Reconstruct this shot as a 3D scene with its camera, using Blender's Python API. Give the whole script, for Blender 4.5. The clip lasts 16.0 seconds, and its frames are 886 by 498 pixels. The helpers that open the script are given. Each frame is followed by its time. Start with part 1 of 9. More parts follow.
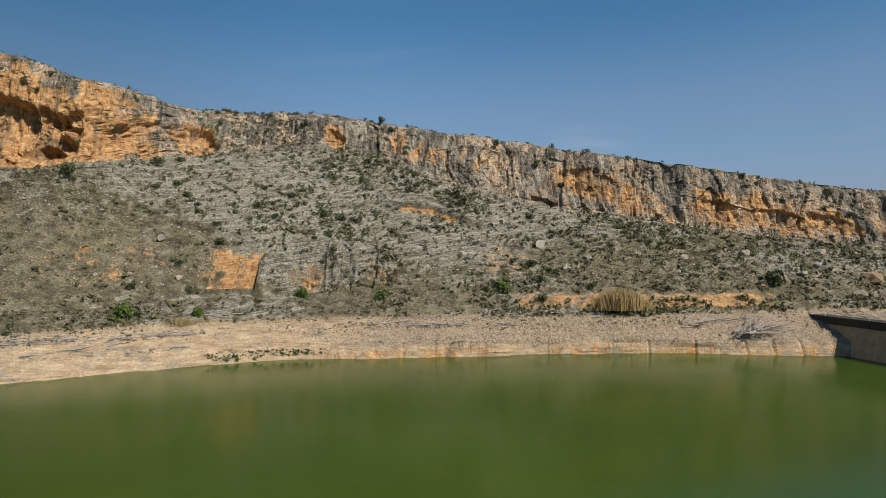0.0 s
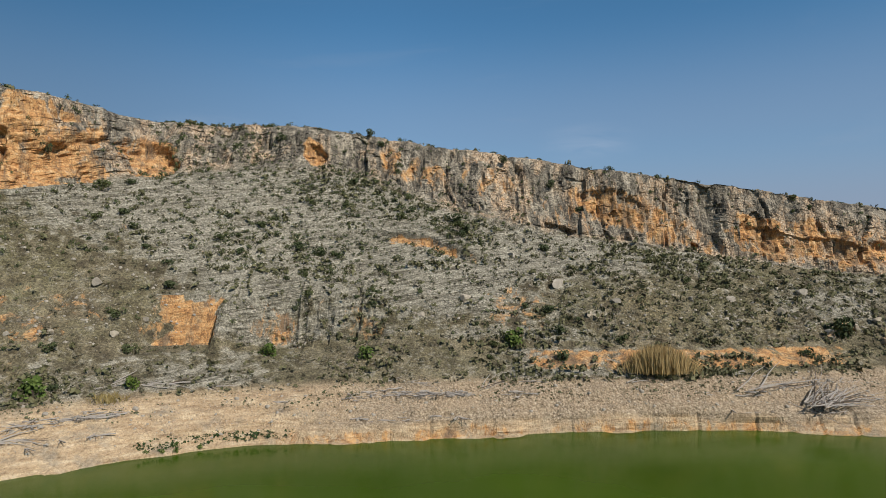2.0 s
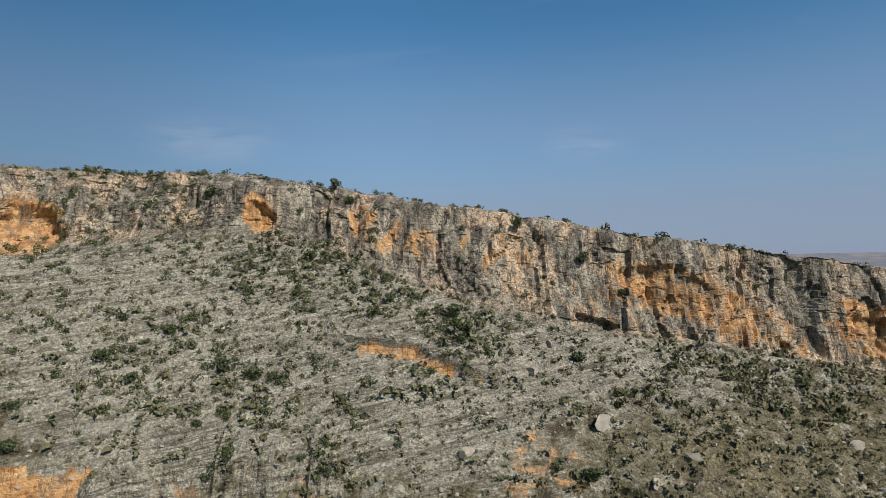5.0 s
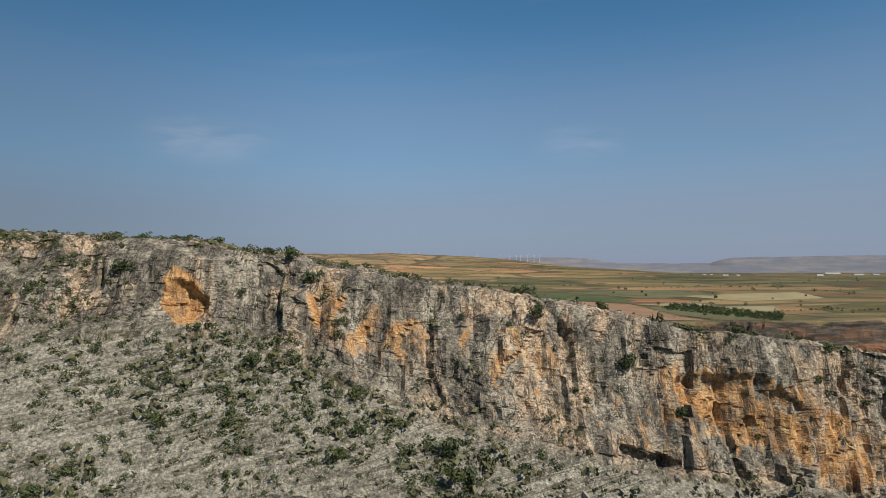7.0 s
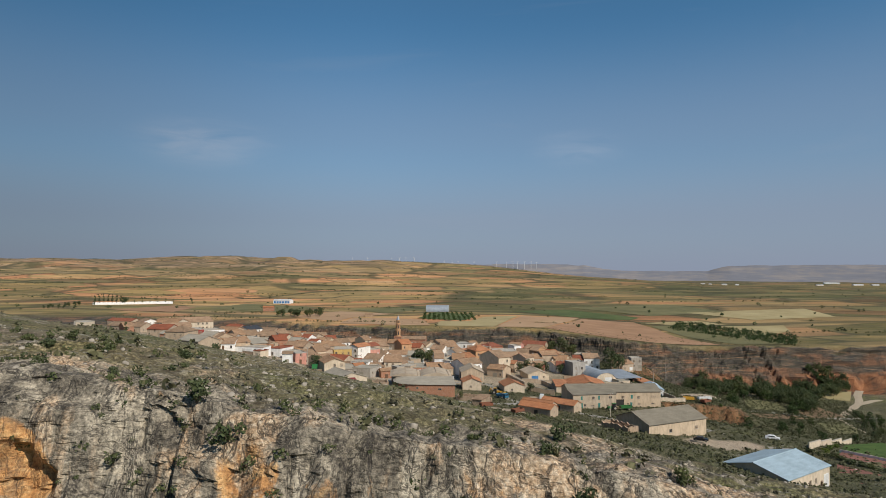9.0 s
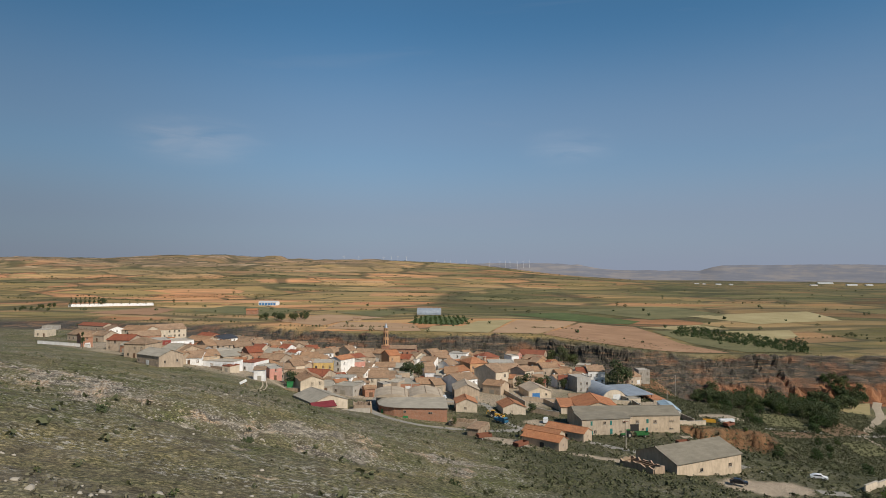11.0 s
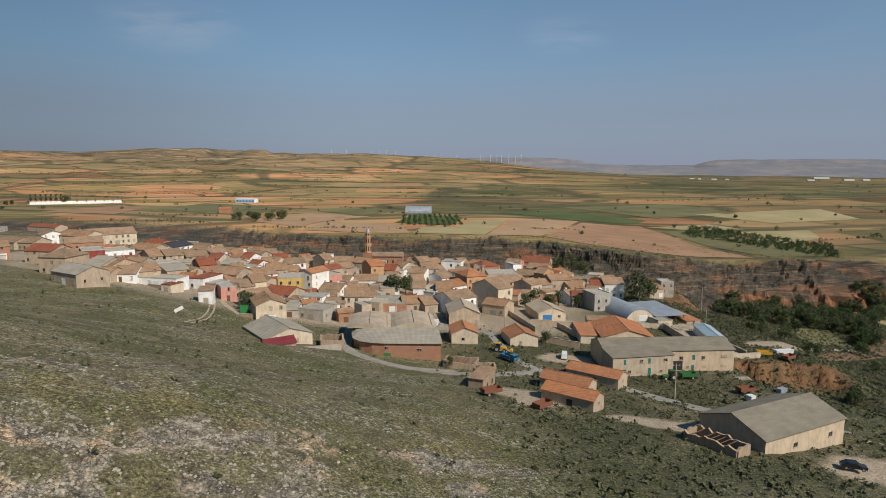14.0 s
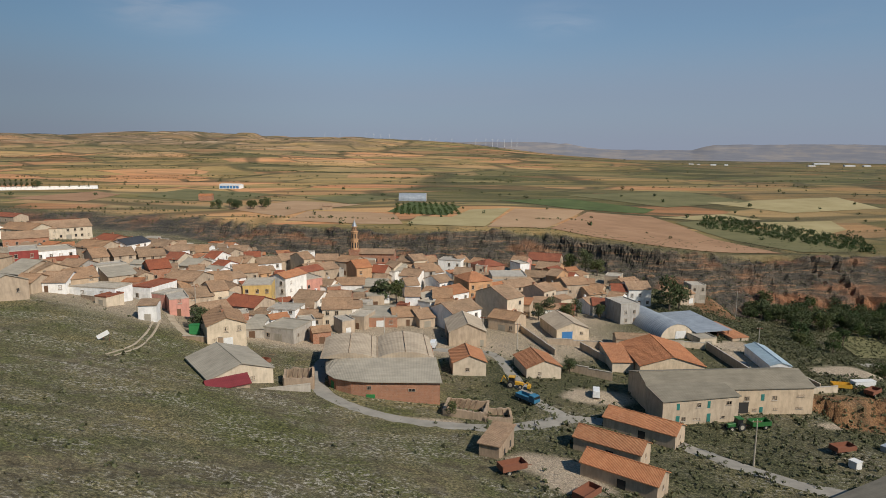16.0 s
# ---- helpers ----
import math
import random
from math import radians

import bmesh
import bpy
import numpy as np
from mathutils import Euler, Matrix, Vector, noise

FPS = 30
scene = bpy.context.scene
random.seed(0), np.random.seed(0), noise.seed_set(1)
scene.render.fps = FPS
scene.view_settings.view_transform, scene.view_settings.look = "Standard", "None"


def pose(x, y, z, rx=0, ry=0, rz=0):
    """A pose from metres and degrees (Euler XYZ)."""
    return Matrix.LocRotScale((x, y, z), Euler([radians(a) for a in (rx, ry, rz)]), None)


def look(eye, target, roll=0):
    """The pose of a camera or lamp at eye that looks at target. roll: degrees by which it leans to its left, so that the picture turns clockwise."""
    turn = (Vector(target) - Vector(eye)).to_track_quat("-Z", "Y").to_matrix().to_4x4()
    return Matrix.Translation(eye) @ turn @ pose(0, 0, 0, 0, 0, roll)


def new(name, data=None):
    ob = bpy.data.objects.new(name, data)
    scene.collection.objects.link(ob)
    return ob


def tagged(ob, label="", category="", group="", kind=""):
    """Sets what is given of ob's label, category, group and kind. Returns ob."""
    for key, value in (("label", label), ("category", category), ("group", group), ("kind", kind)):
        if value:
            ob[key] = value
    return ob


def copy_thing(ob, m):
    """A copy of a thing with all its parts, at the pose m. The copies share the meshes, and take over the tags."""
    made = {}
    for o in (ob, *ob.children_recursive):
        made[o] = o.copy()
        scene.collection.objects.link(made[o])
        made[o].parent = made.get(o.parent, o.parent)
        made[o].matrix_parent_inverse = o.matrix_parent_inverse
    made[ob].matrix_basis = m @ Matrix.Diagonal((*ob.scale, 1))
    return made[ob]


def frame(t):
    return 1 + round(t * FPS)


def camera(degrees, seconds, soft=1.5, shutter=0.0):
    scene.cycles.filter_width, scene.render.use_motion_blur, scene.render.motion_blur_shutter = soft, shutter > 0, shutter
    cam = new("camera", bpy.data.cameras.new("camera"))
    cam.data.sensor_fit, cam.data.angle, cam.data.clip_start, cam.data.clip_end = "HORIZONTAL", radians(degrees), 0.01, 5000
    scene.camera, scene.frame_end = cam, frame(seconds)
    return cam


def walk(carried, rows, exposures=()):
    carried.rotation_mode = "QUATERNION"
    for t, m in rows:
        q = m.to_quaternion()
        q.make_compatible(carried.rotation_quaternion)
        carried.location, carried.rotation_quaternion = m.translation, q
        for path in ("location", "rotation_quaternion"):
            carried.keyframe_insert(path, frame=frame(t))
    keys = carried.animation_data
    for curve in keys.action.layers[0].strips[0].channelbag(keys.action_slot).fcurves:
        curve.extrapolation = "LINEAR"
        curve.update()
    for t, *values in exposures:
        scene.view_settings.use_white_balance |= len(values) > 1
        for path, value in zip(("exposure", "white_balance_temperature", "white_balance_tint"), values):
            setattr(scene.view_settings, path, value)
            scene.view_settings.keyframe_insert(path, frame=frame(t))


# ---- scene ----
cam = camera(69.9, 16.0, 0.75)
PATH = [
    (0, (-0.029, 0.017, 16.109), (-0.036, 2.017, 16.169), -0.1),
    (0.5, (0.153, 6.008, 18.129), (0.145, 8.007, 18.189), -0.2),
    (1, (0.258, 11.88, 20.236), (0.248, 13.879, 20.297), -0.2),
    (1.5, (0.381, 17.769, 22.348), (0.37, 19.768, 22.41), -0.2),
    (2, (0.476, 23.602, 24.479), (0.465, 25.601, 24.541), -0.2),
    (2.5, (0.577, 30.142, 26.895), (0.566, 32.141, 26.957), -0.2),
    (3, (0.571, 36.637, 29.525), (0.565, 38.636, 29.585), -0.3),
    (3.5, (0.778, 43.029, 32.366), (0.772, 45.028, 32.428), -0.4),
    (4, (0.918, 49.466, 35.376), (0.915, 51.465, 35.44), -0.4),
    (4.2, (0.942, 52.0, 36.531), (0.94, 53.999, 36.596), -0.5),
    (6.3, (1.45, 79.854, 49.842), (1.46, 81.853, 49.902), -0.1),
    (6.5, (1.496, 82.678, 51.051), (1.505, 84.677, 51.114), -0.2),
    (7, (1.609, 89.864, 54.287), (1.622, 91.863, 54.349), -0.2),
    (7.5, (1.64, 97.03, 57.36), (1.659, 99.029, 57.4245), -0.15),
    (8, (1.908, 104.308, 60.066), (1.927, 106.306, 60.143), -0.1),
    (8.5, (1.919, 111.507, 63.106), (1.94, 113.505, 63.182), 0.0),
    (9, (2.071, 118.686, 65.901), (2.095, 120.685, 65.977), 0.2),
    (9.2, (2.11, 121.6, 66.75), (2.137, 123.598, 66.834), 0.2),
    (11.3, (2.911, 154.471, 69.256), (2.962, 156.469, 69.32), 0.3),
    (11.5, (2.972, 157.729, 69.222), (3.025, 159.727, 69.266), 0.3),
    (12, (3.088, 166.911, 69.234), (3.149, 168.91, 69.2), 0.3),
    (12.5, (3.176, 176.606, 69.321), (3.244, 178.602, 69.21), 0.3),
    (13, (3.281, 186.371, 69.327), (3.355, 188.361, 69.142), 0.3),
    (13.5, (3.471, 196.195, 69.361), (3.549, 198.179, 69.122), 0.3),
    (14, (3.589, 206.207, 69.435), (3.67, 208.189, 69.176), 0.3),
    (14.5, (3.74, 216.238, 69.469), (3.824, 218.217, 69.194), 0.3),
    (15, (3.889, 226.503, 69.498), (3.977, 228.48, 69.209), 0.4),
    (15.5, (3.952, 236.907, 69.59), (4.044, 238.883, 69.292), 0.4),
    (16, (4.081, 247.423, 69.652), (4.179, 249.397, 69.345), 0.5),
]
walk(cam, [(t, look(eye, target, roll)) for t, eye, target, roll in PATH],
     [(0, 0.10, 6330, 10), (4.2, 0.12, 6150, 10), (6.5, 0.04, 6260, 10), (9, 0.0, 6420, 10), (12, 0.0, 6450, 10), (16, 0.0, 6500, 10)])

# ---- daylight ----
SUN_AZ, SUN_EL = radians(137), radians(42)   # clockwise from +y, above the horizon
world = bpy.data.worlds.new("sky")
scene.world = world
world.use_nodes = True
wn = world.node_tree.nodes
sky = wn.new("ShaderNodeTexSky")
sky.sky_type = "NISHITA"
sky.sun_disc = False
sky.sun_elevation, sky.sun_rotation = SUN_EL, SUN_AZ
sky.altitude, sky.air_density, sky.dust_density, sky.ozone_density = 500, 1.0, 0.12, 4.0
wn["Background"].inputs["Strength"].default_value = 0.08
wl = world.node_tree.links
tint = wn.new("ShaderNodeMix")
tint.data_type, tint.blend_type = "RGBA", "MULTIPLY"
tint.inputs[0].default_value, tint.inputs[7].default_value = 1.0, (0.70, 1.09, 1.11, 1)
wl.new(sky.outputs[0], tint.inputs[6])
# grey-lavender summer haze that thickens evenly towards the horizon, all round
up = wn.new("ShaderNodeSeparateXYZ")
wl.new(wn.new("ShaderNodeTexCoord").outputs["Generated"], up.inputs[0])
side = wn.new("ShaderNodeMapRange")     # deeper blue away from the sun
side.interpolation_type = "SMOOTHSTEP"
side.inputs["From Min"].default_value, side.inputs["From Max"].default_value = -0.62, -0.05
side.inputs["To Min"].default_value, side.inputs["To Max"].default_value = 0.70, 1.0
wl.new(up.outputs[0], side.inputs["Value"])
thick = wn.new("ShaderNodeValToRGB")
thick.color_ramp.interpolation = "EASE"
for i, (p_, v_) in enumerate(((0.0, 0.96), (0.07, 0.86), (0.19, 0.46), (0.38, 0.0))):
    e_ = thick.color_ramp.elements[i] if i < 2 else thick.color_ramp.elements.new(p_)
    e_.position, e_.color = p_, (v_, v_, v_, 1)
wl.new(up.outputs[2], thick.inputs[0])
# thin cirrus
stretch = wn.new("ShaderNodeMapping")
stretch.inputs["Scale"].default_value = (1.2, 1.2, 7.0)
wl.new(wn["Texture Coordinate"].outputs["Generated"], stretch.inputs["Vector"])
wisp = wn.new("ShaderNodeTexNoise")
wisp.inputs["Scale"].default_value, wisp.inputs["Detail"].default_value, wisp.inputs["Distortion"].default_value = 2.6, 6, 0.6
wl.new(stretch.outputs[0], wisp.inputs["Vector"])
veil = wn.new("ShaderNodeMapRange")
veil.inputs["From Min"].default_value, veil.inputs["From Max"].default_value, veil.inputs["To Max"].default_value = 0.62, 0.84, 0.12
wl.new(wisp.outputs["Fac"], veil.inputs["Value"])
haze = wn.new("ShaderNodeMix")
haze.data_type = "RGBA"
haze.inputs[7].default_value = (3.2, 3.6, 4.75, 1)
wl.new(thick.outputs[0], haze.inputs[0])
wl.new(tint.outputs[2], haze.inputs[6])
cirrus = wn.new("ShaderNodeMix")
cirrus.data_type = "RGBA"
cirrus.inputs[7].default_value = (4.3, 4.6, 5.4, 1)
wl.new(veil.outputs[0], cirrus.inputs[0])
wl.new(haze.outputs[2], cirrus.inputs[6])
# two faint wisps over the plain
last = cirrus.outputs[2]
for (dx_, dy_, dz_), size_, most_ in (((-0.335, 0.922, 0.190), 0.135, 0.34), ((0.215, 0.955, 0.190), 0.10, 0.20)):
    off_ = wn.new("ShaderNodeVectorMath")
    off_.operation = "SUBTRACT"
    off_.inputs[1].default_value = (dx_, dy_, dz_)
    wl.new(wn["Texture Coordinate"].outputs["Generated"], off_.inputs[0])
    flat_m = wn.new("ShaderNodeMapping")
    flat_m.inputs["Rotation"].default_value, flat_m.inputs["Scale"].default_value = (0, radians(8), 0), (1, 1, 2.6)
    wl.new(off_.outputs[0], flat_m.inputs["Vector"])
    len_ = wn.new("ShaderNodeVectorMath")
    len_.operation = "LENGTH"
    wl.new(flat_m.outputs[0], len_.inputs[0])
    fade = wn.new("ShaderNodeMapRange")
    fade.interpolation_type = "SMOOTHERSTEP"
    fade.inputs["From Min"].default_value, fade.inputs["From Max"].default_value = size_, 0.0
    wl.new(len_.outputs["Value"], fade.inputs["Value"])
    puff = wn.new("ShaderNodeTexNoise")
    puff.inputs["Scale"].default_value, puff.inputs["Detail"].default_value, puff.inputs["Distortion"].default_value = 7.0, 5, 0.8
    wl.new(stretch.outputs[0], puff.inputs["Vector"])
    amount = wn.new("ShaderNodeMapRange")
    amount.inputs["From Min"].default_value, amount.inputs["From Max"].default_value, amount.inputs["To Max"].default_value = 0.3, 0.65, most_
    wl.new(puff.outputs["Fac"], amount.inputs["Value"])
    both = wn.new("ShaderNodeMath")
    both.operation = "MULTIPLY"
    wl.new(fade.outputs[0], both.inputs[0]), wl.new(amount.outputs[0], both.inputs[1])
    lay = wn.new("ShaderNodeMix")
    lay.data_type = "RGBA"
    lay.inputs[7].default_value = (6.6, 6.9, 7.8, 1)
    wl.new(both.outputs[0], lay.inputs[0]), wl.new(last, lay.inputs[6])
    last = lay.outputs[2]
shade_ = wn.new("ShaderNodeMix")
shade_.data_type, shade_.blend_type = "RGBA", "MULTIPLY"
shade_.inputs[0].default_value = 1.0
wl.new(last, shade_.inputs[6]), wl.new(side.outputs[0], shade_.inputs[7])
wl.new(shade_.outputs[2], wn["Background"].inputs["Color"])
sun = new("sun", bpy.data.lights.new("sun", "SUN"))
sun.data.energy, sun.data.angle, sun.data.color = 4.7, radians(0.6), (1.0, 0.92, 0.80)
to_sun = Vector((math.sin(SUN_AZ) * math.cos(SUN_EL), math.cos(SUN_AZ) * math.cos(SUN_EL), math.sin(SUN_EL)))
sun.matrix_world = look((0, 0, 300), Vector((0, 0, 300)) - to_sun)
scene.view_settings.exposure = 0.0

# ---- noise on arrays ----
def lattice(i, j, k, seed):
    h = (i * 374761393 + j * 668265263 + k * 2147483647 + seed * 1274126177) & 0xFFFFFFFF
    h = ((h ^ (h >> 13)) * 1274126177) & 0xFFFFFFFF
    h = ((h ^ (h >> 16)) * 2246822519) & 0xFFFFFFFF
    return ((h ^ (h >> 15)) & 0xFFFF) / 32767.5 - 1


def vnoise(x, y, z, seed=0):
    x0, y0, z0 = (np.floor(a).astype(np.int64) for a in (x, y, z))
    u, v, w = ((a - b) for a, b in ((x, x0), (y, y0), (z, z0)))
    u, v, w = (a * a * (3 - 2 * a) for a in (u, v, w))
    out = 0
    for i in (0, 1):
        for j in (0, 1):
            for k in (0, 1):
                out = out + lattice(x0 + i, y0 + j, z0 + k, seed) * (u if i else 1 - u) * (v if j else 1 - v) * (w if k else 1 - w)
    return out


def fbm(x, y, z, octaves=4, seed=0, gain=0.5):
    total, amp = 0, 1.0
    for o in range(octaves):
        total = total + amp * vnoise(x * 2 ** o, y * 2 ** o, z * 2 ** o, seed + o)
        amp *= gain
    return total


# ---- the lie of the land ----
def hermite(xs, ys, x):
    """Smooth curve through stations xs (rows of ys may carry several samples each), without overshoot."""
    xs, ys, x = np.asarray(xs, float), np.asarray(ys, float), np.asarray(x, float)
    h = np.diff(xs)
    d = np.diff(ys) / h
    m = np.zeros_like(ys)
    m[0], m[-1] = d[0], d[-1]
    same = d[:-1] * d[1:] > 0
    w1, w2 = 2 * h[1:] + h[:-1], h[1:] + 2 * h[:-1]
    safe0, safe1 = np.where(same, d[:-1], 1), np.where(same, d[1:], 1)
    m[1:-1] = np.where(same, (w1 + w2) / (w1 / safe0 + w2 / safe1), 0)
    i = np.clip(np.searchsorted(xs, x) - 1, 0, len(xs) - 2)
    t = np.clip((x - xs[i]) / h[i], 0, 1)
    return (ys[i] * (1 + 2 * t) * (1 - t) ** 2 + h[i] * m[i] * t * (1 - t) ** 2
            + ys[i + 1] * t * t * (3 - 2 * t) + h[i] * m[i + 1] * t * t * (t - 1))


def smooth(a, b, v):
    t = np.clip((v - a) / (b - a), 0, 1)
    return t * t * (3 - 2 * t)


# stations along the ridge, then the landforms of the reservoir side, each with y and z
RX = [-330, -140, -95, -78, -66, -45, -25, -5, 15, 35, 60, 85, 120, 330]
FORMS = {
    "shore": ([50, 66, 74, 80, 86, 102, 112, 114.7, 118.3, 120, 118, 113, 112, 112], [0] * 14),
    "bank": ([62, 78, 86, 91, 98, 111, 119, 121.5, 123.5, 124.5, 127.5, 131, 132, 132], [4, 4, 4, 4.2, 4.6, 5.3, 5.6, 5.9, 5.8, 5.9, 6.2, 7, 7, 7]),
    "bench": ([80, 94, 101, 106, 112, 124, 131, 129.5, 131, 131, 135, 136, 137, 137], [11, 11, 10, 10, 10.2, 11, 10.3, 11.2, 10.5, 10.3, 11, 11, 11, 9]),
    "low_slope": ([100, 110, 116, 120, 127, 133, 137, 137, 137, 137, 141, 143, 144, 142], [22, 22, 22, 22, 21, 20, 19.5, 17.6, 15.5, 16.3, 16, 16.5, 15, 8]),
    "high_slope": ([114, 120, 124, 127, 140, 144, 147, 149, 150, 151, 151, 151, 150, 147], [31, 31, 30.5, 31, 33.5, 30, 27.5, 27, 25.5, 25, 21, 19.8, 17, 8]),
    "foot": ([120, 126, 129, 132, 156, 164, 167.5, 164, 161, 161.5, 160, 157.5, 156, 150], [38, 37, 37.5, 39.2, 45.0, 48.5, 48.3, 41, 34.5, 31, 27.5, 23.5, 20.5, 8]),
    "top": ([134, 135, 137, 138, 168, 172, 171.5, 170.5, 169.5, 165.5, 164.5, 163.5, 162, 158], [76, 69, 63, 57.6, 58.4, 58.6, 56.8, 53.3, 50.3, 46.6, 43.3, 39, 35, 18]),
    "crest": ([165, 165, 163, 165, 182, 186, 187, 187, 184, 180, 180, 180, 178, 175], [80, 72, 63.5, 59.2, 60.0, 59.3, 57.0, 53.4, 50.0, 45.5, 42, 37, 32, 15]),
}
# heights behind the ridge: stations across, one list for each distance
BX = [-330, -200, -110, -75, -45, -20, 5, 30, 60, 100, 128, 160, 260, 330]
BACK = {
    196: [86, 76, 66, 60.8, 58.9, 54.3, 49.2, 43, 36, 27, 23, 18, 10, 8],
    228: [79, 69, 62, 59.2, 54.2, 48.6, 43.4, 35.5, 28, 22, 19, 14, 7, 5],
    257: [72, 64, 57, 50, 42.5, 34.5, 31, 28, 24, 17, 14, 11.5, 6, 3],
    275: [67, 58, 53, 48, 44, 35.5, 29.5, 26, 22, 14.5, 13, 11.5, 5, 2],
    290: [66, 56, 52, 47.5, 43, 36.5, 28.5, 24, 20.5, 13.8, 12.8, 11, 4, 0],
    312: [62, 53, 49, 45, 38.5, 32, 26.3, 21, 18, 13.3, 12, 9.5, 1, -2],
    335: [57, 48, 44, 38, 32, 26.5, 22.3, 18.5, 15, 13, 10.5, 5, -5, -7],
    365: [50, 42, 36, 31, 25.6, 21, 17, 15.2, 12.5, 11.5, 5.5, -2, -12, -13],
    400: [44, 38, 31, 27, 21, 17.5, 15.8, 14.5, 12.4, 11, 10, -6, -15, -15],
    450: [38, 34, 28, 22.5, 17, 15.7, 15, 14, 12.7, 11, 7.5, -7, -17, -17],
    500: [32, 30, 25.5, 21.5, 17, 15.5, 15, 14, 12.5, 10.5, 3.5, -8, -17.5, -17],
    535: [31, 28, 25, 21, 17, 15.5, 15, 14, 12.5, 10, 1, -9, -17.5, -17],
    562: [31, 27, 23, 19, 16, 14, 13.5, 12.8, 11, 8, -2, -11, -17.5, -17],
    598: [24, 19, 13, 8, 5, 4, 3, 2, 0, -4, -8, -13, -17, -17],
    640: [17, 14, 10, 6, 3, 1, 0, 0, -3, -7, -9, -12, -16, -16],
}
RIM_X = [-620, -330, -160, -80, 0, 80, 118, 150, 200, 260, 420, 700]
RIM_Y = [800, 765, 727, 664, 643, 636, 612, 594, 600, 604, 612, 640]
RIM_Z = [22, 21, 20, 20, 20, 20, 18, 14.5, 11, 10.5, 11, 12]


def form(name, x):
    y, z = FORMS[name]
    return hermite(RX, y, x), hermite(RX, z, x)


def plain(x, y):
    """The tableland beyond the ravine."""
    rim = hermite(RIM_X, RIM_Y, x)
    base = hermite(RIM_X, RIM_Z, x)
    d = np.maximum(y - rim, 0)
    z = base + (21.5 - base) * smooth(20, 420, d) + 1.2 * np.sin(x * 0.009 + 1) * np.sin(y * 0.006) * smooth(60, 400, d)
    ridge = 92 * smooth(1050, 2500, y) * smooth(1300, -300, x + 0.10 * (y - 1600)) * (1 + 0.07 * np.sin(x * 0.006 + 0.7) * np.sin(y * 0.0031))
    knolls = 17 * np.exp(-((x + 668) / 50) ** 4 - ((y - 2150) / 130) ** 2) + 16 * np.exp(-((x + 515) / 38) ** 4 - ((y - 2275) / 120) ** 2)
    broken = fbm(x / 190, y / 150, x * 0, 4, 331, 0.55) * 7 * smooth(1300, 1900, y) * smooth(200, -200, x) + fbm(x / 420, y / 300, x * 0, 3, 335) * 3 * smooth(900, 1500, y)
    z = z + ridge + knolls + broken
    return z


def behind(x, y):
    """Ground height behind the ridge (y above 196): back slope, village, ravine, scarp and plain."""
    x, y = np.asarray(x, float), np.asarray(y, float)
    xc = np.clip(x, -330, 330)
    rows = np.array([hermite(BX, r, xc) for r in BACK.values()])
    ys = np.array(list(BACK), float)
    i = np.clip(np.searchsorted(ys, y) - 1, 0, len(ys) - 2)
    n = np.arange(len(xc))
    t = np.clip((y - ys[i]) / (ys[i + 1] - ys[i]), 0, 1)
    sl = (rows[1:] - rows[:-1]) / np.diff(ys)[:, None]
    m = np.vstack([sl[:1], (sl[1:] + sl[:-1]) / 2, sl[-1:]])
    h = ys[i + 1] - ys[i]
    z = (rows[i, n] * (1 + 2 * t) * (1 - t) ** 2 + h * m[i, n] * t * (1 - t) ** 2
         + rows[i + 1, n] * t * t * (3 - 2 * t) + h * m[i + 1, n] * t * t * (t - 1))
    cut = smooth(96, 101, x) * (1 - smooth(126, 134, x)) * smooth(352, 374, y) * (1 - smooth(386, 388.2, y + 1.6 * np.sin(x * 0.35 + 1) + 0.8 * np.sin(x * 0.9)))
    z = z - 4.6 * cut
    z = z + 6.5 * np.exp(-((x - 130) / 12) ** 2 - (np.where(y < 508, (y - 508) / 13, (y - 508) / 24)) ** 2)
    rim = hermite(RIM_X, RIM_Y, x)
    k = (y - rim + 46) / 46
    up = 0.55 * smooth(0, 0.75, k) + 0.45 * smooth(0.72, 1.0, k)
    bluff = 0.36 * smooth(0.34, 0.44, k + 0.05 * np.sin(x * 0.21) + 0.03 * np.sin(x * 0.53)) + 0.40 * smooth(0.42, 0.85, k) + 0.24 * smooth(0.80, 1.0, k)
    up = up + (bluff - up) * smooth(186, 214, x)
    return z * (1 - up) + plain(x, y) * up


def height(x, y):
    """Ground height at single places behind the crest."""
    return float(behind(np.array([x]), np.array([y]))[0])

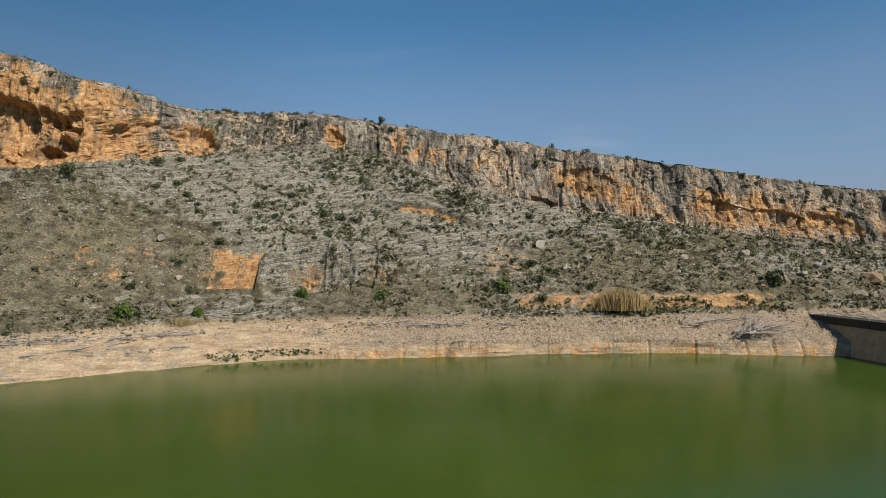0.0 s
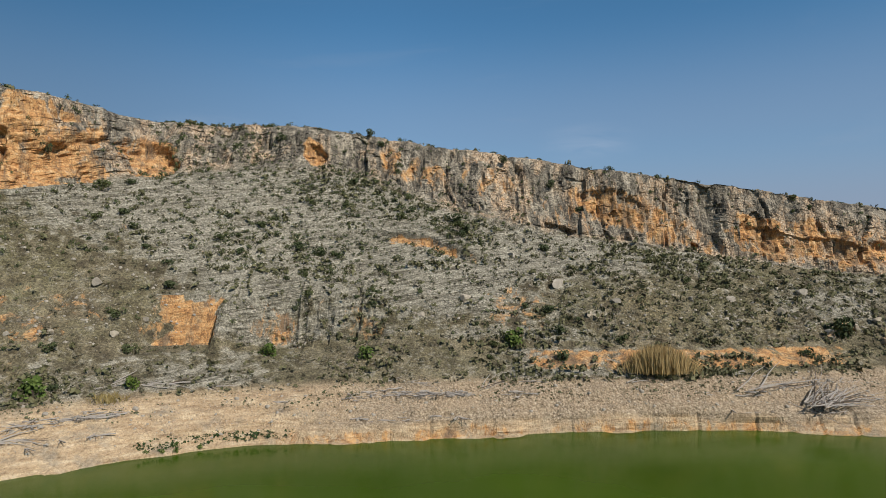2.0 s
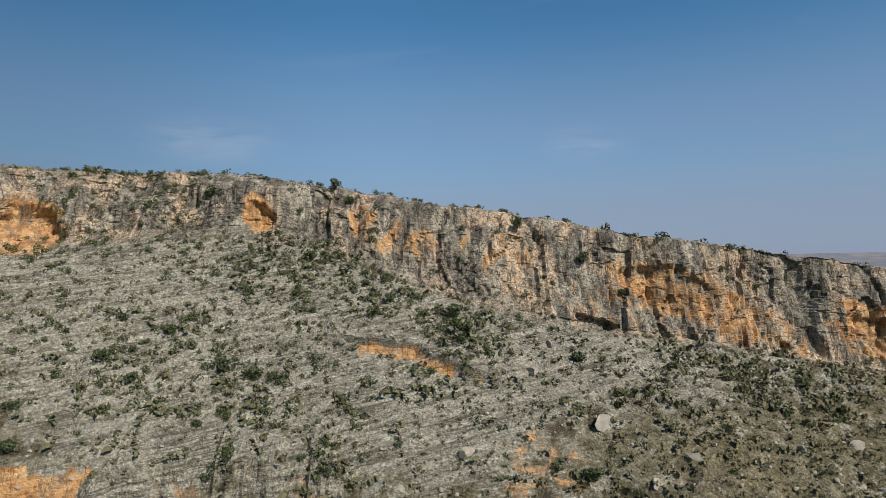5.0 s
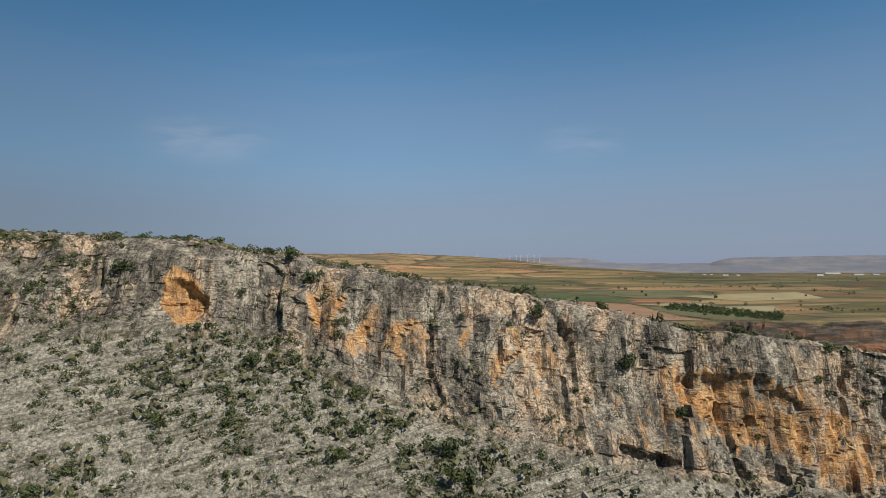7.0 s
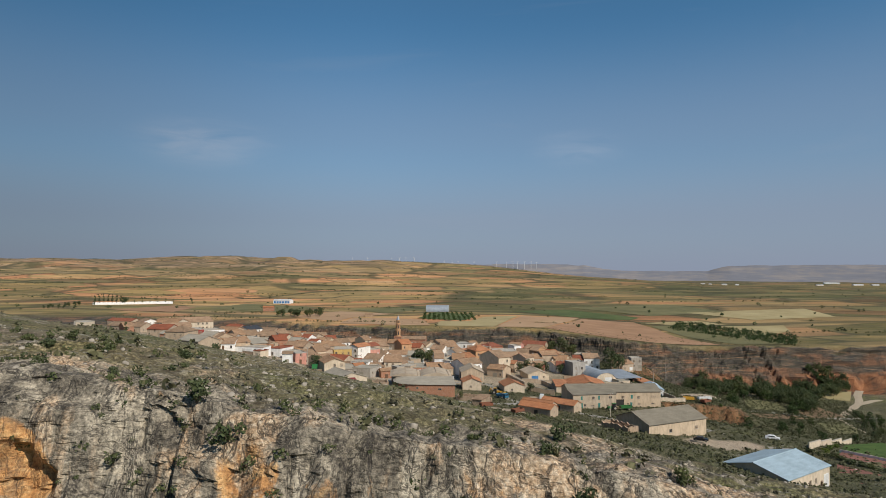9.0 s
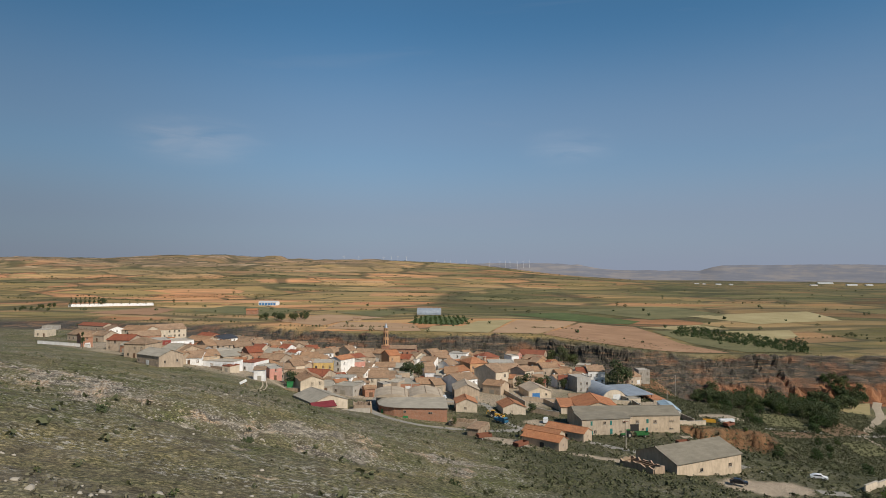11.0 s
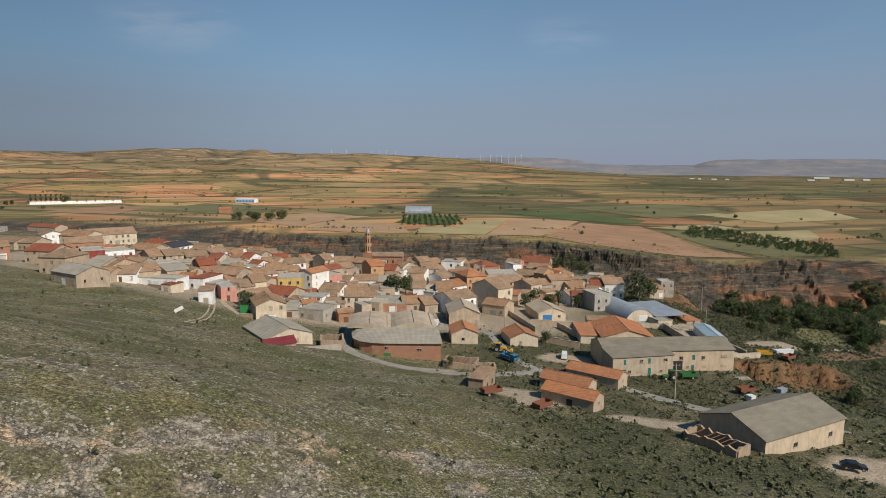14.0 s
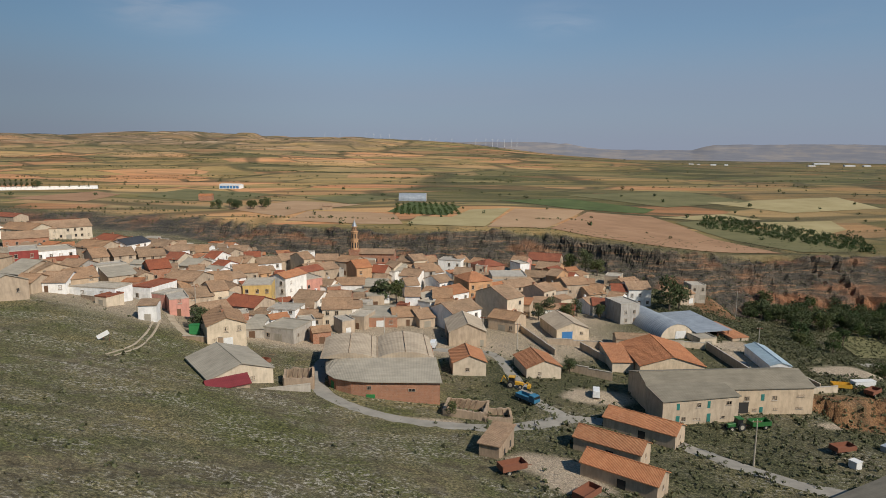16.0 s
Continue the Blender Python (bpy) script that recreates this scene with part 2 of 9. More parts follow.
# ---- materials ----
class Nodes:
    """A small hand for node materials."""
    def __init__(self, name, rough=0.9):
        self.mat = bpy.data.materials.new(name)
        self.mat.use_nodes = True
        self.tree = self.mat.node_tree
        self.n, self.l = self.tree.nodes, self.tree.links
        self.bsdf = self.n["Principled BSDF"]
        self.bsdf.inputs["Roughness"].default_value = rough
        self.bsdf.inputs["Specular IOR Level"].default_value = 0.25

    def put(self, sock, v):
        if hasattr(v, "is_output"):
            self.l.new(v, sock)
        elif isinstance(v, (tuple, list)) and len(v) == 3 and len(sock.default_value) == 4:
            sock.default_value = (*v, 1)
        else:
            sock.default_value = v

    def pos(self, scale=(1, 1, 1)):
        g = self.n.new("ShaderNodeNewGeometry").outputs["Position"]
        m = self.n.new("ShaderNodeMapping")
        m.inputs["Scale"].default_value = scale
        self.l.new(g, m.inputs["Vector"])
        return m.outputs[0]

    def local(self, scale=(1, 1, 1)):
        g = self.n.new("ShaderNodeTexCoord").outputs["Object"]
        m = self.n.new("ShaderNodeMapping")
        m.inputs["Scale"].default_value = scale
        self.l.new(g, m.inputs["Vector"])
        return m.outputs[0]

    def noise(self, vec, scale, detail=5, rough=0.6, distort=0.0):
        t = self.n.new("ShaderNodeTexNoise")
        t.inputs["Scale"].default_value, t.inputs["Detail"].default_value = scale, detail
        t.inputs["Roughness"].default_value, t.inputs["Distortion"].default_value = rough, distort
        self.l.new(vec, t.inputs["Vector"])
        return t.outputs["Fac"]

    def voronoi(self, vec, scale, out="Color", feature="F1", rand=1.0, metric="EUCLIDEAN"):
        t = self.n.new("ShaderNodeTexVoronoi")
        t.feature = feature
        if feature != "DISTANCE_TO_EDGE":
            t.distance = metric
        t.inputs["Scale"].default_value, t.inputs["Randomness"].default_value = scale, rand
        self.l.new(vec, t.inputs["Vector"])
        return t.outputs[out]

    def wave(self, vec, scale, distort=2.0, direction="X", detail=2):
        t = self.n.new("ShaderNodeTexWave")
        t.bands_direction = direction
        t.inputs["Scale"].default_value, t.inputs["Distortion"].default_value, t.inputs["Detail"].default_value = scale, distort, detail
        self.l.new(vec, t.inputs["Vector"])
        return t.outputs["Fac"]

    def ramp(self, fac, stops):
        r = self.n.new("ShaderNodeValToRGB")
        e = r.color_ramp.elements
        while len(e) < len(stops):
            e.new(0.5)
        for k, (p, c) in zip(e, stops):
            k.position = p
            k.color = (*c, 1) if isinstance(c, (tuple, list)) else (c, c, c, 1)
        self.l.new(fac, r.inputs[0])
        return r.outputs[0]

    def mix(self, fac, a, b, mode="MIX"):
        m = self.n.new("ShaderNodeMix")
        m.data_type, m.blend_type = "RGBA", mode
        self.put(m.inputs[0], fac), self.put(m.inputs[6], a), self.put(m.inputs[7], b)
        return m.outputs[2]

    def math(self, op, a, b=0.0):
        m = self.n.new("ShaderNodeMath")
        m.operation = op
        self.put(m.inputs[0], a), self.put(m.inputs[1], b)
        return m.outputs[0]

    def attr(self, name):
        a = self.n.new("ShaderNodeAttribute")
        a.attribute_name = name
        return a.outputs["Fac"]

    def rand(self):
        return self.n.new("ShaderNodeObjectInfo").outputs["Random"]

    def island(self):
        return self.n.new("ShaderNodeNewGeometry").outputs["Random Per Island"]

    def sep(self, vec):
        s = self.n.new("ShaderNodeSeparateXYZ")
        self.l.new(vec, s.inputs[0])
        return s.outputs

    def done(self, colour, bump=None, strength=0.5, dist=0.1):
        self.put(self.bsdf.inputs["Base Color"], colour)
        if bump is not None:
            b = self.n.new("ShaderNodeBump")
            b.inputs["Strength"].default_value, b.inputs["Distance"].default_value = strength, dist
            self.l.new(bump, b.inputs["Height"])
            self.l.new(b.outputs[0], self.bsdf.inputs["Normal"])
        return self.mat


def ground_material():
    k = Nodes("land", 0.95)
    p = k.pos()
    big, mid, fine = k.noise(p, 0.045, 4), k.noise(p, 0.35, 6, 0.65), k.noise(p, 2.2, 5, 0.7)
    # dry soil and grass
    soil = k.ramp(mid, [(0.38, (0.07, 0.055, 0.036)), (0.5, (0.145, 0.116, 0.077)), (0.62, (0.255, 0.208, 0.143))])
    grass = k.ramp(fine, [(0.37, (0.036, 0.034, 0.016)), (0.5, (0.103, 0.097, 0.044)), (0.63, (0.235, 0.205, 0.112))])
    lush = k.ramp(k.noise(p, 0.06, 5, 0.6, 0.5), [(0.38, (1.3, 1.2, 1.1)), (0.5, (1, 1, 1)), (0.6, (0.8, 0.88, 0.62))])
    grass = k.mix(1.0, grass, lush, "MULTIPLY")
    grassy = k.math("MULTIPLY", k.attr("grass"), k.ramp(k.math("ADD", mid, k.math("MULTIPLY", k.math("SUBTRACT", big, 0.5), 0.9)), [(0.3, 0.25), (0.55, 1.0)]))
    col = k.mix(grassy, soil, grass)
    # stone litter lying in the grass
    litter = k.math("MULTIPLY", k.ramp(k.noise(p, 1.3, 6, 0.75), [(0.52, 0.0), (0.60, 1.0)]), k.ramp(k.noise(k.pos((0.5, 1.5, 1)), 0.09, 5, 0.65, 0.4), [(0.46, 0.0), (0.58, 1.0)]))
    col = k.mix(k.math("MULTIPLY", litter, k.attr("grass")), col, (0.36, 0.33, 0.27))
    # ground under close scrub: litter and low green, with shade put into the colour
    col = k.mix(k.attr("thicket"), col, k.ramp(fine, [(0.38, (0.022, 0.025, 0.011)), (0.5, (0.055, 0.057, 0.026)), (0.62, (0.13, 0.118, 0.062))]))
    # limestone: grey with dark water streaks and pale broken spots
    streak = k.noise(k.pos((1, 1, 0.17)), 0.34, 7, 0.65, 0.4)
    joint = k.math("ABSOLUTE", k.math("SUBTRACT", k.noise(k.pos((1, 1, 0.3)), 0.42, 5, 0.6, 0.7), 0.5))
    joint2 = k.math("ABSOLUTE", k.math("SUBTRACT", k.noise(k.pos((0.5, 0.5, 1.1)), 0.6, 5, 0.6, 0.5), 0.5))
    crack = k.math("MINIMUM", joint, k.math("ADD", joint2, 0.006))
    rock = k.ramp(streak, [(0.38, (0.05, 0.043, 0.034)), (0.46, (0.13, 0.113, 0.086)), (0.53, (0.22, 0.19, 0.143)), (0.64, (0.42, 0.365, 0.275))])
    rock = k.mix(0.3, rock, k.ramp(fine, [(0.37, (0.06, 0.052, 0.04)), (0.63, (0.42, 0.36, 0.27))]))
    fresh = k.ramp(k.noise(k.pos((1, 1, 0.4)), 0.12, 7, 0.68, 0.5), [(0.50, 0.0), (0.58, 0.8)])
    rock = k.mix(fresh, rock, k.ramp(fine, [(0.36, (0.32, 0.20, 0.11)), (0.52, (0.47, 0.335, 0.21)), (0.66, (0.60, 0.50, 0.37))]))
    # bedded grey hillside: thin dark seams that dip gently
    dip = k.n.new("ShaderNodeMapping")
    dip.inputs["Rotation"].default_value = (0, radians(9), 0)
    k.l.new(p, dip.inputs["Vector"])
    flat_ = k.n.new("ShaderNodeMapping")
    flat_.inputs["Scale"].default_value = (0.09, 0.09, 1.0)
    k.l.new(dip.outputs[0], flat_.inputs["Vector"])
    seam = k.noise(flat_.outputs[0], 1.5, 7, 0.72, 0.35)
    beds = k.ramp(seam, [(0.37, (0.075, 0.067, 0.047)), (0.45, (0.205, 0.186, 0.139)), (0.54, (0.30, 0.275, 0.21)), (0.66, (0.44, 0.408, 0.322))])
    beds = k.mix(0.45, beds, k.ramp(fine, [(0.38, (0.07, 0.063, 0.045)), (0.5, (0.215, 0.192, 0.143)), (0.62, (0.43, 0.388, 0.305))]))
    # thin dark lines between the beds, broken by soil: undercut shade painted in
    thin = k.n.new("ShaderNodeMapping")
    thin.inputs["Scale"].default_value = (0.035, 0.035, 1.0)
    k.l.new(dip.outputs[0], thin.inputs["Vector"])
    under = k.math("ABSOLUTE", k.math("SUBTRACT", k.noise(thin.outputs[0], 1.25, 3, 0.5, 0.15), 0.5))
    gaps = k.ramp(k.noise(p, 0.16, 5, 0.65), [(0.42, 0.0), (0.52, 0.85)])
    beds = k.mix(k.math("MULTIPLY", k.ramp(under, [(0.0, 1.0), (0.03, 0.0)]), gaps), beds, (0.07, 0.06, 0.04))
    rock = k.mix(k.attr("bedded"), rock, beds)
    # crevice shade painted dark along the cracks, weaker on the bedded slope
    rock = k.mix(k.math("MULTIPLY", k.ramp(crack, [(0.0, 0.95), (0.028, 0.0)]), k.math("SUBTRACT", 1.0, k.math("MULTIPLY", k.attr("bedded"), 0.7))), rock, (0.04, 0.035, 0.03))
    stone = k.ramp(k.math("ADD", k.attr("rock"), k.math("MULTIPLY", k.math("SUBTRACT", mid, 0.5), 1.3)), [(0.42, 0.0), (0.58, 1.0)])
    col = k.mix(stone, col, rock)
    # drawn-down bank: pale layered clay rock
    layer = k.noise(k.pos((0.28, 0.28, 2.0)), 1.0, 6, 0.65)
    clay = k.ramp(layer, [(0.34, (0.20, 0.12, 0.06)), (0.45, (0.37, 0.25, 0.138)), (0.55, (0.47, 0.34, 0.20)), (0.66, (0.58, 0.45, 0.295))])
    clay = k.mix(0.32, clay, k.ramp(k.noise(p, 3.0, 6, 0.78), [(0.34, (0.14, 0.10, 0.06)), (0.5, (0.42, 0.325, 0.21)), (0.66, (0.58, 0.49, 0.36))]))
    clay = k.mix(k.ramp(k.noise(p, 0.22, 5, 0.65), [(0.52, 0.0), (0.66, 0.55)]), clay, k.ramp(fine, [(0.35, (0.13, 0.115, 0.085)), (0.65, (0.33, 0.295, 0.235))]))
    rubble = k.ramp(k.noise(p, 2.6, 6, 0.8), [(0.38, (0.09, 0.068, 0.045)), (0.48, (0.25, 0.19, 0.125)), (0.56, (0.36, 0.285, 0.195)), (0.66, (0.55, 0.47, 0.355))])
    clay = k.mix(k.attr("rubble"), clay, rubble)
    col = k.mix(k.attr("clay"), col, clay)
    # ochre: fresh orange faces
    och = k.ramp(k.math("ADD", k.attr("ochre"), k.math("MULTIPLY", k.math("SUBTRACT", k.noise(k.pos((1, 1, 0.45)), 0.4, 6, 0.7, 0.6), 0.5), 2.9)), [(0.5, 0.0), (0.8, 1.0)])
    ochre = k.ramp(k.noise(k.pos((0.7, 0.7, 1.2)), 0.9, 7, 0.72), [(0.32, (0.20, 0.10, 0.045)), (0.45, (0.44, 0.225, 0.085)), (0.57, (0.55, 0.33, 0.145)), (0.72, (0.64, 0.49, 0.30))])
    # the same painted crevice shade on the ochre
    ochre = k.mix(k.ramp(crack, [(0.0, 0.7), (0.02, 0.0)]), ochre, (0.09, 0.05, 0.03))
    ochre = k.mix(k.ramp(streak, [(0.36, 0.75), (0.5, 0.0)]), ochre, (0.12, 0.095, 0.07))
    col = k.mix(och, col, ochre)
    # ravine sides: dark grey-brown beds
    rav = k.noise(k.pos((0.05, 0.05, 0.75)), 1.0, 7, 0.7, 0.4)
    ravine = k.ramp(rav, [(0.38, (0.022, 0.020, 0.018)), (0.47, (0.056, 0.049, 0.040)), (0.55, (0.105, 0.080, 0.058)), (0.63, (0.27, 0.15, 0.08))])
    ravine = k.mix(0.4, ravine, k.ramp(k.noise(p, 0.9, 6, 0.75), [(0.38, (0.022, 0.023, 0.017)), (0.5, (0.06, 0.053, 0.041)), (0.64, (0.15, 0.125, 0.095))]))
    col = k.mix(k.attr("ravine"), col, ravine)
    # red badland earth
    redcol = k.ramp(k.noise(k.pos((1, 1, 0.5)), 0.16, 6, 0.65), [(0.34, (0.06, 0.04, 0.028)), (0.46, (0.20, 0.085, 0.04)), (0.66, (0.33, 0.155, 0.075))])
    col = k.mix(k.attr("red"), col, redcol)
    # tilled land
    fp = k.pos((1, 1.0, 0))
    warp = k.n.new("ShaderNodeVectorMath")
    warp.operation = "MULTIPLY_ADD"
    wn_ = k.n.new("ShaderNodeTexNoise")
    wn_.inputs["Scale"].default_value = 0.004
    k.l.new(fp, wn_.inputs["Vector"])
    k.l.new(wn_.outputs["Color"], warp.inputs[0])
    warp.inputs[1].default_value = (90, 60, 0)
    k.l.new(k.pos((0.45, 1.0, 0)), warp.inputs[2])
    cell = k.voronoi(warp.outputs[0], 0.0165, "Color", rand=0.9)
    r, g, b = [k.sep(cell)[i] for i in range(3)]
    field = k.ramp(r, [(0.0, (0.065, 0.070, 0.030)), (0.14, (0.165, 0.155, 0.072)), (0.28, (0.24, 0.205, 0.105)), (0.42, (0.34, 0.215, 0.122)), (0.55, (0.29, 0.145, 0.08)), (0.68, (0.33, 0.255, 0.145)), (0.80, (0.18, 0.168, 0.078)), (0.92, (0.115, 0.118, 0.050))])
    field = k.mix(0.35, field, k.ramp(k.noise(k.pos((0.3, 1, 1)), 0.06, 5), [(0.38, (0.10, 0.085, 0.043)), (0.62, (0.30, 0.21, 0.122))]))
    hedge = k.ramp(k.voronoi(warp.outputs[0], 0.0165, "Distance", "DISTANCE_TO_EDGE", 0.9), [(0.02, 1.0), (0.045, 0.0)])
    hedge = k.math("MULTIPLY", hedge, k.ramp(k.noise(p, 0.011, 4, 0.6), [(0.42, 0.1), (0.56, 0.95)]))
    # strips inside the larger holdings, and the broken scrub land on the rising ground
    holding = k.voronoi(warp.outputs[0], 0.0058, "Color", rand=1.0)
    field = k.mix(1.0, field, k.ramp(k.sep(holding)[2], [(0.0, (0.62, 0.66, 0.6)), (0.3, (0.9, 0.95, 0.85)), (0.6, (1.1, 1.02, 0.95)), (1.0, (1.4, 1.22, 1.08))]), "MULTIPLY")
    bank_line = k.ramp(k.voronoi(warp.outputs[0], 0.0058, "Distance", "DISTANCE_TO_EDGE", 1.0), [(0.02, 1.0), (0.05, 0.0)])
    hedge = k.math("MAXIMUM", hedge, k.math("MULTIPLY", bank_line, 0.9))
    strips = k.voronoi(k.pos((0.16, 1.0, 0)), 0.045, "Color", rand=1.0)
    field = k.mix(1.0, field, k.ramp(k.sep(strips)[1], [(0.0, (0.72, 0.74, 0.7)), (0.35, (1, 1, 1)), (0.7, (1.05, 1.0, 0.9)), (1.0, (1.2, 1.12, 1.0))]), "MULTIPLY")
    rough_land = k.ramp(k.noise(k.pos((0.22, 1, 1)), 0.035, 7, 0.72, 0.5), [(0.38, (0.06, 0.05, 0.032)), (0.48, (0.15, 0.115, 0.07)), (0.56, (0.27, 0.185, 0.115)), (0.66, (0.46, 0.38, 0.27))])
    field = k.mix(k.math("MULTIPLY", k.attr("upland"), k.ramp(k.noise(k.pos((0.4, 1, 0)), 0.008, 5, 0.65), [(0.4, 0.25), (0.55, 1.0)])), field, rough_land)
    field = k.mix(1.0, field, k.ramp(k.attr("pasture"), [(0.0, (1.38, 1.28, 1.24)), (1.0, (0.70, 0.75, 0.66))]), "MULTIPLY")
    field = k.mix(k.math("MULTIPLY", hedge, 0.8), field, (0.06, 0.058, 0.028))
    col = k.mix(k.attr("field"), col, field)
    # trodden and driven earth
    dirt = k.ramp(fine, [(0.3, (0.27, 0.21, 0.145)), (0.7, (0.44, 0.36, 0.265))])
    col = k.mix(k.attr("dirt"), col, dirt)
    h = k.math("ADD", k.math("MULTIPLY", fine, 0.5), k.math("ADD", mid, k.math("MULTIPLY", k.math("MINIMUM", crack, 0.05), 5.0)))
    h = k.math("ADD", h, k.math("MULTIPLY", seam, k.math("MULTIPLY", k.attr("bedded"), 0.8)))
    grain = k.ramp(k.noise(p, 3.6, 5, 0.8), [(0.38, (0.5, 0.5, 0.5)), (0.5, (1, 1, 1)), (0.62, (1.5, 1.5, 1.5))])
    col = k.mix(k.math("MAXIMUM", k.math("SUBTRACT", 1.0, k.math("ADD", k.math("MULTIPLY", k.attr("field"), 0.8), k.math("ADD", k.math("MULTIPLY", k.attr("clay"), 0.55), k.math("MULTIPLY", och, 0.5)))), 0.0), col, k.mix(1.0, col, grain, "MULTIPLY"))
    return k.done(col, h, 0.8, 0.42)


def water_material():
    k = Nodes("green_water", 0.17)
    p = k.pos()
    k.bsdf.inputs["Specular IOR Level"].default_value = 0.18
    k.bsdf.inputs["IOR"].default_value = 1.33
    col = k.ramp(k.noise(p, 0.03, 3), [(0.3, (0.030, 0.060, 0.003)), (0.7, (0.049, 0.085, 0.005))])
    return k.done(col, k.noise(k.pos((1, 0.6, 1)), 1.2, 3), 0.04, 0.05)


LAND, WATER = ground_material(), water_material()

def mesh_object(name, verts, faces, material=None, parent=None, smooth_shade=False):
    me = bpy.data.meshes.new(name)
    me.from_pydata(verts, [], faces) if not isinstance(verts, np.ndarray) else fill(me, verts, faces)
    if material:
        me.materials.append(material)
    if smooth_shade:
        me.polygons.foreach_set("use_smooth", np.ones(len(me.polygons), bool))
    ob = new(name, me)
    if parent:
        ob.parent = parent
    return ob


def fill(me, verts, faces):
    """Mesh from arrays: verts (n,3), faces (m,3) or (m,4)."""
    faces = np.asarray(faces)
    k = faces.shape[1]
    me.vertices.add(len(verts))
    me.vertices.foreach_set("co", np.asarray(verts, np.float32).ravel())
    me.loops.add(faces.size)
    me.loops.foreach_set("vertex_index", faces.astype(np.int32).ravel())
    me.polygons.add(len(faces))
    me.polygons.foreach_set("loop_start", np.arange(0, faces.size, k, dtype=np.int32))
    me.update(calc_edges=True)


# ---- the ground, one sheet ----
near = np.concatenate([np.linspace(-330, -130, 40, endpoint=False), np.linspace(-130, -96, 34, endpoint=False),
                       np.linspace(-96, 120, 450, endpoint=False), np.linspace(120, 150, 30, endpoint=False), np.linspace(150, 330, 41)])
SEGS = [("shore", "bank", 26), ("bank", "bench", 16), ("bench", "low_slope", 40), ("low_slope", "high_slope", 46), ("high_slope", "foot", 46),
        ("foot", "top", 84), ("top", "crest", 34)]
rows_y, rows_z, stage = [], [], []
# the reservoir's floor and far bank behind the first place of the eye
for yy, zz in ((-420, 60), (-260, 26), (-190, 6), (-150, -4), (-40, -8), (20, -8)):
    rows_y.append(np.full_like(near, yy)), rows_z.append(np.full_like(near, zz)), stage.append(-2.0)
sy, sz = form("shore", near)
for d, zz in ((30, -8), (14, -4), (5, -1.3)):
    rows_y.append(sy - d), rows_z.append(sz + zz), stage.append(-1.0)
for q, (a, b, count) in enumerate(SEGS):
    (ay, az), (by, bz) = form(a, near), form(b, near)
    for f in np.linspace(0, 1, count, endpoint=False):
        y, z = ay + (by - ay) * f, az + (bz - az) * f
        if a == "shore":        # gentle beach, or a low rock step at the waterline
            step = smooth(-25, -8, near)
            z = az + (bz - az) * ((1 - step) * f ** 0.9 + step * (0.30 * smooth(0.0, 0.16, f) + 0.70 * f))
        if a == "bench":        # the quarried face and the buttresses beside it
            w = smooth(-52, -49.5, near) * (1 - smooth(-39.5, -38, near)) + 0.75 * smooth(-38, -36, near) * (1 - smooth(-13, -9, near))
            y = y * (1 - w) + w * (ay + (by - 3.2 - ay) * min(f / 0.3, 1) + 3.2 * max(f - 0.3, 0) / 0.7)
            z = z * (1 - w) + w * (az + (bz - az) * (0.1 * min(f / 0.3, 1) + 0.9 * max(f - 0.3, 0) / 0.7))
        if a == "top":
            z = az + (bz - az) * f ** 0.8
        rows_y.append(y), rows_z.append(z), stage.append(q + f)
cy, cz = form("crest", near)
b0 = behind(near, np.full_like(near, 196.0))
for f in np.linspace(0, 1, 16, endpoint=False):
    rows_y.append(cy + (196 - cy) * f), rows_z.append(cz + (b0 - cz) * (f * f * (3 - 2 * f))), stage.append(7 + f)
front_rows = len(rows_y)
far_y = np.concatenate([np.arange(196, 335, 0.9), np.arange(335, 480, 1.6), np.arange(480, 560, 2.2), np.arange(560, 670, 1.1), np.geomspace(670, 4900, 110)])
YY = np.vstack([np.array(rows_y)] + [np.full_like(near, v)[None] for v in far_y])
spread = 1 + np.maximum(YY - 330, 0) * 0.0028
XX = near[None] * spread
ZZ = np.zeros_like(YY)
ZZ[:front_rows] = np.array(rows_z)
ZZ[front_rows:] = behind(XX[front_rows:].ravel(), YY[front_rows:].ravel()).reshape(XX[front_rows:].shape)
ST = np.concatenate([np.array(stage), np.full(len(far_y), 9.0)])[:, None] + np.zeros_like(XX)

# weights of the landforms
cliff = smooth(4.75, 5.05, ST) * (1 - smooth(5.93, 6.25, ST))
slope = smooth(2.0, 2.4, ST) * (1 - smooth(4.8, 5.05, ST))
crag = smooth(5.95, 6.05, ST) * (1 - smooth(6.8, 7.6, ST))
bankw = smooth(-0.5, 0.02, ST) * (1 - smooth(1.05, 1.35, ST))
rim_y = hermite(RIM_X, RIM_Y, XX.ravel()).reshape(XX.shape)
scarp = np.where(ST > 8.5, smooth(-52, -30, YY - rim_y) * (1 - smooth(-1, 2, YY - rim_y)), 0)
onplain = np.where(ST > 8.5, smooth(-3, 4, YY - rim_y), 0)
back = smooth(7.2, 8.5, ST) * (1 - smooth(500, 560, YY))

# relief pushed along the normal
du = np.stack([np.gradient(A, axis=1) for A in (XX, YY, ZZ)], -1)
dv = np.stack([np.gradient(A, axis=0) for A in (XX, YY, ZZ)], -1)
nrm = np.cross(du, dv)
nrm /= np.linalg.norm(nrm, axis=-1, keepdims=True) + 1e-9
active = (ST > -0.5) & (YY < 700)
x, y, z = XX[active], YY[active], ZZ[active]
wc, ws, wg, wb, wsc, wbk = (A[active] for A in (cliff, slope, crag, bankw, scarp, back))
warp = 3 * vnoise(x / 9, y / 9, z / 9, 31)
col1 = vnoise((x + warp) / 4.2, y * 0 + 3, z / 34, 5)
col2 = vnoise((x + warp) / 1.7, y * 0 + 7, z / 15, 6)
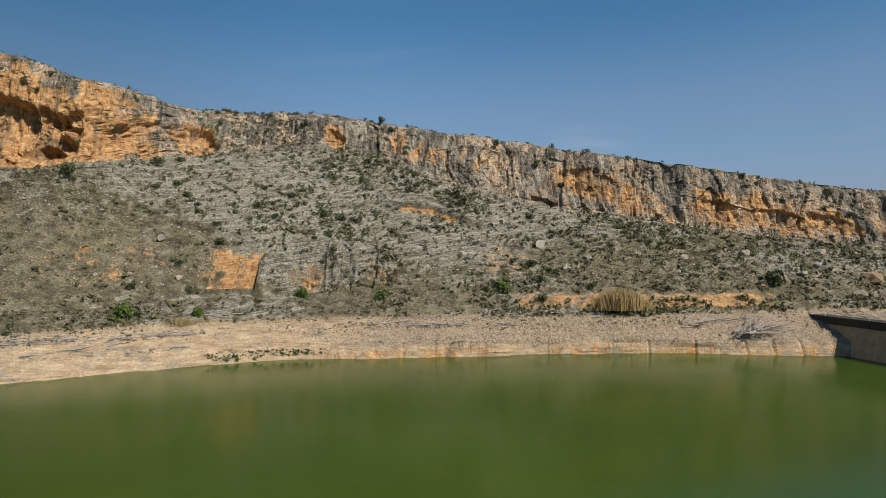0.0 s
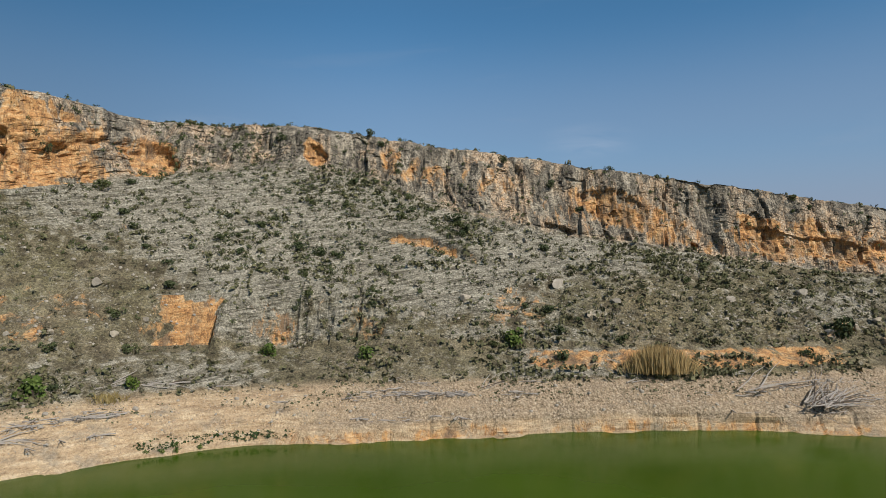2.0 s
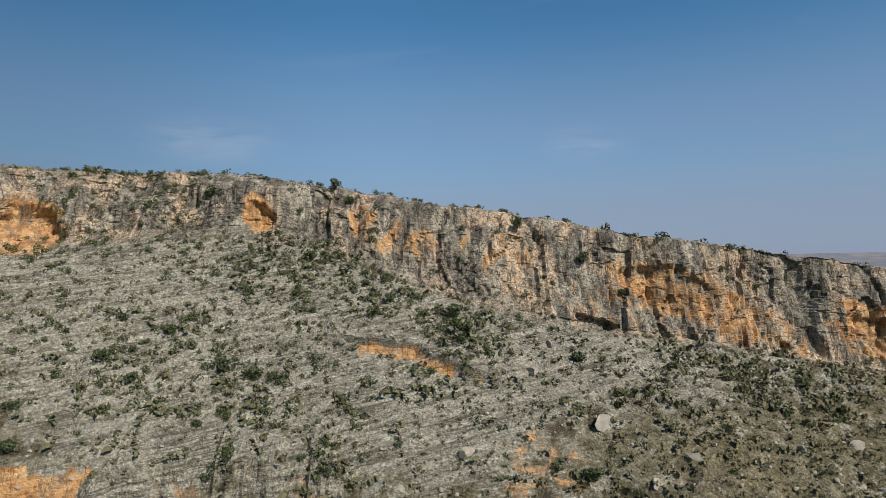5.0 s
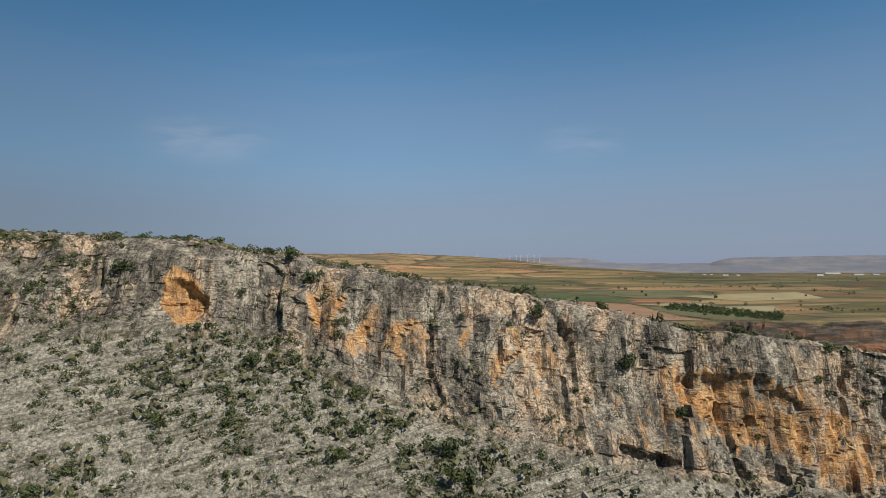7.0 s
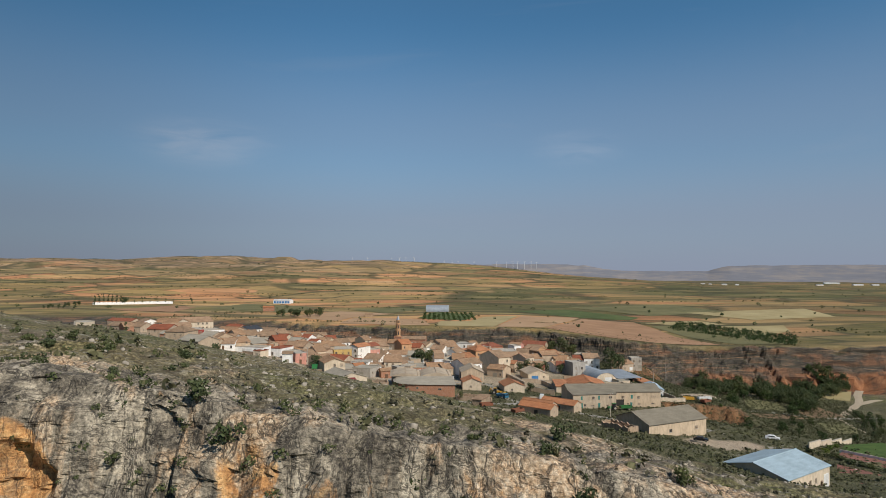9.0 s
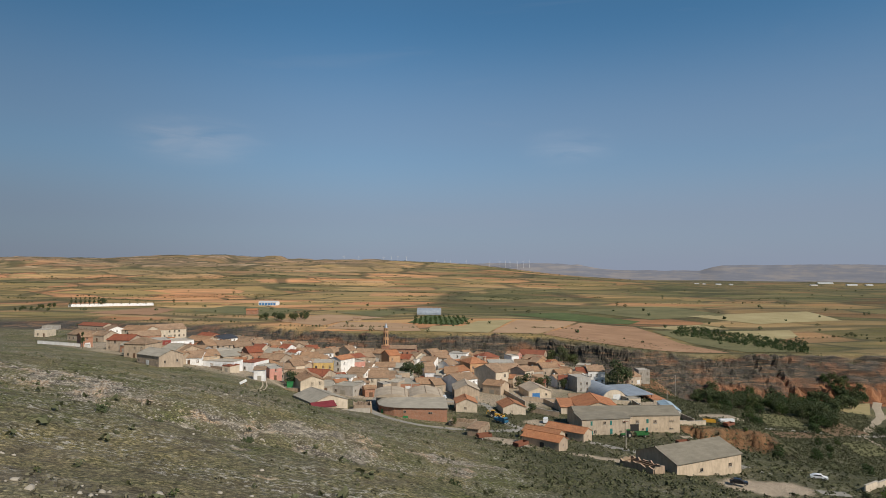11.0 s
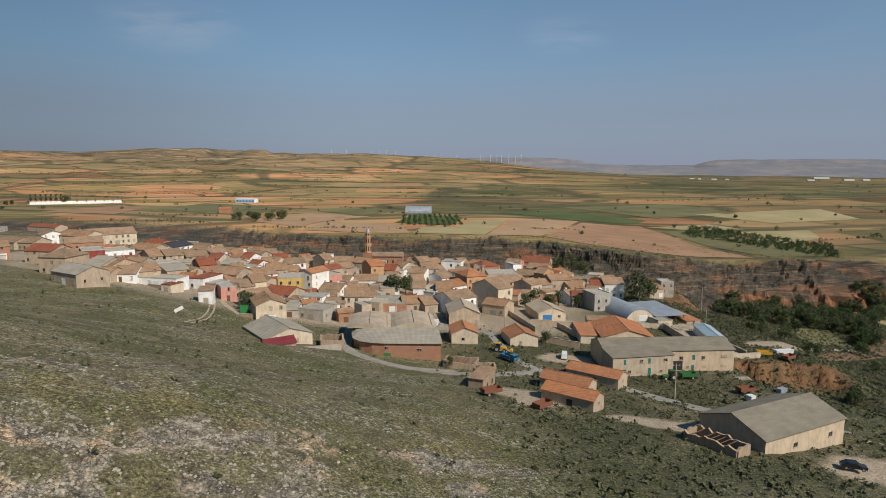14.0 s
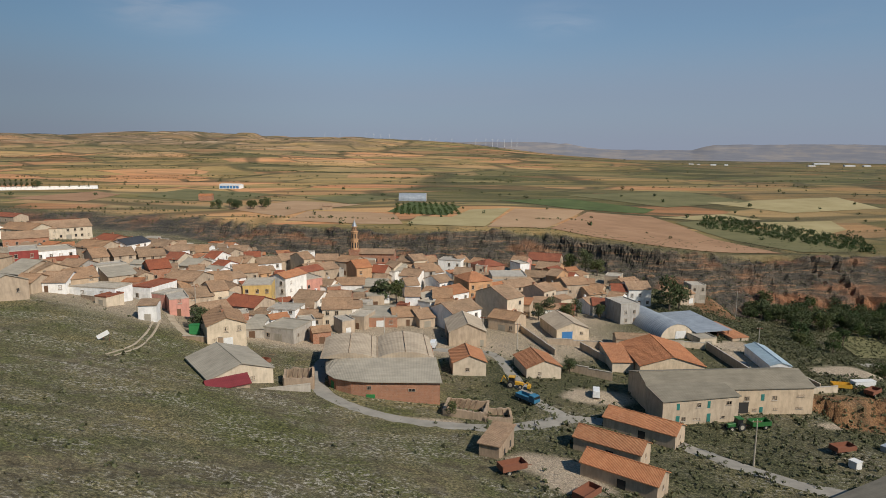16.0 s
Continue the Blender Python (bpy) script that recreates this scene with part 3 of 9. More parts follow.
crev = -np.exp(-(col1 / 0.13) ** 2) * 1.6 - np.exp(-(col2 / 0.16) ** 2) * 0.7
blocks = fbm(x / 11, y / 11, z / 13, 3, 11) * 2.0 + fbm(x / 2.6, y / 2.6, z / 3.4, 3, 17) * 0.85
ledge = vnoise(x / 30, y / 30, (z + 0.05 * x) / 1.9, 23) * 0.45 + np.abs(vnoise(x / 14, y / 20, (z + 0.05 * x) / 4.4, 24)) * 0.9
def blocky(u, v, s, seed):
    u, v = u / s[0] + 0.45 * vnoise(u / s[0], v / s[1], u * 0, seed), v / s[1] + 0.45 * vnoise(u / s[0] + 9, v / s[1], u * 0, seed + 1)
    return lattice(np.floor(u).astype(np.int64), np.floor(v).astype(np.int64), np.zeros(u.shape, np.int64), seed + 2)


broken = blocky(x, z, (3.4, 11.0), 201) * 0.50 + blocky(x, z, (1.5, 3.6), 205) * 0.26 + blocky(x, z, (0.8, 1.2), 209) * 0.12
ribs = vnoise(x / 10, y * 0, z / 45, 233) * 1.7 + vnoise(x / 3.6, y * 0 + 2, z / 24, 235) * 0.55
rim_calm = 1 - 0.55 * smooth(5.72, 6.0, ST[active])
push = wc * rim_calm * (0.6 * crev + 0.8 * ribs + 0.42 * blocks + 0.6 * ledge + 1.2 * broken)
strata = z + 0.16 * x + 1.2 * vnoise(x / 25, y / 25, z / 25, 41)
bed = (strata / 2.3) % 1.0
thin = ((z + 0.13 * x + 0.7 * vnoise(x / 16, y / 16, z / 16, 42)) / 1.15) % 1.0
push += ws * (0.42 * (np.minimum(bed, 0.7) / 0.7 - 0.5 - 3.0 * np.maximum(bed - 0.7, 0)) * (0.5 + 0.5 * vnoise(x / 16, y / 16, z / 16, 43))
              + fbm(x / 7, y / 7, z / 7, 3, 45) * 0.38 + fbm(x / 1.4, y / 1.4, z / 1.4, 2, 47) * 0.13 + 0.30 * (np.minimum(thin, 0.75) / 0.75 - 0.5 - 2.5 * np.maximum(thin - 0.75, 0)) * smooth(-0.35, 0.25, vnoise(x / 22, y / 22, z / 6, 49)) + blocky(x, z + 0.16 * x, (2.2, 0.9), 215) * 0.22 * smooth(-0.2, 0.5, vnoise(x / 20, y / 20, z / 20, 217) + 0.3))
quarry = smooth(-53, -51, x) * (1 - smooth(-39.5, -38, x)) * smooth(10.5, 12, z) * (1 - smooth(19.5, 21, z)) * ws
crags = smooth(-65, -60, x) * (1 - smooth(-42, -36, x)) * wc
push += crags * (fbm(x / 5, y / 5, z / 5, 3, 241) * 1.3 + blocky(x, z, (1.6, 1.4), 243) * 0.35)
push *= 1 - 0.8 * quarry
push += quarry * vnoise(x / 9, y, z / 0.9, 219) * 0.14
push += ws * (1 - quarry) * smooth(-52, -36, x) * (1 - smooth(-14, -8, x)) * (1 - smooth(20, 23, z)) * (crev * 0.55 + blocky(x, z, (3.0, 1.0), 225) * 0.2 + blocky(x, z * 0 + 5, (5.0, 50.0), 227) * 0.5)
# a ledge with an undercut that climbs across the hillside
above = z - (31 - 0.18 * (x + 15)) + 0.9 * vnoise(x / 3, z * 0, z * 0, 131)
shelf = ws * smooth(-17, -13, x) * (1 - smooth(5, 10, x)) * smooth(3.1, 3.3, ST[active]) * (1 - smooth(4.8, 4.95, ST[active]))
push += shelf * (0.95 * smooth(0.2, 0.7, above) * (1 - smooth(2.6, 5.5, above)) - 0.75 * np.exp(-((above + 0.3) / 0.6) ** 2))
push += wg * (blocky(x, y, (2.2, 1.6), 221) * 0.22 + fbm(x / 6, y / 6, z / 6, 4, 51) * 0.5 + fbm(x / 1.8, y / 1.8, z / 1.8, 2, 55) * 0.26 + crev * 0.4 * (1 - smooth(0, 9, y - hermite(RX, FORMS["top"][0], x))))
push += wb * (fbm(x / 9, y / 9, z / 5, 4, 61) * 0.6 + vnoise(x / 12, y / 12, z / 0.55, 63) * 0.26 + fbm(x / 1.4, y / 1.4, z / 1.4, 2, 65) * 0.13
              - np.exp(-(vnoise(x / 4.5, x * 0, x * 0, 66) / 0.09) ** 2) * 0.32 * smooth(-12, -6, x) * (1 - smooth(2, 3.2, z)))
gul = vnoise(x / 13, y / 40, z * 0, 71)
push += wsc * (fbm(x / 13, y / 13, z / 12, 5, 73, 0.6) * 2.2 - np.exp(-(gul / 0.16) ** 2) * 0.9 + vnoise(x / 60, y / 60, z / 2.2, 75) * 1.9 + blocky(x, z, (5, 2.2), 229) * 0.5)
flute = smooth(186, 214, x) * wsc
push += flute * (vnoise(x / 3.4, x * 0, z / 40, 251) * 1.3 - np.exp(-(vnoise(x / 7, x * 0 + 4, z / 60, 253) / 0.14) ** 2) * 2.2)
push += wbk * (fbm(x / 20, y / 20, z * 0, 3, 81) * 0.45 * (1 - smooth(325, 350, y)) + fbm(x / 2.2, y / 2.2, z * 0, 2, 85) * (0.05 + 0.12 * (1 - smooth(325, 345, y))))

# hollows and caves in the cliff: x, height, half width, half height, depth
HOLLOWS = [(-94, 47, 16, 9, 5.0), (-77, 46, 6, 6, 1.8), (-63, 48.5, 5.5, 4.5, 3.0), (-29.6, 51.0, 2.8, 2.6, 1.6), (-84, 41.5, 2.6, 1.7, 3.5),
           (-8.7, 40.8, 1.6, 0.8, 2.2), (27, 32.6, 2.2, 0.9, 1.8), (23.0, 33.8, 1.4, 0.7, 1.4), (37, 38, 8, 4.5, 0.9), (54, 29.5, 1.0, 0.9, 2.0), (70, 31, 5, 2.6, 1.1), (84, 28.3, 7, 2.6, 1.2), (97, 27, 6, 2.6, 1.1)]
for hx, hz, rx, rz, deep in HOLLOWS:
    e = ((x - hx) / rx) ** 2 + (np.where(z > hz, 1.25, 0.85) * (z - hz + 0.3 * (x - hx)) / rz) ** 2
    push -= wc * deep * smooth(1.15, 0.45, e + 0.55 * fbm(x / 3.5, y / 3.5, z / 3.5, 3, 91))
P = np.stack([x, y, z], -1) + nrm[active] * push[:, None] * np.stack([1 + 0 * wc, 1 + 0 * wc, 1 - 0.6 * wc], -1)
XX[active], YY[active], ZZ[active] = P[:, 0], P[:, 1], P[:, 2]

# what the surface is made of
rockm, ochrem, clay, grass, red, dirt = (np.zeros_like(XX) for _ in range(6))
nz = vnoise(XX / 18, YY / 18, ZZ / 18, 101)
rockm = np.maximum.reduce([cliff * 1.0, slope * (0.58 + 0.22 * smooth(16, 30, ZZ) + 0.3 * nz - 0.22 * smooth(2, 30, XX) - 0.36 * smooth(-36, -56, XX) * (1 - smooth(36, 42, ZZ))), crag * (1 - smooth(6.2, 6.75, ST)) * (0.74 + 0.35 * nz), crag * (0.42 + 0.4 * nz + 0.3 * vnoise(XX / 5, YY / 3, ZZ * 0, 147))])
strip = np.where((ST > 7) & (ST < 9.5), (1 - smooth(262, 292, YY) * 0.45) * (1 - smooth(318, 345, YY)) * smooth(34, -4, XX - 0.25 * (YY - 250)), 0)
# a pale broken outcrop that follows the back of the ridge
oy = np.interp(XX, [-66, -48, -39, -29, -20, -10, 0, 8, 20], [278, 262, 266, 273, 275, 281, 286, 287, 288])
outcrop = np.where(ST > 7.5, smooth(16, 5, np.abs(YY - oy)) * smooth(30, 12, XX) * smooth(-110, -70, XX), 0)
rockm = np.maximum(rockm, outcrop * (0.52 + 0.4 * vnoise(XX / 5, YY / 4, ZZ * 0, 141) + 0.2 * nz))
rockm = np.maximum(rockm, strip * (0.24 + 0.5 * nz + 0.3 * vnoise(XX / 6, YY / 3, ZZ * 0, 119)))
grass = np.clip(slope * 0.55 + crag * (0.6 + 0.4 * smooth(6.2, 7, ST)) + back * 1.0 + np.where(ST > 8.5, 1 - onplain, 0) * 0.9, 0, 1)
lowland = smooth(1.1, 1.3, ST) * (1 - smooth(2.0, 2.4, ST))
grass = np.where((ST > 1) & (ST < 2.3), 0.45, grass)
rockm = np.maximum(rockm, lowland * (0.42 + 0.4 * nz))
# x, height, half width, half height, strength
OCHRE = [(-92, 47.5, 26, 13, 1.25), (-76, 47, 8, 10, 1.0), (-63, 49, 6.5, 5.5, 0.95), (-29.6, 51.0, 3.2, 3.0, 1.1), (-6, 46, 8, 5, 0.5), (8, 44, 5, 6, 0.4), (-12.5, 49, 2.0, 4, 0.6), (-3.5, 46, 2.2, 5, 0.62), (-8, 44, 3, 3, 0.45), (4.5, 47, 1.4, 4, 0.6), (14, 42, 2.0, 4, 0.45), (40, 37, 13, 5, 0.8), (47, 33, 16, 4, 0.75), (-5, 30, 9, 1.6, 0.0),
         (70, 31, 10, 5, 0.85), (84, 29, 12, 5, 0.85), (97, 28, 9, 4, 0.75), (28, 35, 10, 4, 0.42), (112, 25, 8, 4, 0.55), (-14, 15, 5, 4, 0.42), (-30, 15, 5, 4, 0.5)]
for hx, hz, rx, rz, s in OCHRE:
    e = ((XX - hx) / rx) ** 2 + ((ZZ - hz + 0.3 * (XX - hx)) / rz) ** 2 + 0.45 * fbm(XX / 2.6, YY / 6, ZZ / 2.6, 3, 135)
    zone = (cliff > 0.3) if hz > 22 else ((ST > 2.05) & (ST < 3.1))
    ochrem = np.maximum(ochrem, np.where(zone, s * smooth(1.3, 0.4, e), 0))
# an orange ledge that climbs across the hillside
ledge_line = np.where((ST > 3.2) & (ST < 4.9), smooth(1.6, 0.6, np.abs(ZZ - (31 - 0.18 * (XX + 15)) + 0.9 * vnoise(XX / 3, ZZ * 0, ZZ * 0, 131))) * smooth(-16, -13, XX) * (1 - smooth(4, 9, XX)) * smooth(-0.45, 0.0, vnoise(XX / 4, ZZ * 0, ZZ * 0, 133)), 0)
ochrem = np.maximum(ochrem, 0.85 * ledge_line)
soilpatch = slope * (1.0 * smooth(1.1, 0.1, ((XX - 13) / 9) ** 2 + ((ZZ - 17) / 5) ** 2) + 0.8 * smooth(1, 0.2, ((XX + 66) / 14) ** 2 + ((ZZ - 16) / 8) ** 2)) * 0.5
ochrem = np.maximum(ochrem, soilpatch)
face = np.where((ST > 2.25) & (ST < 3.02), (0.35 * smooth(-53, -49, XX) + 0.65 * smooth(-47.5, -46, XX + 1.6 * fbm(ZZ / 1.5, XX / 4, ZZ * 0, 3, 117))) * (1 - smooth(-39.4, -38.6, XX + 0.7 * fbm(ZZ / 1.2, ZZ * 0, ZZ * 0, 3, 116))) * smooth(10.8, 12.6, ZZ) * (1 - smooth(18.4, 21.0, ZZ + 1.6 * fbm(XX / 2.2, ZZ / 4, ZZ * 0, 3, 118))), 0)
ochrem = np.maximum(ochrem, 1.25 * face)
cut = np.where((ST > 1.3) & (ST < 2.25), smooth(10, 18, XX) * (1 - smooth(66, 72, XX)) * smooth(7.6, 8.4, ZZ) * (1 - smooth(10.3, 11.2, ZZ)), 0)
ochrem = np.maximum(ochrem, cut * 0.85)
wet = np.where((ST > -0.2) & (ST < 1.0), (1 - smooth(0.9, 2.2, ZZ + 0.4 * vnoise(XX / 5, ZZ * 0, ZZ * 0, 137))) * smooth(-30, -15, XX), 0)
ochrem = np.maximum(ochrem, 0.62 * wet)
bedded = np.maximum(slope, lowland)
ravine = np.where(ST > 8.5, smooth(-56, -44, YY - rim_y) * (1 - smooth(-4, 1, YY - rim_y)), 0)
clay = np.clip(bankw, 0, 1)
rubble = bankw * smooth(1.7, 2.4, ZZ + 0.5 * vnoise(XX / 4, YY / 4, ZZ * 0, 347)) * smooth(-26, -8, XX) * (0.85 + 0.2 * vnoise(XX / 3, YY / 3, ZZ * 0, 349))
red = scarp * np.clip(smooth(0.18, 0.62, vnoise(XX / 24, YY / 24, ZZ / 4, 111) + 0.3 * vnoise(XX / 5, YY / 5, ZZ / 2, 112)) * 0.5 + 1.0 * np.clip(0.8 + 1.0 * fbm(XX / 14, YY / 14, ZZ / 4, 3, 145), 0.15, 1) * smooth(190, 222, XX) * (1 - smooth(-8, -5.5, ZZ + 2 * vnoise(XX / 12, YY / 12, ZZ * 0, 113))), 0, 1)
rockm = np.maximum(rockm, scarp * 0.28)
field = onplain
spur = np.where(ST > 8.5, smooth(1.0, 0.35, ((XX - 129) / 14) ** 2 + ((YY - 497) / 15) ** 2 + 0.5 * vnoise(XX / 6, YY / 6, ZZ / 3, 127)), 0)
red = np.maximum(red, 0.6 * spur)
red = np.maximum(red, 0.6 * np.where(ST > 8.5, smooth(95, 99, XX) * (1 - smooth(132, 136, XX)) * smooth(381, 383, YY) * (1 - smooth(390.5, 392.5, YY)), 0))
tx = np.interp(YY, [395, 420, 450, 480, 520, 560], [-70, -85, -150, -190, -175, -120])
town = np.where(ST > 8.5, smooth(402, 414, YY - 0.10 * np.abs(XX)) * (1 - smooth(545, 560, YY)) * smooth(-8, 3, XX - tx) * (1 - smooth(55, 75, XX - 0.35 * (YY - 430))), 0)
dirt = town * (0.75 + 0.3 * vnoise(XX / 8, YY / 8, ZZ * 0, 121))
YARDS = [(26.5, 346.1, 8, 5), (30.4, 338.9, 6, 5), (47.4, 386.2, 9, 5), (89.7, 312.9, 13, 7), (68.5, 426.0, 12, 8), (98.7, 416.7, 6, 10), (103.6, 430.4, 9, 6), (126, 409, 12, 5), (55.1, 332.0, 12, 5), (-24.2, 418.4, 7, 8), (40.6, 412.9, 5, 6), (97.3, 372.6, 8, 2), (5.3, 366.3, 9, 2)]
for hx, hy, rx, ry in YARDS:
    dirt = np.maximum(dirt, np.where(ST > 8.5, smooth(1.25, 0.55, ((XX - hx) / rx) ** 2 + ((YY - hy) / ry) ** 2 + 0.3 * vnoise(XX / 4, YY / 4, ZZ * 0, 123)), 0))
dirt = np.clip(dirt, 0, 1)
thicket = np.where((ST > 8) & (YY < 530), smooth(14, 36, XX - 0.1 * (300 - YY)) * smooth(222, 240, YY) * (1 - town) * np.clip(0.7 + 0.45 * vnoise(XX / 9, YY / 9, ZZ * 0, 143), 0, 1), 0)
upland = onplain * np.clip(smooth(1500, 2100, YY) * smooth(150, -250, XX) + 0.8 * smooth(2600, 3600, YY), 0, 1)
pasture = onplain * np.clip(smooth(-250, 700, XX - 0.12 * (YY - 800)) + 0.25 * vnoise(XX / 160, YY / 90, ZZ * 0, 345), 0, 1)
R, C = XX.shape
idx = np.arange(R * C).reshape(R, C)
quads = np.stack([idx[:-1, :-1], idx[:-1, 1:], idx[1:, 1:], idx[1:, :-1]], -1).reshape(-1, 4)
ground = mesh_object("ground", np.stack([XX, YY, ZZ], -1).reshape(-1, 3), quads, LAND)
ground.data.polygons.foreach_set("use_smooth", ((ST[:-1, :-1] > 7.3) | (ST[:-1, :-1] < -0.2)).ravel() & (scarp[:-1, :-1] < 0.2).ravel())
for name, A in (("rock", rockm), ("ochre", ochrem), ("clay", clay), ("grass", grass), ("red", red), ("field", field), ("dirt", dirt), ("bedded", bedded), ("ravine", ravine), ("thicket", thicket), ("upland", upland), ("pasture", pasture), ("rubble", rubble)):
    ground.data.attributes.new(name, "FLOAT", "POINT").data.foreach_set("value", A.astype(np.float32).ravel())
tagged(ground, "limestone ridge, dry grassland, ravine and farmed plain", "ground", kind="structure")

# ---- water ----
wx, wy = np.meshgrid(np.linspace(-330, 112, 3), np.linspace(-260, 124, 3))
water = mesh_object("water", np.stack([wx, wy, wx * 0], -1).reshape(-1, 3), [(0, 1, 4, 3), (1, 2, 5, 4), (3, 4, 7, 6), (4, 5, 8, 7)], WATER)
tagged(water, "still murky green reservoir water", "water", kind="structure")

# ---- materials of the built things and plants ----
def plaster(name, base, stain=0.35):
    k = Nodes(name, 0.92)
    p = k.pos()
    lo, hi = tuple(c * 0.72 for c in base), tuple(min(c * 1.12, 0.86) for c in base)
    col = k.ramp(k.noise(p, 0.5, 5, 0.65), [(0.3, lo), (0.55, base), (0.8, hi)])
    col = k.mix(stain, col, k.ramp(k.noise(k.pos((1, 1, 0.25)), 1.3, 5, 0.7), [(0.35, tuple(c * 0.6 for c in base)), (0.6, hi)]))
    tint = k.ramp(k.rand(), [(0.0, (0.86, 0.85, 0.84)), (0.5, (1, 1, 1)), (1.0, (1.0, 0.95, 0.88))])
    col = k.mix(1.0, col, tint, "MULTIPLY")
    return k.done(col, k.noise(p, 6, 4), 0.3, 0.04)


def tile_roof(name, base, dark, pale):
    k = Nodes(name, 0.9)
    p = k.local()
    spots = k.noise(p, 1.1, 6, 0.7)
    col = k.ramp(spots, [(0.28, dark), (0.5, base), (0.75, pale)])
    piece = k.voronoi(k.local((4.2, 2.4, 2.4)), 1.0, "Color", rand=0.7)
    col = k.mix(0.35, col, k.ramp(k.sep(piece)[0], [(0.0, dark), (0.5, base), (1.0, pale)]))
    col = k.mix(0.5, col, k.ramp(k.noise(k.pos(), 0.28, 4), [(0.35, dark), (0.65, base)]))
    tint = k.ramp(k.rand(), [(0.0, (0.78, 0.80, 0.80)), (0.5, (1, 1, 1)), (1.0, (1.0, 0.9, 0.8))])
    col = k.mix(1.0, col, tint, "MULTIPLY")
    return k.done(col, k.wave(k.local(), 1.4, 0.3, "X", 1), 0.7, 0.08)


def sheet_roof(name, base, rough=0.6, metal=0.0):
    k = Nodes(name, rough)
    k.bsdf.inputs["Metallic"].default_value = metal
    col = k.ramp(k.noise(k.local((0.4, 1.6, 1)), 0.7, 5, 0.65), [(0.3, tuple(c * 0.7 for c in base)), (0.7, tuple(c * 1.15 for c in base))])
    col = k.mix(0.4, col, k.ramp(k.noise(k.pos(), 0.25, 4), [(0.35, tuple(c * 0.7 for c in base)), (0.65, tuple(min(1, c * 1.2) for c in base))]))
    return k.done(col, k.wave(k.local(), 0.9, 0.0, "X", 0), 0.4, 0.05)


def brickwork(name, base):
    k = Nodes(name, 0.92)
    b = k.n.new("ShaderNodeTexBrick")
    b.inputs["Scale"].default_value = 1.0
    b.inputs["Brick Width"].default_value, b.inputs["Row Height"].default_value, b.inputs["Mortar Size"].default_value = 0.5, 0.16, 0.02
    lx, ly, lz = k.sep(k.local())
    flat = k.n.new("ShaderNodeCombineXYZ")
    k.l.new(k.math("ADD", lx, ly), flat.inputs[0]), k.l.new(lz, flat.inputs[1])
    k.l.new(flat.outputs[0], b.inputs["Vector"])
    k.put(b.inputs["Color1"], base), k.put(b.inputs["Color2"], tuple(c * 0.72 for c in base)), k.put(b.inputs["Mortar"], (0.4, 0.33, 0.26))
    col = k.mix(0.45, b.outputs["Color"], k.ramp(k.noise(k.pos(), 0.6, 5, 0.7), [(0.3, tuple(c * 0.6 for c in base)), (0.7, tuple(min(1, c * 1.3) for c in base))]))
    return k.done(col, k.noise(k.pos(), 4, 3), 0.4, 0.05)


def plain_paint(name, base, rough=0.5, metal=0.0):
    k = Nodes(name, rough)
    k.bsdf.inputs["Metallic"].default_value = metal
    k.bsdf.inputs["Specular IOR Level"].default_value = 0.5
    col = k.ramp(k.noise(k.pos(), 1.8, 4), [(0.3, tuple(c * 0.82 for c in base)), (0.7, base)])
    return k.done(col)


def leafage(name, a, b, c, rough=0.75):
    k = Nodes(name, rough)
    k.bsdf.inputs["Specular IOR Level"].default_value = 0.2
    col = k.ramp(k.noise(k.local(), 1.6, 3), [(0.3, a), (0.55, b), (0.8, c)])
    col = k.mix(0.5, col, k.ramp(k.island(), [(0.0, a), (0.5, b), (1.0, c)]))
    tint = k.ramp(k.rand(), [(0.0, (0.75, 0.8, 0.7)), (0.5, (1, 1, 1)), (1.0, (1.2, 1.1, 0.85))])
    return k.done(k.mix(1.0, col, tint, "MULTIPLY"))


WHITE, CREAM, TAN = plaster("white_plaster", (0.86, 0.835, 0.79)), plaster("cream_plaster", (0.60, 0.50, 0.375)), plaster("tan_plaster", (0.46, 0.36, 0.262), 0.5)
PINK, GREY, YELLOW = plaster("pink_plaster", (0.55, 0.27, 0.21)), plaster("grey_render", (0.40, 0.37, 0.33), 0.5), plaster("yellow_plaster", (0.66, 0.46, 0.17))
DEEP_RED, APRICOT, BRICK = plaster("deep_red_plaster", (0.27, 0.06, 0.05)), plaster("apricot_plaster", (0.52, 0.31, 0.17)), brickwork("brick_wall", (0.36, 0.16, 0.09))
STONE = plaster("rubble_stone", (0.36, 0.27, 0.19), 0.7)
OLD_TILE = tile_roof("old_clay_tile", (0.37, 0.238, 0.146), (0.17, 0.115, 0.075), (0.53, 0.38, 0.255))
RED_TILE = tile_roof("red_clay_tile", (0.30, 0.10, 0.055), (0.17, 0.06, 0.04), (0.40, 0.17, 0.09))
ORANGE_TILE = tile_roof("orange_clay_tile", (0.46, 0.20, 0.095), (0.27, 0.115, 0.06), (0.55, 0.32, 0.18))
GREY_SHEET = sheet_roof("fibre_cement_sheet", (0.33, 0.295, 0.235), 0.9)
BEIGE, DUN_SHEET = plaster("beige_render", (0.52, 0.42, 0.31), 0.4), sheet_roof("dun_fibre_cement", (0.21, 0.185, 0.14), 0.9)
TAN_SHEET = sheet_roof("weathered_sheet", (0.42, 0.34, 0.25), 0.85)
STEEL_SHEET = sheet_roof("galvanised_sheet", (0.33, 0.36, 0.39), 0.5, 0.3)
BLUE_SHEET = sheet_roof("blue_grey_sheet", (0.33, 0.42, 0.47), 0.45)
MAROON = sheet_roof("maroon_sheet", (0.17, 0.03, 0.035), 0.6)
SLATE = sheet_roof("dark_slate", (0.05, 0.052, 0.058), 0.6)
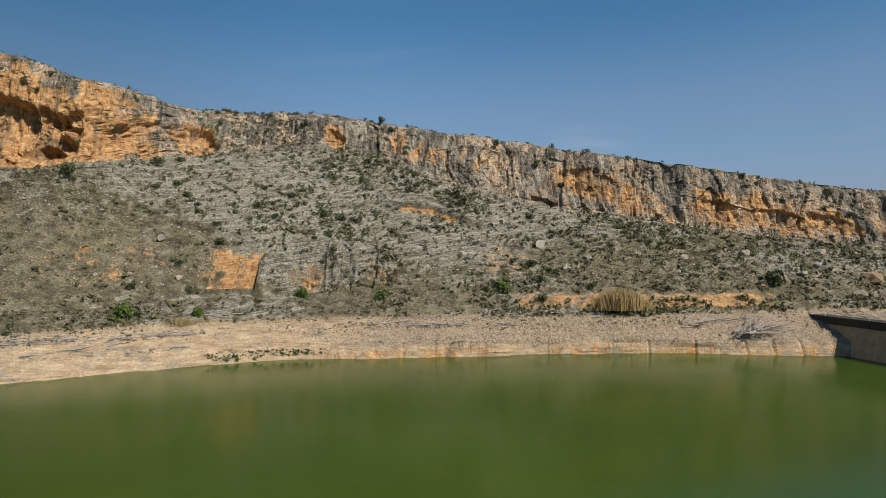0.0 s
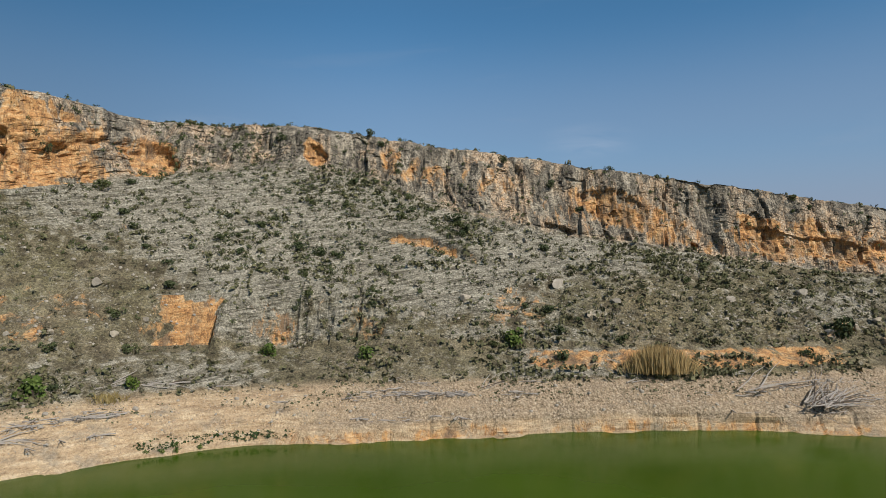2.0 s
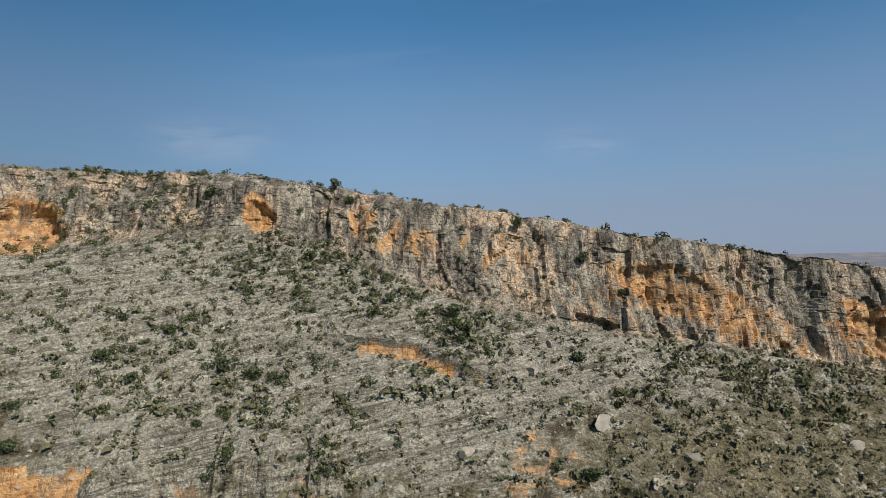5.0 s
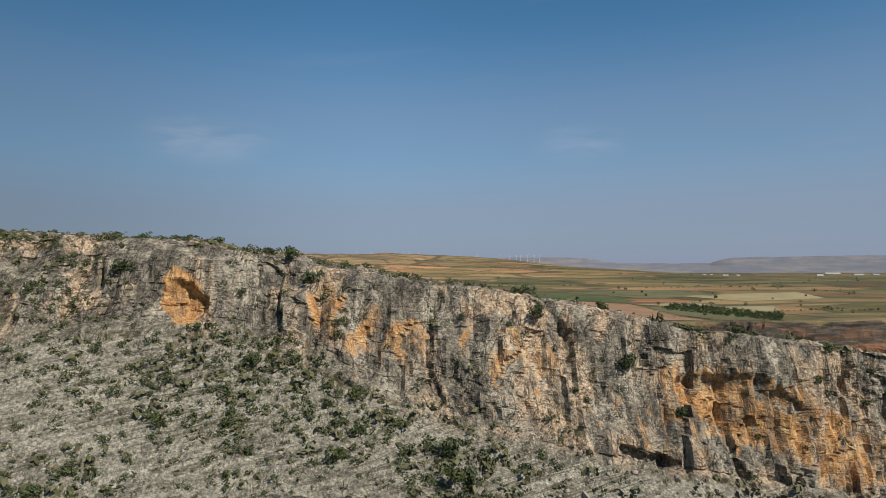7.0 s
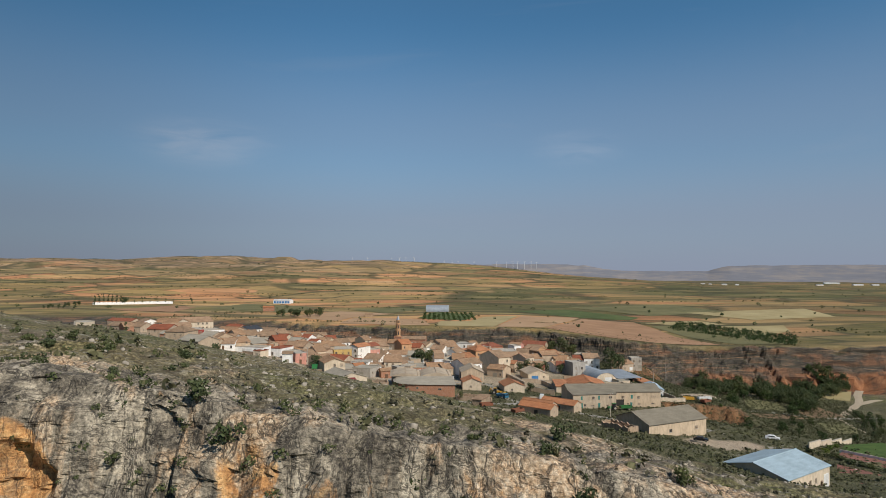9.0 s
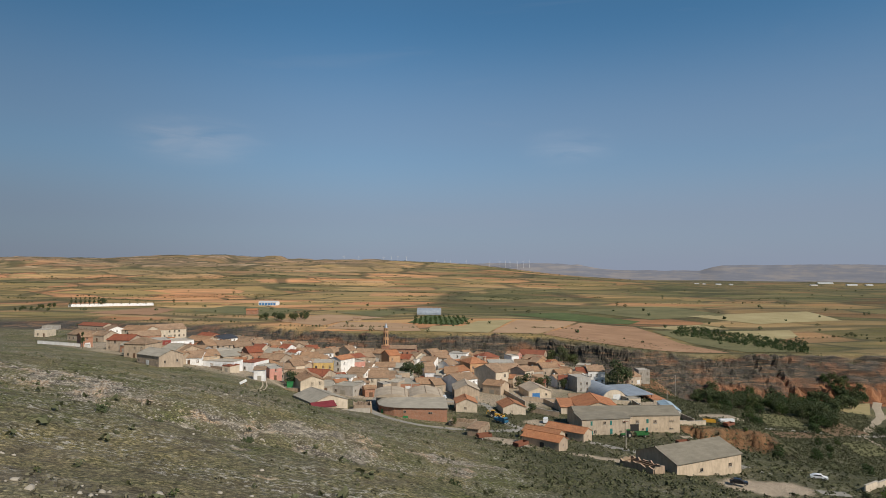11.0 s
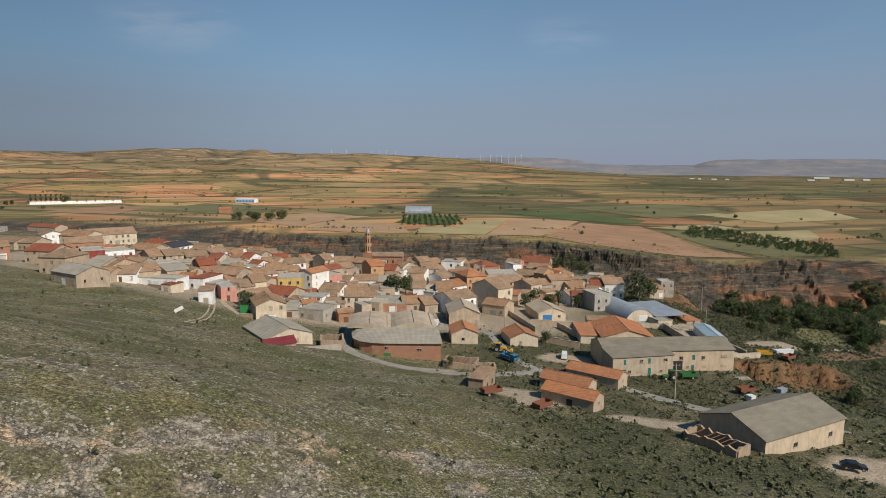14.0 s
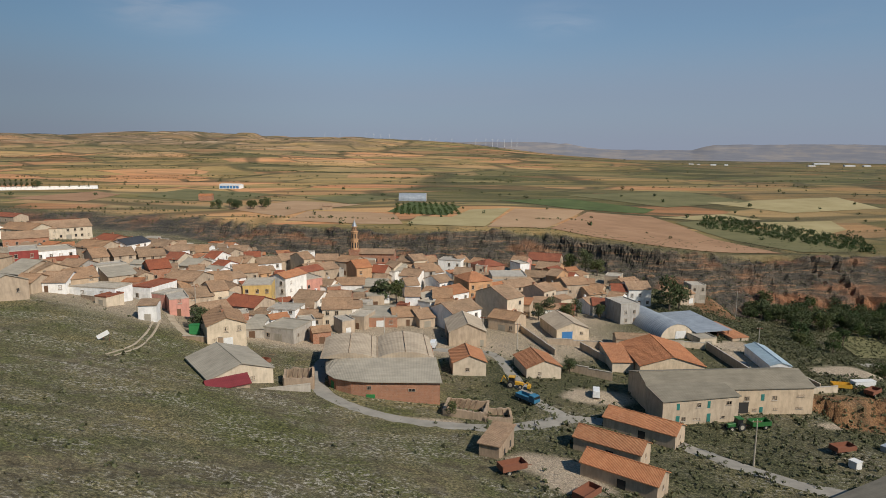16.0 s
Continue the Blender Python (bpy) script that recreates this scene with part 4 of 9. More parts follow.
GLASS = plain_paint("window_glass", (0.018, 0.018, 0.02), 0.3)
FRAME = plain_paint("window_frame_paint", (0.34, 0.27, 0.2), 0.6)
WOOD = plain_paint("door_wood", (0.14, 0.075, 0.04), 0.7)
TEAL, BLUE_DOOR, GREEN_DOOR, WHITE_DOOR = plain_paint("teal_paint", (0.04, 0.20, 0.17)), plain_paint("blue_paint", (0.05, 0.19, 0.42)), plain_paint("green_paint", (0.03, 0.2, 0.06)), plain_paint("white_paint", (0.7, 0.69, 0.66))
VOID = plain_paint("painted_inside_shade", (0.03, 0.027, 0.024), 0.9)
CONCRETE = plaster("concrete", (0.42, 0.385, 0.33), 0.5)
CAR_WHITE, CAR_BLACK, CAR_BLUE = plain_paint("white_car_paint", (0.75, 0.75, 0.74), 0.25), plain_paint("black_car_paint", (0.015, 0.015, 0.017), 0.2), plain_paint("blue_lorry_paint", (0.04, 0.16, 0.26), 0.4)
TRACTOR_GREEN, DIGGER_YELLOW, RUBBER = plain_paint("tractor_green", (0.03, 0.13, 0.035), 0.45), plain_paint("digger_yellow", (0.55, 0.3, 0.03), 0.5), plain_paint("rubber", (0.02, 0.02, 0.02), 0.9)
RUST = plain_paint("rusty_iron", (0.20, 0.075, 0.04), 0.9)
BARK = plain_paint("bark", (0.12, 0.09, 0.065), 0.95)
DEADWOOD = plain_paint("bleached_driftwood", (0.36, 0.32, 0.275), 0.9)
LEAF_DARK = leafage("juniper_leaf", (0.036, 0.048, 0.02), (0.064, 0.08, 0.034), (0.105, 0.122, 0.055))
LEAF_GREEN = leafage("poplar_leaf", (0.022, 0.040, 0.012), (0.042, 0.066, 0.02), (0.075, 0.105, 0.034))
LEAF_BRIGHT = leafage("bright_shrub_leaf", (0.05, 0.085, 0.015), (0.09, 0.13, 0.028), (0.15, 0.19, 0.05))
LEAF_OLIVE = leafage("scrub_leaf", (0.066, 0.068, 0.036), (0.115, 0.114, 0.062), (0.17, 0.162, 0.094))
LEAF_GREY = leafage("dry_scrub", (0.075, 0.068, 0.045), (0.13, 0.115, 0.075), (0.2, 0.175, 0.115))
REED = leafage("dry_reed", (0.25, 0.168, 0.068), (0.39, 0.28, 0.125), (0.50, 0.39, 0.205))
PALE_STONE = plaster("loose_limestone", (0.36, 0.32, 0.26), 0.6)
CLAY_STONE = plaster("bank_stone", (0.40, 0.305, 0.205), 0.6)


# ---- mesh helpers ----
def part(name, bm, material, parent, label=""):
    me = bpy.data.meshes.new(name)
    bm.to_mesh(me)
    bm.free()
    me.materials.append(material)
    ob = new(name, me)
    ob.parent = parent
    if label:
        tagged(ob, label)
    return ob


def part_of(name, mesh, m, parent, label=""):
    """Another object on a shared mesh."""
    ob = new(name, mesh)
    ob.parent = parent
    ob.matrix_basis = m
    if label:
        tagged(ob, label)
    return ob


def box(bm, x0, y0, z0, x1, y1, z1, m=None):
    v = [bm.verts.new((x, y, z)) for z in (z0, z1) for y in (y0, y1) for x in (x0, x1)]
    for f in ((0, 2, 3, 1), (4, 5, 7, 6), (0, 1, 5, 4), (1, 3, 7, 5), (3, 2, 6, 7), (2, 0, 4, 6)):
        bm.faces.new([v[i] for i in f])
    if m is not None:
        bmesh.ops.transform(bm, matrix=m, verts=v)
    return v


def tube(bm, a, b, ra, rb, sides=7):
    a, b = Vector(a), Vector(b)
    q = (b - a).to_track_quat("Z", "Y").to_matrix()
    rings = []
    for p, r in ((a, ra), (b, rb)):
        rings.append([bm.verts.new(p + q @ Vector((r * math.cos(t), r * math.sin(t), 0))) for t in (2 * math.pi * i / sides for i in range(sides))])
    for i in range(sides):
        j = (i + 1) % sides
        bm.faces.new((rings[0][i], rings[0][j], rings[1][j], rings[1][i]))
    bm.faces.new(rings[0][::-1]), bm.faces.new(rings[1])


def solid(bm, outline, z0, z1):
    """An upright block over a ground outline (counter-clockwise)."""
    lo = [bm.verts.new((x, y, z0)) for x, y in outline]
    hi = [bm.verts.new((x, y, z1)) for x, y in outline]
    n = len(lo)
    for i in range(n):
        bm.faces.new((lo[i], lo[(i + 1) % n], hi[(i + 1) % n], hi[i]))
    bm.faces.new(lo[::-1]), bm.faces.new(hi)


def slab(bm, corners, thick):
    """A plate over three or four corners, thickened downwards."""
    top = [bm.verts.new(c) for c in corners]
    low = [bm.verts.new((c[0], c[1], c[2] - thick)) for c in corners]
    n = len(top)
    bm.faces.new(top), bm.faces.new(low[::-1])
    for i in range(n):
        bm.faces.new((top[i], low[i], low[(i + 1) % n], top[(i + 1) % n]))


def root(name, m, label, category, group=""):
    ob = new(name)
    ob.matrix_basis = m
    ob.empty_display_size = 0.5
    return tagged(ob, label, category, group)


def mesh_of(name, build, material):
    bm = bmesh.new()
    build(bm)
    me = bpy.data.meshes.new(name)
    bm.to_mesh(me)
    bm.free()
    me.materials.append(material)
    return me


# shared leaves of openings: unit wide, unit high, standing on z=0, outer face towards -y
def _frame(bm):
    for a in ((-0.5, 0, -0.40, 1), (0.40, 0, 0.5, 1), (-0.40, 0, 0.40, 0.09), (-0.40, 0.91, 0.40, 1), (-0.04, 0.09, 0.04, 0.91)):
        box(bm, a[0], -0.05, a[1], a[2], 0.10, a[3])


FRAME_MESH = mesh_of("window", _frame, FRAME)
SILL_MESH = mesh_of("sill", lambda bm: box(bm, -0.6, -0.14, -0.09, 0.6, 0.02, 0), CONCRETE)
PANE_MESH = mesh_of("pane", lambda bm: box(bm, -0.40, 0.0, 0.09, 0.40, 0.03, 0.91), GLASS)


def leaf_of(name, mat):
    def door(bm):
        box(bm, -0.5, -0.03, 0, 0.5, 0.08, 1)
        for i in range(4):
            box(bm, -0.46 + 0.235 * i, -0.06, 0.04, -0.26 + 0.235 * i, -0.03, 0.96)
    return mesh_of(name, door, mat)


LEAVES = {"door": leaf_of("door", WOOD), "teal": leaf_of("shutter", TEAL), "blue": leaf_of("gate", BLUE_DOOR), "green": leaf_of("gate", GREEN_DOOR), "white": leaf_of("gate", WHITE_DOOR), "grey": leaf_of("gate", GREY_SHEET)}
# flat near-black panel: the shade inside an opening, put into the colour
VOID_MESH = mesh_of("doorway", lambda bm: box(bm, -0.5, -0.03, 0, 0.5, 0.02, 1), VOID)
WALL_WORD = {"beige_render": "beige rendered", "white_plaster": "whitewashed", "cream_plaster": "cream plastered", "tan_plaster": "tan plastered", "pink_plaster": "pink plastered", "grey_render": "grey rendered", "yellow_plaster": "yellow plastered",
             "deep_red_plaster": "dark red painted", "apricot_plaster": "apricot plastered", "brick_wall": "red brick", "rubble_stone": "rubble stone", "concrete": "bare concrete"}
ROOF_WORD = {"dun_fibre_cement": "dun fibre cement roof", "old_clay_tile": "weathered brown clay tile roof", "red_clay_tile": "red clay tile roof", "orange_clay_tile": "orange clay tile roof", "fibre_cement_sheet": "grey fibre cement roof", "dark_slate": "dark slate roof",
             "weathered_sheet": "dusty tan sheet roof", "galvanised_sheet": "galvanised sheet roof", "blue_grey_sheet": "blue grey sheet roof", "maroon_sheet": "maroon sheet roof", "white_sheet": "pale sheet roof"}
ROLL = random.Random(5)


PLOTS = []      # ground taken: middle and radius


def house(x, y, z, deg, w, d, h, roof, wall, tile, rise=None, openings=None, name="house", label="", over=0.3, chimney=None):
    """A building on its front left corner; the front runs w along the local x, the depth d along the local y."""
    flat_word = "flat roof with low parapet" if roof == "flat" else ROOF_WORD[tile.name]
    label = label or f"{WALL_WORD[wall.name]} {'two-storey ' if h > 5.4 else ''}village house with {flat_word}"
    ob = root(name, pose(x, y, z, 0, 0, deg), label, "house" if name == "house" else name.replace("_", " "), "village houses" if name == "house" else "")
    low = -3.0
    mid = ob.matrix_basis @ Vector((w / 2, d / 2, 0))
    PLOTS.append((mid.x, mid.y, 0.42 * math.hypot(w, d)))
    run = w if roof == "gablev" else d
    rise = rise if rise is not None else {"gable": 0.19, "gablev": 0.19, "hip": 0.2, "mono": 0.16, "flat": 0}[roof] * run
    bm = bmesh.new()
    if roof in ("gable", "gablev"):
        along = roof == "gable"
        prof = [(0, low), (run, low), (run, h), (run / 2, h + rise), (0, h)]
        L = w if along else d
        ends = [[bm.verts.new((e, p, q) if along else (p, e, q)) for p, q in prof] for e in (0, L)]
        for i in range(5):
            bm.faces.new((ends[0][i], ends[0][(i + 1) % 5], ends[1][(i + 1) % 5], ends[1][i]))
        bm.faces.new(ends[0]), bm.faces.new(ends[1])
    elif roof == "mono":
        v = [bm.verts.new(c) for c in ((0, 0, low), (w, 0, low), (w, d, low), (0, d, low), (0, 0, h), (w, 0, h), (w, d, h + rise), (0, d, h + rise))]
        for f in ((0, 3, 2, 1), (4, 5, 6, 7), (0, 1, 5, 4), (1, 2, 6, 5), (2, 3, 7, 6), (3, 0, 4, 7)):
            bm.faces.new([v[i] for i in f])
    else:
        box(bm, 0, 0, low, w, d, h)
    bmesh.ops.recalc_face_normals(bm, faces=bm.faces)
    part("wall", bm, wall, ob)
    bm = bmesh.new()
    o, t, g = over, 0.16, 0.03
    if roof in ("gable", "gablev"):
        k = rise / (run / 2)
        e, top = h - o * k + g + t, h + rise + g + t
        if roof == "gable":
            slab(bm, [(-o, -o, e), (w + o, -o, e), (w + o, d / 2, top), (-o, d / 2, top)], t)
            slab(bm, [(-o, d / 2, top), (w + o, d / 2, top), (w + o, d + o, e), (-o, d + o, e)], t)
            tube(bm, (-o, d / 2, top), (w + o, d / 2, top), 0.13, 0.13, 6)
        else:
            slab(bm, [(-o, -o, e), (w / 2, -o, top), (w / 2, d + o, top), (-o, d + o, e)], t)
            slab(bm, [(w / 2, -o, top), (w + o, -o, e), (w + o, d + o, e), (w / 2, d + o, top)], t)
            tube(bm, (w / 2, -o, top), (w / 2, d + o, top), 0.13, 0.13, 6)
    elif roof == "mono":
        slab(bm, [(-o, -o, h + g + t - o * rise / d), (w + o, -o, h + g + t - o * rise / d), (w + o, d + o, h + rise + g + t + o * rise / d), (-o, d + o, h + rise + g + t + o * rise / d)], t)
    elif roof == "hip":
        i = min(w, d) * 0.42
        a, b = (i, d / 2, h + rise + g + t), (w - i, d / 2, h + rise + g + t)
        c = [(-o, -o, h + g + t), (w + o, -o, h + g + t), (w + o, d + o, h + g + t), (-o, d + o, h + g + t)]
        slab(bm, [c[0], c[1], b, a], t), slab(bm, [c[1], c[2], b], t), slab(bm, [c[2], c[3], a, b], t), slab(bm, [c[3], c[0], a], t)
    else:
        box(bm, 0.25, 0.25, h + 0.03, w - 0.25, d - 0.25, h + 0.10)
        for q in ((-0.05, -0.05, w + 0.05, 0.2), (-0.05, d - 0.2, w + 0.05, d + 0.05), (-0.05, 0.2, 0.2, d - 0.2), (w - 0.2, 0.2, w + 0.05, d - 0.2)):
            box(bm, q[0], q[1], h + 0.01, q[2], q[3], h + 0.4)
    bmesh.ops.recalc_face_normals(bm, faces=bm.faces)
    part("parapet_roof" if roof == "flat" else "roof", bm, CONCRETE if (roof == "flat" and tile is OLD_TILE) else tile, ob)
    if openings is None:
        openings = []
        floors = max(1, round(h / 2.9))
        cols = max(1, int(w / 2.9))
        gate = ROLL.choice(("door", "door", "grey", "white"))
        for fl in range(floors):
            for c in range(cols):
                u = w * (c + 0.5) / cols + ROLL.uniform(-0.25, 0.25)
                if fl == 0 and c == cols // 2:
                    openings.append(("front", u, 0, 1.1 if gate == "door" else 2.3, 2.1, gate))
                elif ROLL.random() < 0.8:
                    openings.append(("front", u, fl * 2.8 + 0.85, 1.05, 1.35, "window"))
            for c in range(max(1, int(d / 4.5))):
                if ROLL.random() < 0.6:
                    openings.append(("right", d * (c + 0.5) / max(1, int(d / 4.5)), fl * 2.8 + 1.0, 0.85, 1.1, "window"))
    for face, u, v, ow, oh, kind in openings:
        at = {"front": pose(u, 0, v), "right": pose(w, u, v, 0, 0, 90), "left": pose(0, u, v, 0, 0, -90)}[face] @ Matrix.Diagonal((ow, 1, oh, 1))
        if kind == "window":
            win = part_of("window", FRAME_MESH, at, ob)
            part_of("pane", PANE_MESH, Matrix(), win)
            part_of("sill", SILL_MESH, Matrix.Diagonal((1, 1, 1, 1)), win)
        elif kind == "void":
            part_of("doorway", VOID_MESH, at, ob, "doorway as a dark panel painted for its inside shade")
        else:
            part_of("door" if kind == "door" else "gate", LEAVES[kind], at, ob)
    if chimney if chimney is not None else (name == "house" and roof != "flat" and ROLL.random() < 0.55):
        bm = bmesh.new()
        cx, cy, cz = w * ROLL.uniform(0.2, 0.8), d * ROLL.uniform(0.5, 0.7), h + rise * 0.7
        box(bm, cx - 0.3, cy - 0.3, cz - 1, cx + 0.3, cy + 0.3, cz + 1.0)
        box(bm, cx - 0.38, cy - 0.38, cz + 1.0, cx + 0.38, cy + 0.38, cz + 1.12)
        part("chimney", bm, BRICK if ROLL.random() < 0.5 else wall, ob)
    return ob

# ---- the village's houses ----
house(-188.0, 549.3, 27.1, -21, 19.8, 12.5, 5, "gable", CREAM, OLD_TILE)
house(-242.5, 682.3, 14.9, 24, 20.6, 10, 4, "gable", TAN, RED_TILE)
house(-170.2, 547.7, 26.3, 40, 23.7, 15, 5.5, "gable", CREAM, OLD_TILE)
house(-168.7, 521.1, 27.4, 31, 16.8, 12.5, 3.5, "gable", BRICK, OLD_TILE)
house(-132.0, 465.8, 28.5, 32, 8.4, 12.5, 6, "flat", DEEP_RED, OLD_TILE)
house(-126.2, 470.4, 27.6, 40, 12.7, 12.5, 6, "flat", WHITE, OLD_TILE)
house(-129.8, 501.7, 26.4, -22, 13.7, 11.25, 4.5, "gable", TAN, OLD_TILE)
house(-131.3, 521.2, 26.1, -31, 11.5, 10, 5, "gable", BRICK, RED_TILE)
house(-118.9, 508.0, 25.6, -22, 9.6, 12.5, 5.5, "gablev", WHITE, SLATE)
house(-117.5, 436.9, 29.0, -22, 8.1, 15, 4, "gable", TAN, GREY_SHEET)
house(-114.8, 442.0, 28.6, -38, 10.3, 11.25, 4.5, "gable", TAN, OLD_TILE)
house(-108.5, 442.1, 28.2, 40, 5.0, 11.25, 4.5, "gable", TAN, OLD_TILE)
house(-107.2, 432.5, 27.8, 5, 10.5, 11.25, 3, "gable", WHITE, OLD_TILE)
house(-109.7, 429.7, 28.6, -9, 6.0, 8.75, 3, "gable", TAN, OLD_TILE)
house(-100.4, 436.1, 26.1, -14, 19.1, 7.5, 3, "flat", WHITE, OLD_TILE)
house(-111.7, 456.7, 27.4, -17, 8.3, 8.75, 4, "gable", GREY, OLD_TILE)
house(-105.5, 456.1, 26.8, 40, 5.0, 8.75, 4, "gable", WHITE, RED_TILE)
house(-97.7, 436.5, 26.4, 38, 8.2, 11.25, 4.5, "gable", TAN, OLD_TILE)
house(-99.8, 458.1, 25.6, 40, 9.6, 7.5, 5, "flat", WHITE, OLD_TILE)
house(-92.6, 450.7, 24.8, 40, 8.7, 12.5, 4, "mono", TAN, GREY_SHEET)
house(-108.4, 473.8, 26.1, 40, 5.3, 12.5, 5, "gable", TAN, OLD_TILE)
house(-104.8, 481.6, 25.3, 40, 7.6, 11.25, 5, "gable", TAN, OLD_TILE)
house(-84.8, 453.7, 23.6, 40, 5.0, 10, 5, "gablev", TAN, OLD_TILE)
house(-83.0, 459.2, 22.7, 33, 6.7, 11.25, 7, "gable", BRICK, RED_TILE)
house(-81.8, 442.3, 23.5, -18, 6.5, 12.5, 4, "flat", WHITE, RED_TILE)
house(-73.6, 436.4, 22.7, -24, 5.0, 7.5, 4, "flat", PINK, OLD_TILE)
house(-65.5, 428.4, 21.6, 27, 5.4, 10, 5, "flat", PINK, OLD_TILE)
house(-111.8, 505.9, 25.3, 40, 5.9, 10, 5, "gable", CREAM, OLD_TILE)
house(-110.6, 516.3, 24.7, -24, 13.4, 11.25, 4.5, "gable", TAN, OLD_TILE)
house(-97.5, 501.4, 23.9, -33, 9.0, 8.75, 5.5, "gablev", WHITE, OLD_TILE)
house(-98.3, 487.6, 24.1, 30, 9.3, 10, 5, "gable", TAN, OLD_TILE)
house(-95.9, 511.0, 23.4, -24, 8.4, 10, 4, "gable", TAN, OLD_TILE)
house(-95.6, 514.4, 23.7, 21, 5.2, 10, 5, "gable", TAN, OLD_TILE)
house(-89.1, 508.9, 22.9, 20, 5.1, 10, 5, "gable", CREAM, OLD_TILE)
house(-84.4, 509.1, 22.4, 24, 5.0, 10, 5, "gable", CREAM, OLD_TILE)
house(-78.6, 499.0, 21.6, -18, 5.1, 11.25, 5, "gable", WHITE, RED_TILE)
house(-79.4, 513.8, 21.5, -26, 7.8, 10, 4.5, "gable", TAN, OLD_TILE)
house(-72.7, 490.0, 20.8, -29, 5.8, 8.75, 4.5, "gable", WHITE, RED_TILE)
house(-91.1, 491.2, 23.2, -14, 6.2, 10, 4.5, "gable", CREAM, RED_TILE)
house(-91.2, 501.9, 23.2, 18, 5.4, 10, 4, "gable", WHITE, OLD_TILE)
house(-83.1, 485.7, 22.3, -22, 7.4, 10, 4, "gable", TAN, GREY_SHEET)
house(-79.5, 490.9, 21.8, -33, 5.3, 8.75, 4, "gable", WHITE, GREY_SHEET)
house(-78.9, 472.0, 21.8, -38, 8.0, 8.75, 5, "flat", WHITE, OLD_TILE)
house(-74.3, 470.4, 21.2, 15, 5.0, 10, 5, "gable", WHITE, OLD_TILE)
house(-73.0, 480.1, 20.8, -24, 6.4, 8.75, 4, "gable", WHITE, GREY_SHEET)
house(-68.3, 494.6, 20.1, -0, 5.0, 10, 5, "gable", TAN, OLD_TILE)
house(-67.0, 500.1, 19.8, -16, 5.6, 10, 5, "gable", CREAM, OLD_TILE)
house(-64.4, 506.9, 19.2, 15, 6.3, 10, 6, "gable", WHITE, RED_TILE)
house(-57.9, 502.5, 18.1, 29, 9.6, 10, 5.5, "gable", WHITE, OLD_TILE)
house(-51.9, 518.0, 17.3, 23, 8.6, 11.25, 5, "gable", TAN, OLD_TILE)
house(-74.9, 519.9, 20.7, 0, 7.6, 11.25, 5, "gable", TAN, OLD_TILE)
house(-61.4, 480.0, 18.3, 17, 8.7, 11.25, 6, "gable", TAN, OLD_TILE)
house(-54.7, 486.4, 17.6, 40, 6.0, 10, 5, "gable", APRICOT, OLD_TILE)
house(-65.8, 463.3, 19.4, 24, 8.3, 12.5, 5, "gable", TAN, OLD_TILE)
house(-59.9, 473.0, 18.7, 40, 5.0, 8.75, 5, "gable", WHITE, OLD_TILE)
house(-45.8, 468.1, 16.5, -30, 7.2, 11.25, 9, "gablev", WHITE, ORANGE_TILE)
house(-50.5, 450.5, 17.0, 6, 9.0, 11.25, 9, "flat", YELLOW, OLD_TILE)
house(-58.1, 443.4, 18.7, 33, 5.2, 11.25, 7, "gable", CREAM, OLD_TILE)
house(-54.2, 448.5, 17.9, 40, 5.0, 10, 7.5, "gablev", TAN, OLD_TILE)
house(-77.6, 455.5, 21.6, -17, 11.5, 11.25, 5.5, "gable", TAN, OLD_TILE)
house(-68.4, 448.6, 20.9, 40, 5.0, 10, 4, "gable", TAN, OLD_TILE)
house(-68.1, 459.3, 20.0, -25, 7.6, 8.75, 4, "flat", GREY, GREY_SHEET)
house(-64.5, 438.9, 20.1, 26, 8.1, 10, 4.5, "gable", TAN, OLD_TILE)
house(-58.3, 445.7, 18.9, -15, 5.0, 7.5, 4, "gable", TAN, GREY_SHEET)
house(-54.5, 441.8, 17.9, -22, 11.5, 11.25, 4, "gable", TAN, RED_TILE)
house(-47.3, 404.1, 20.0, 22, 9.5, 13.75, 5.5, "gablev", CREAM, OLD_TILE)
house(-52.6, 418.6, 19.4, 39, 8.1, 10, 5.5, "gable", CREAM, OLD_TILE)
house(-36.7, 418.5, 17.7, -21, 9.4, 10, 3.5, "flat", GREY, GREY_SHEET)
house(-40.0, 437.4, 16.8, -11, 8.9, 8.75, 4.5, "flat", WHITE, OLD_TILE)
house(-33.2, 436.4, 16.2, -1, 10.1, 7.5, 3, "gable", TAN, OLD_TILE)
house(-40.6, 508.8, 16.5, 40, 5.0, 11.25, 8, "gable", CREAM, OLD_TILE)
house(-48.1, 525.4, 17.1, -20, 5.3, 10, 7, "flat", WHITE, OLD_TILE)
house(-43.4, 489.4, 16.4, -40, 7.5, 11.25, 7, "gablev", TAN, RED_TILE)
house(-35.0, 474.6, 15.8, 39, 7.7, 10, 7, "flat", PINK, OLD_TILE)
house(-36.2, 495.1, 16.0, 38, 6.9, 11.25, 6, "gable", TAN, OLD_TILE)
house(-31.5, 499.7, 15.8, 37, 7.3, 10, 6, "gable", TAN, OLD_TILE)
house(-38.7, 525.5, 16.3, 0, 9.6, 10, 5, "gable", TAN, OLD_TILE)
house(-28.9, 520.6, 15.7, -22, 9.0, 10, 6, "gable", TAN, OLD_TILE)
house(-17.3, 490.1, 15.3, 26, 6.4, 11.25, 9, "gable", APRICOT, ORANGE_TILE)
house(-12.3, 493.2, 15.2, -14, 5.7, 10, 7, "gable", TAN, RED_TILE)
house(-11.2, 487.5, 15.2, -16, 5.0, 8.75, 5, "gable", TAN, OLD_TILE)
house(-7.8, 504.3, 15.2, -34, 5.4, 10, 7, "gable", CREAM, OLD_TILE)
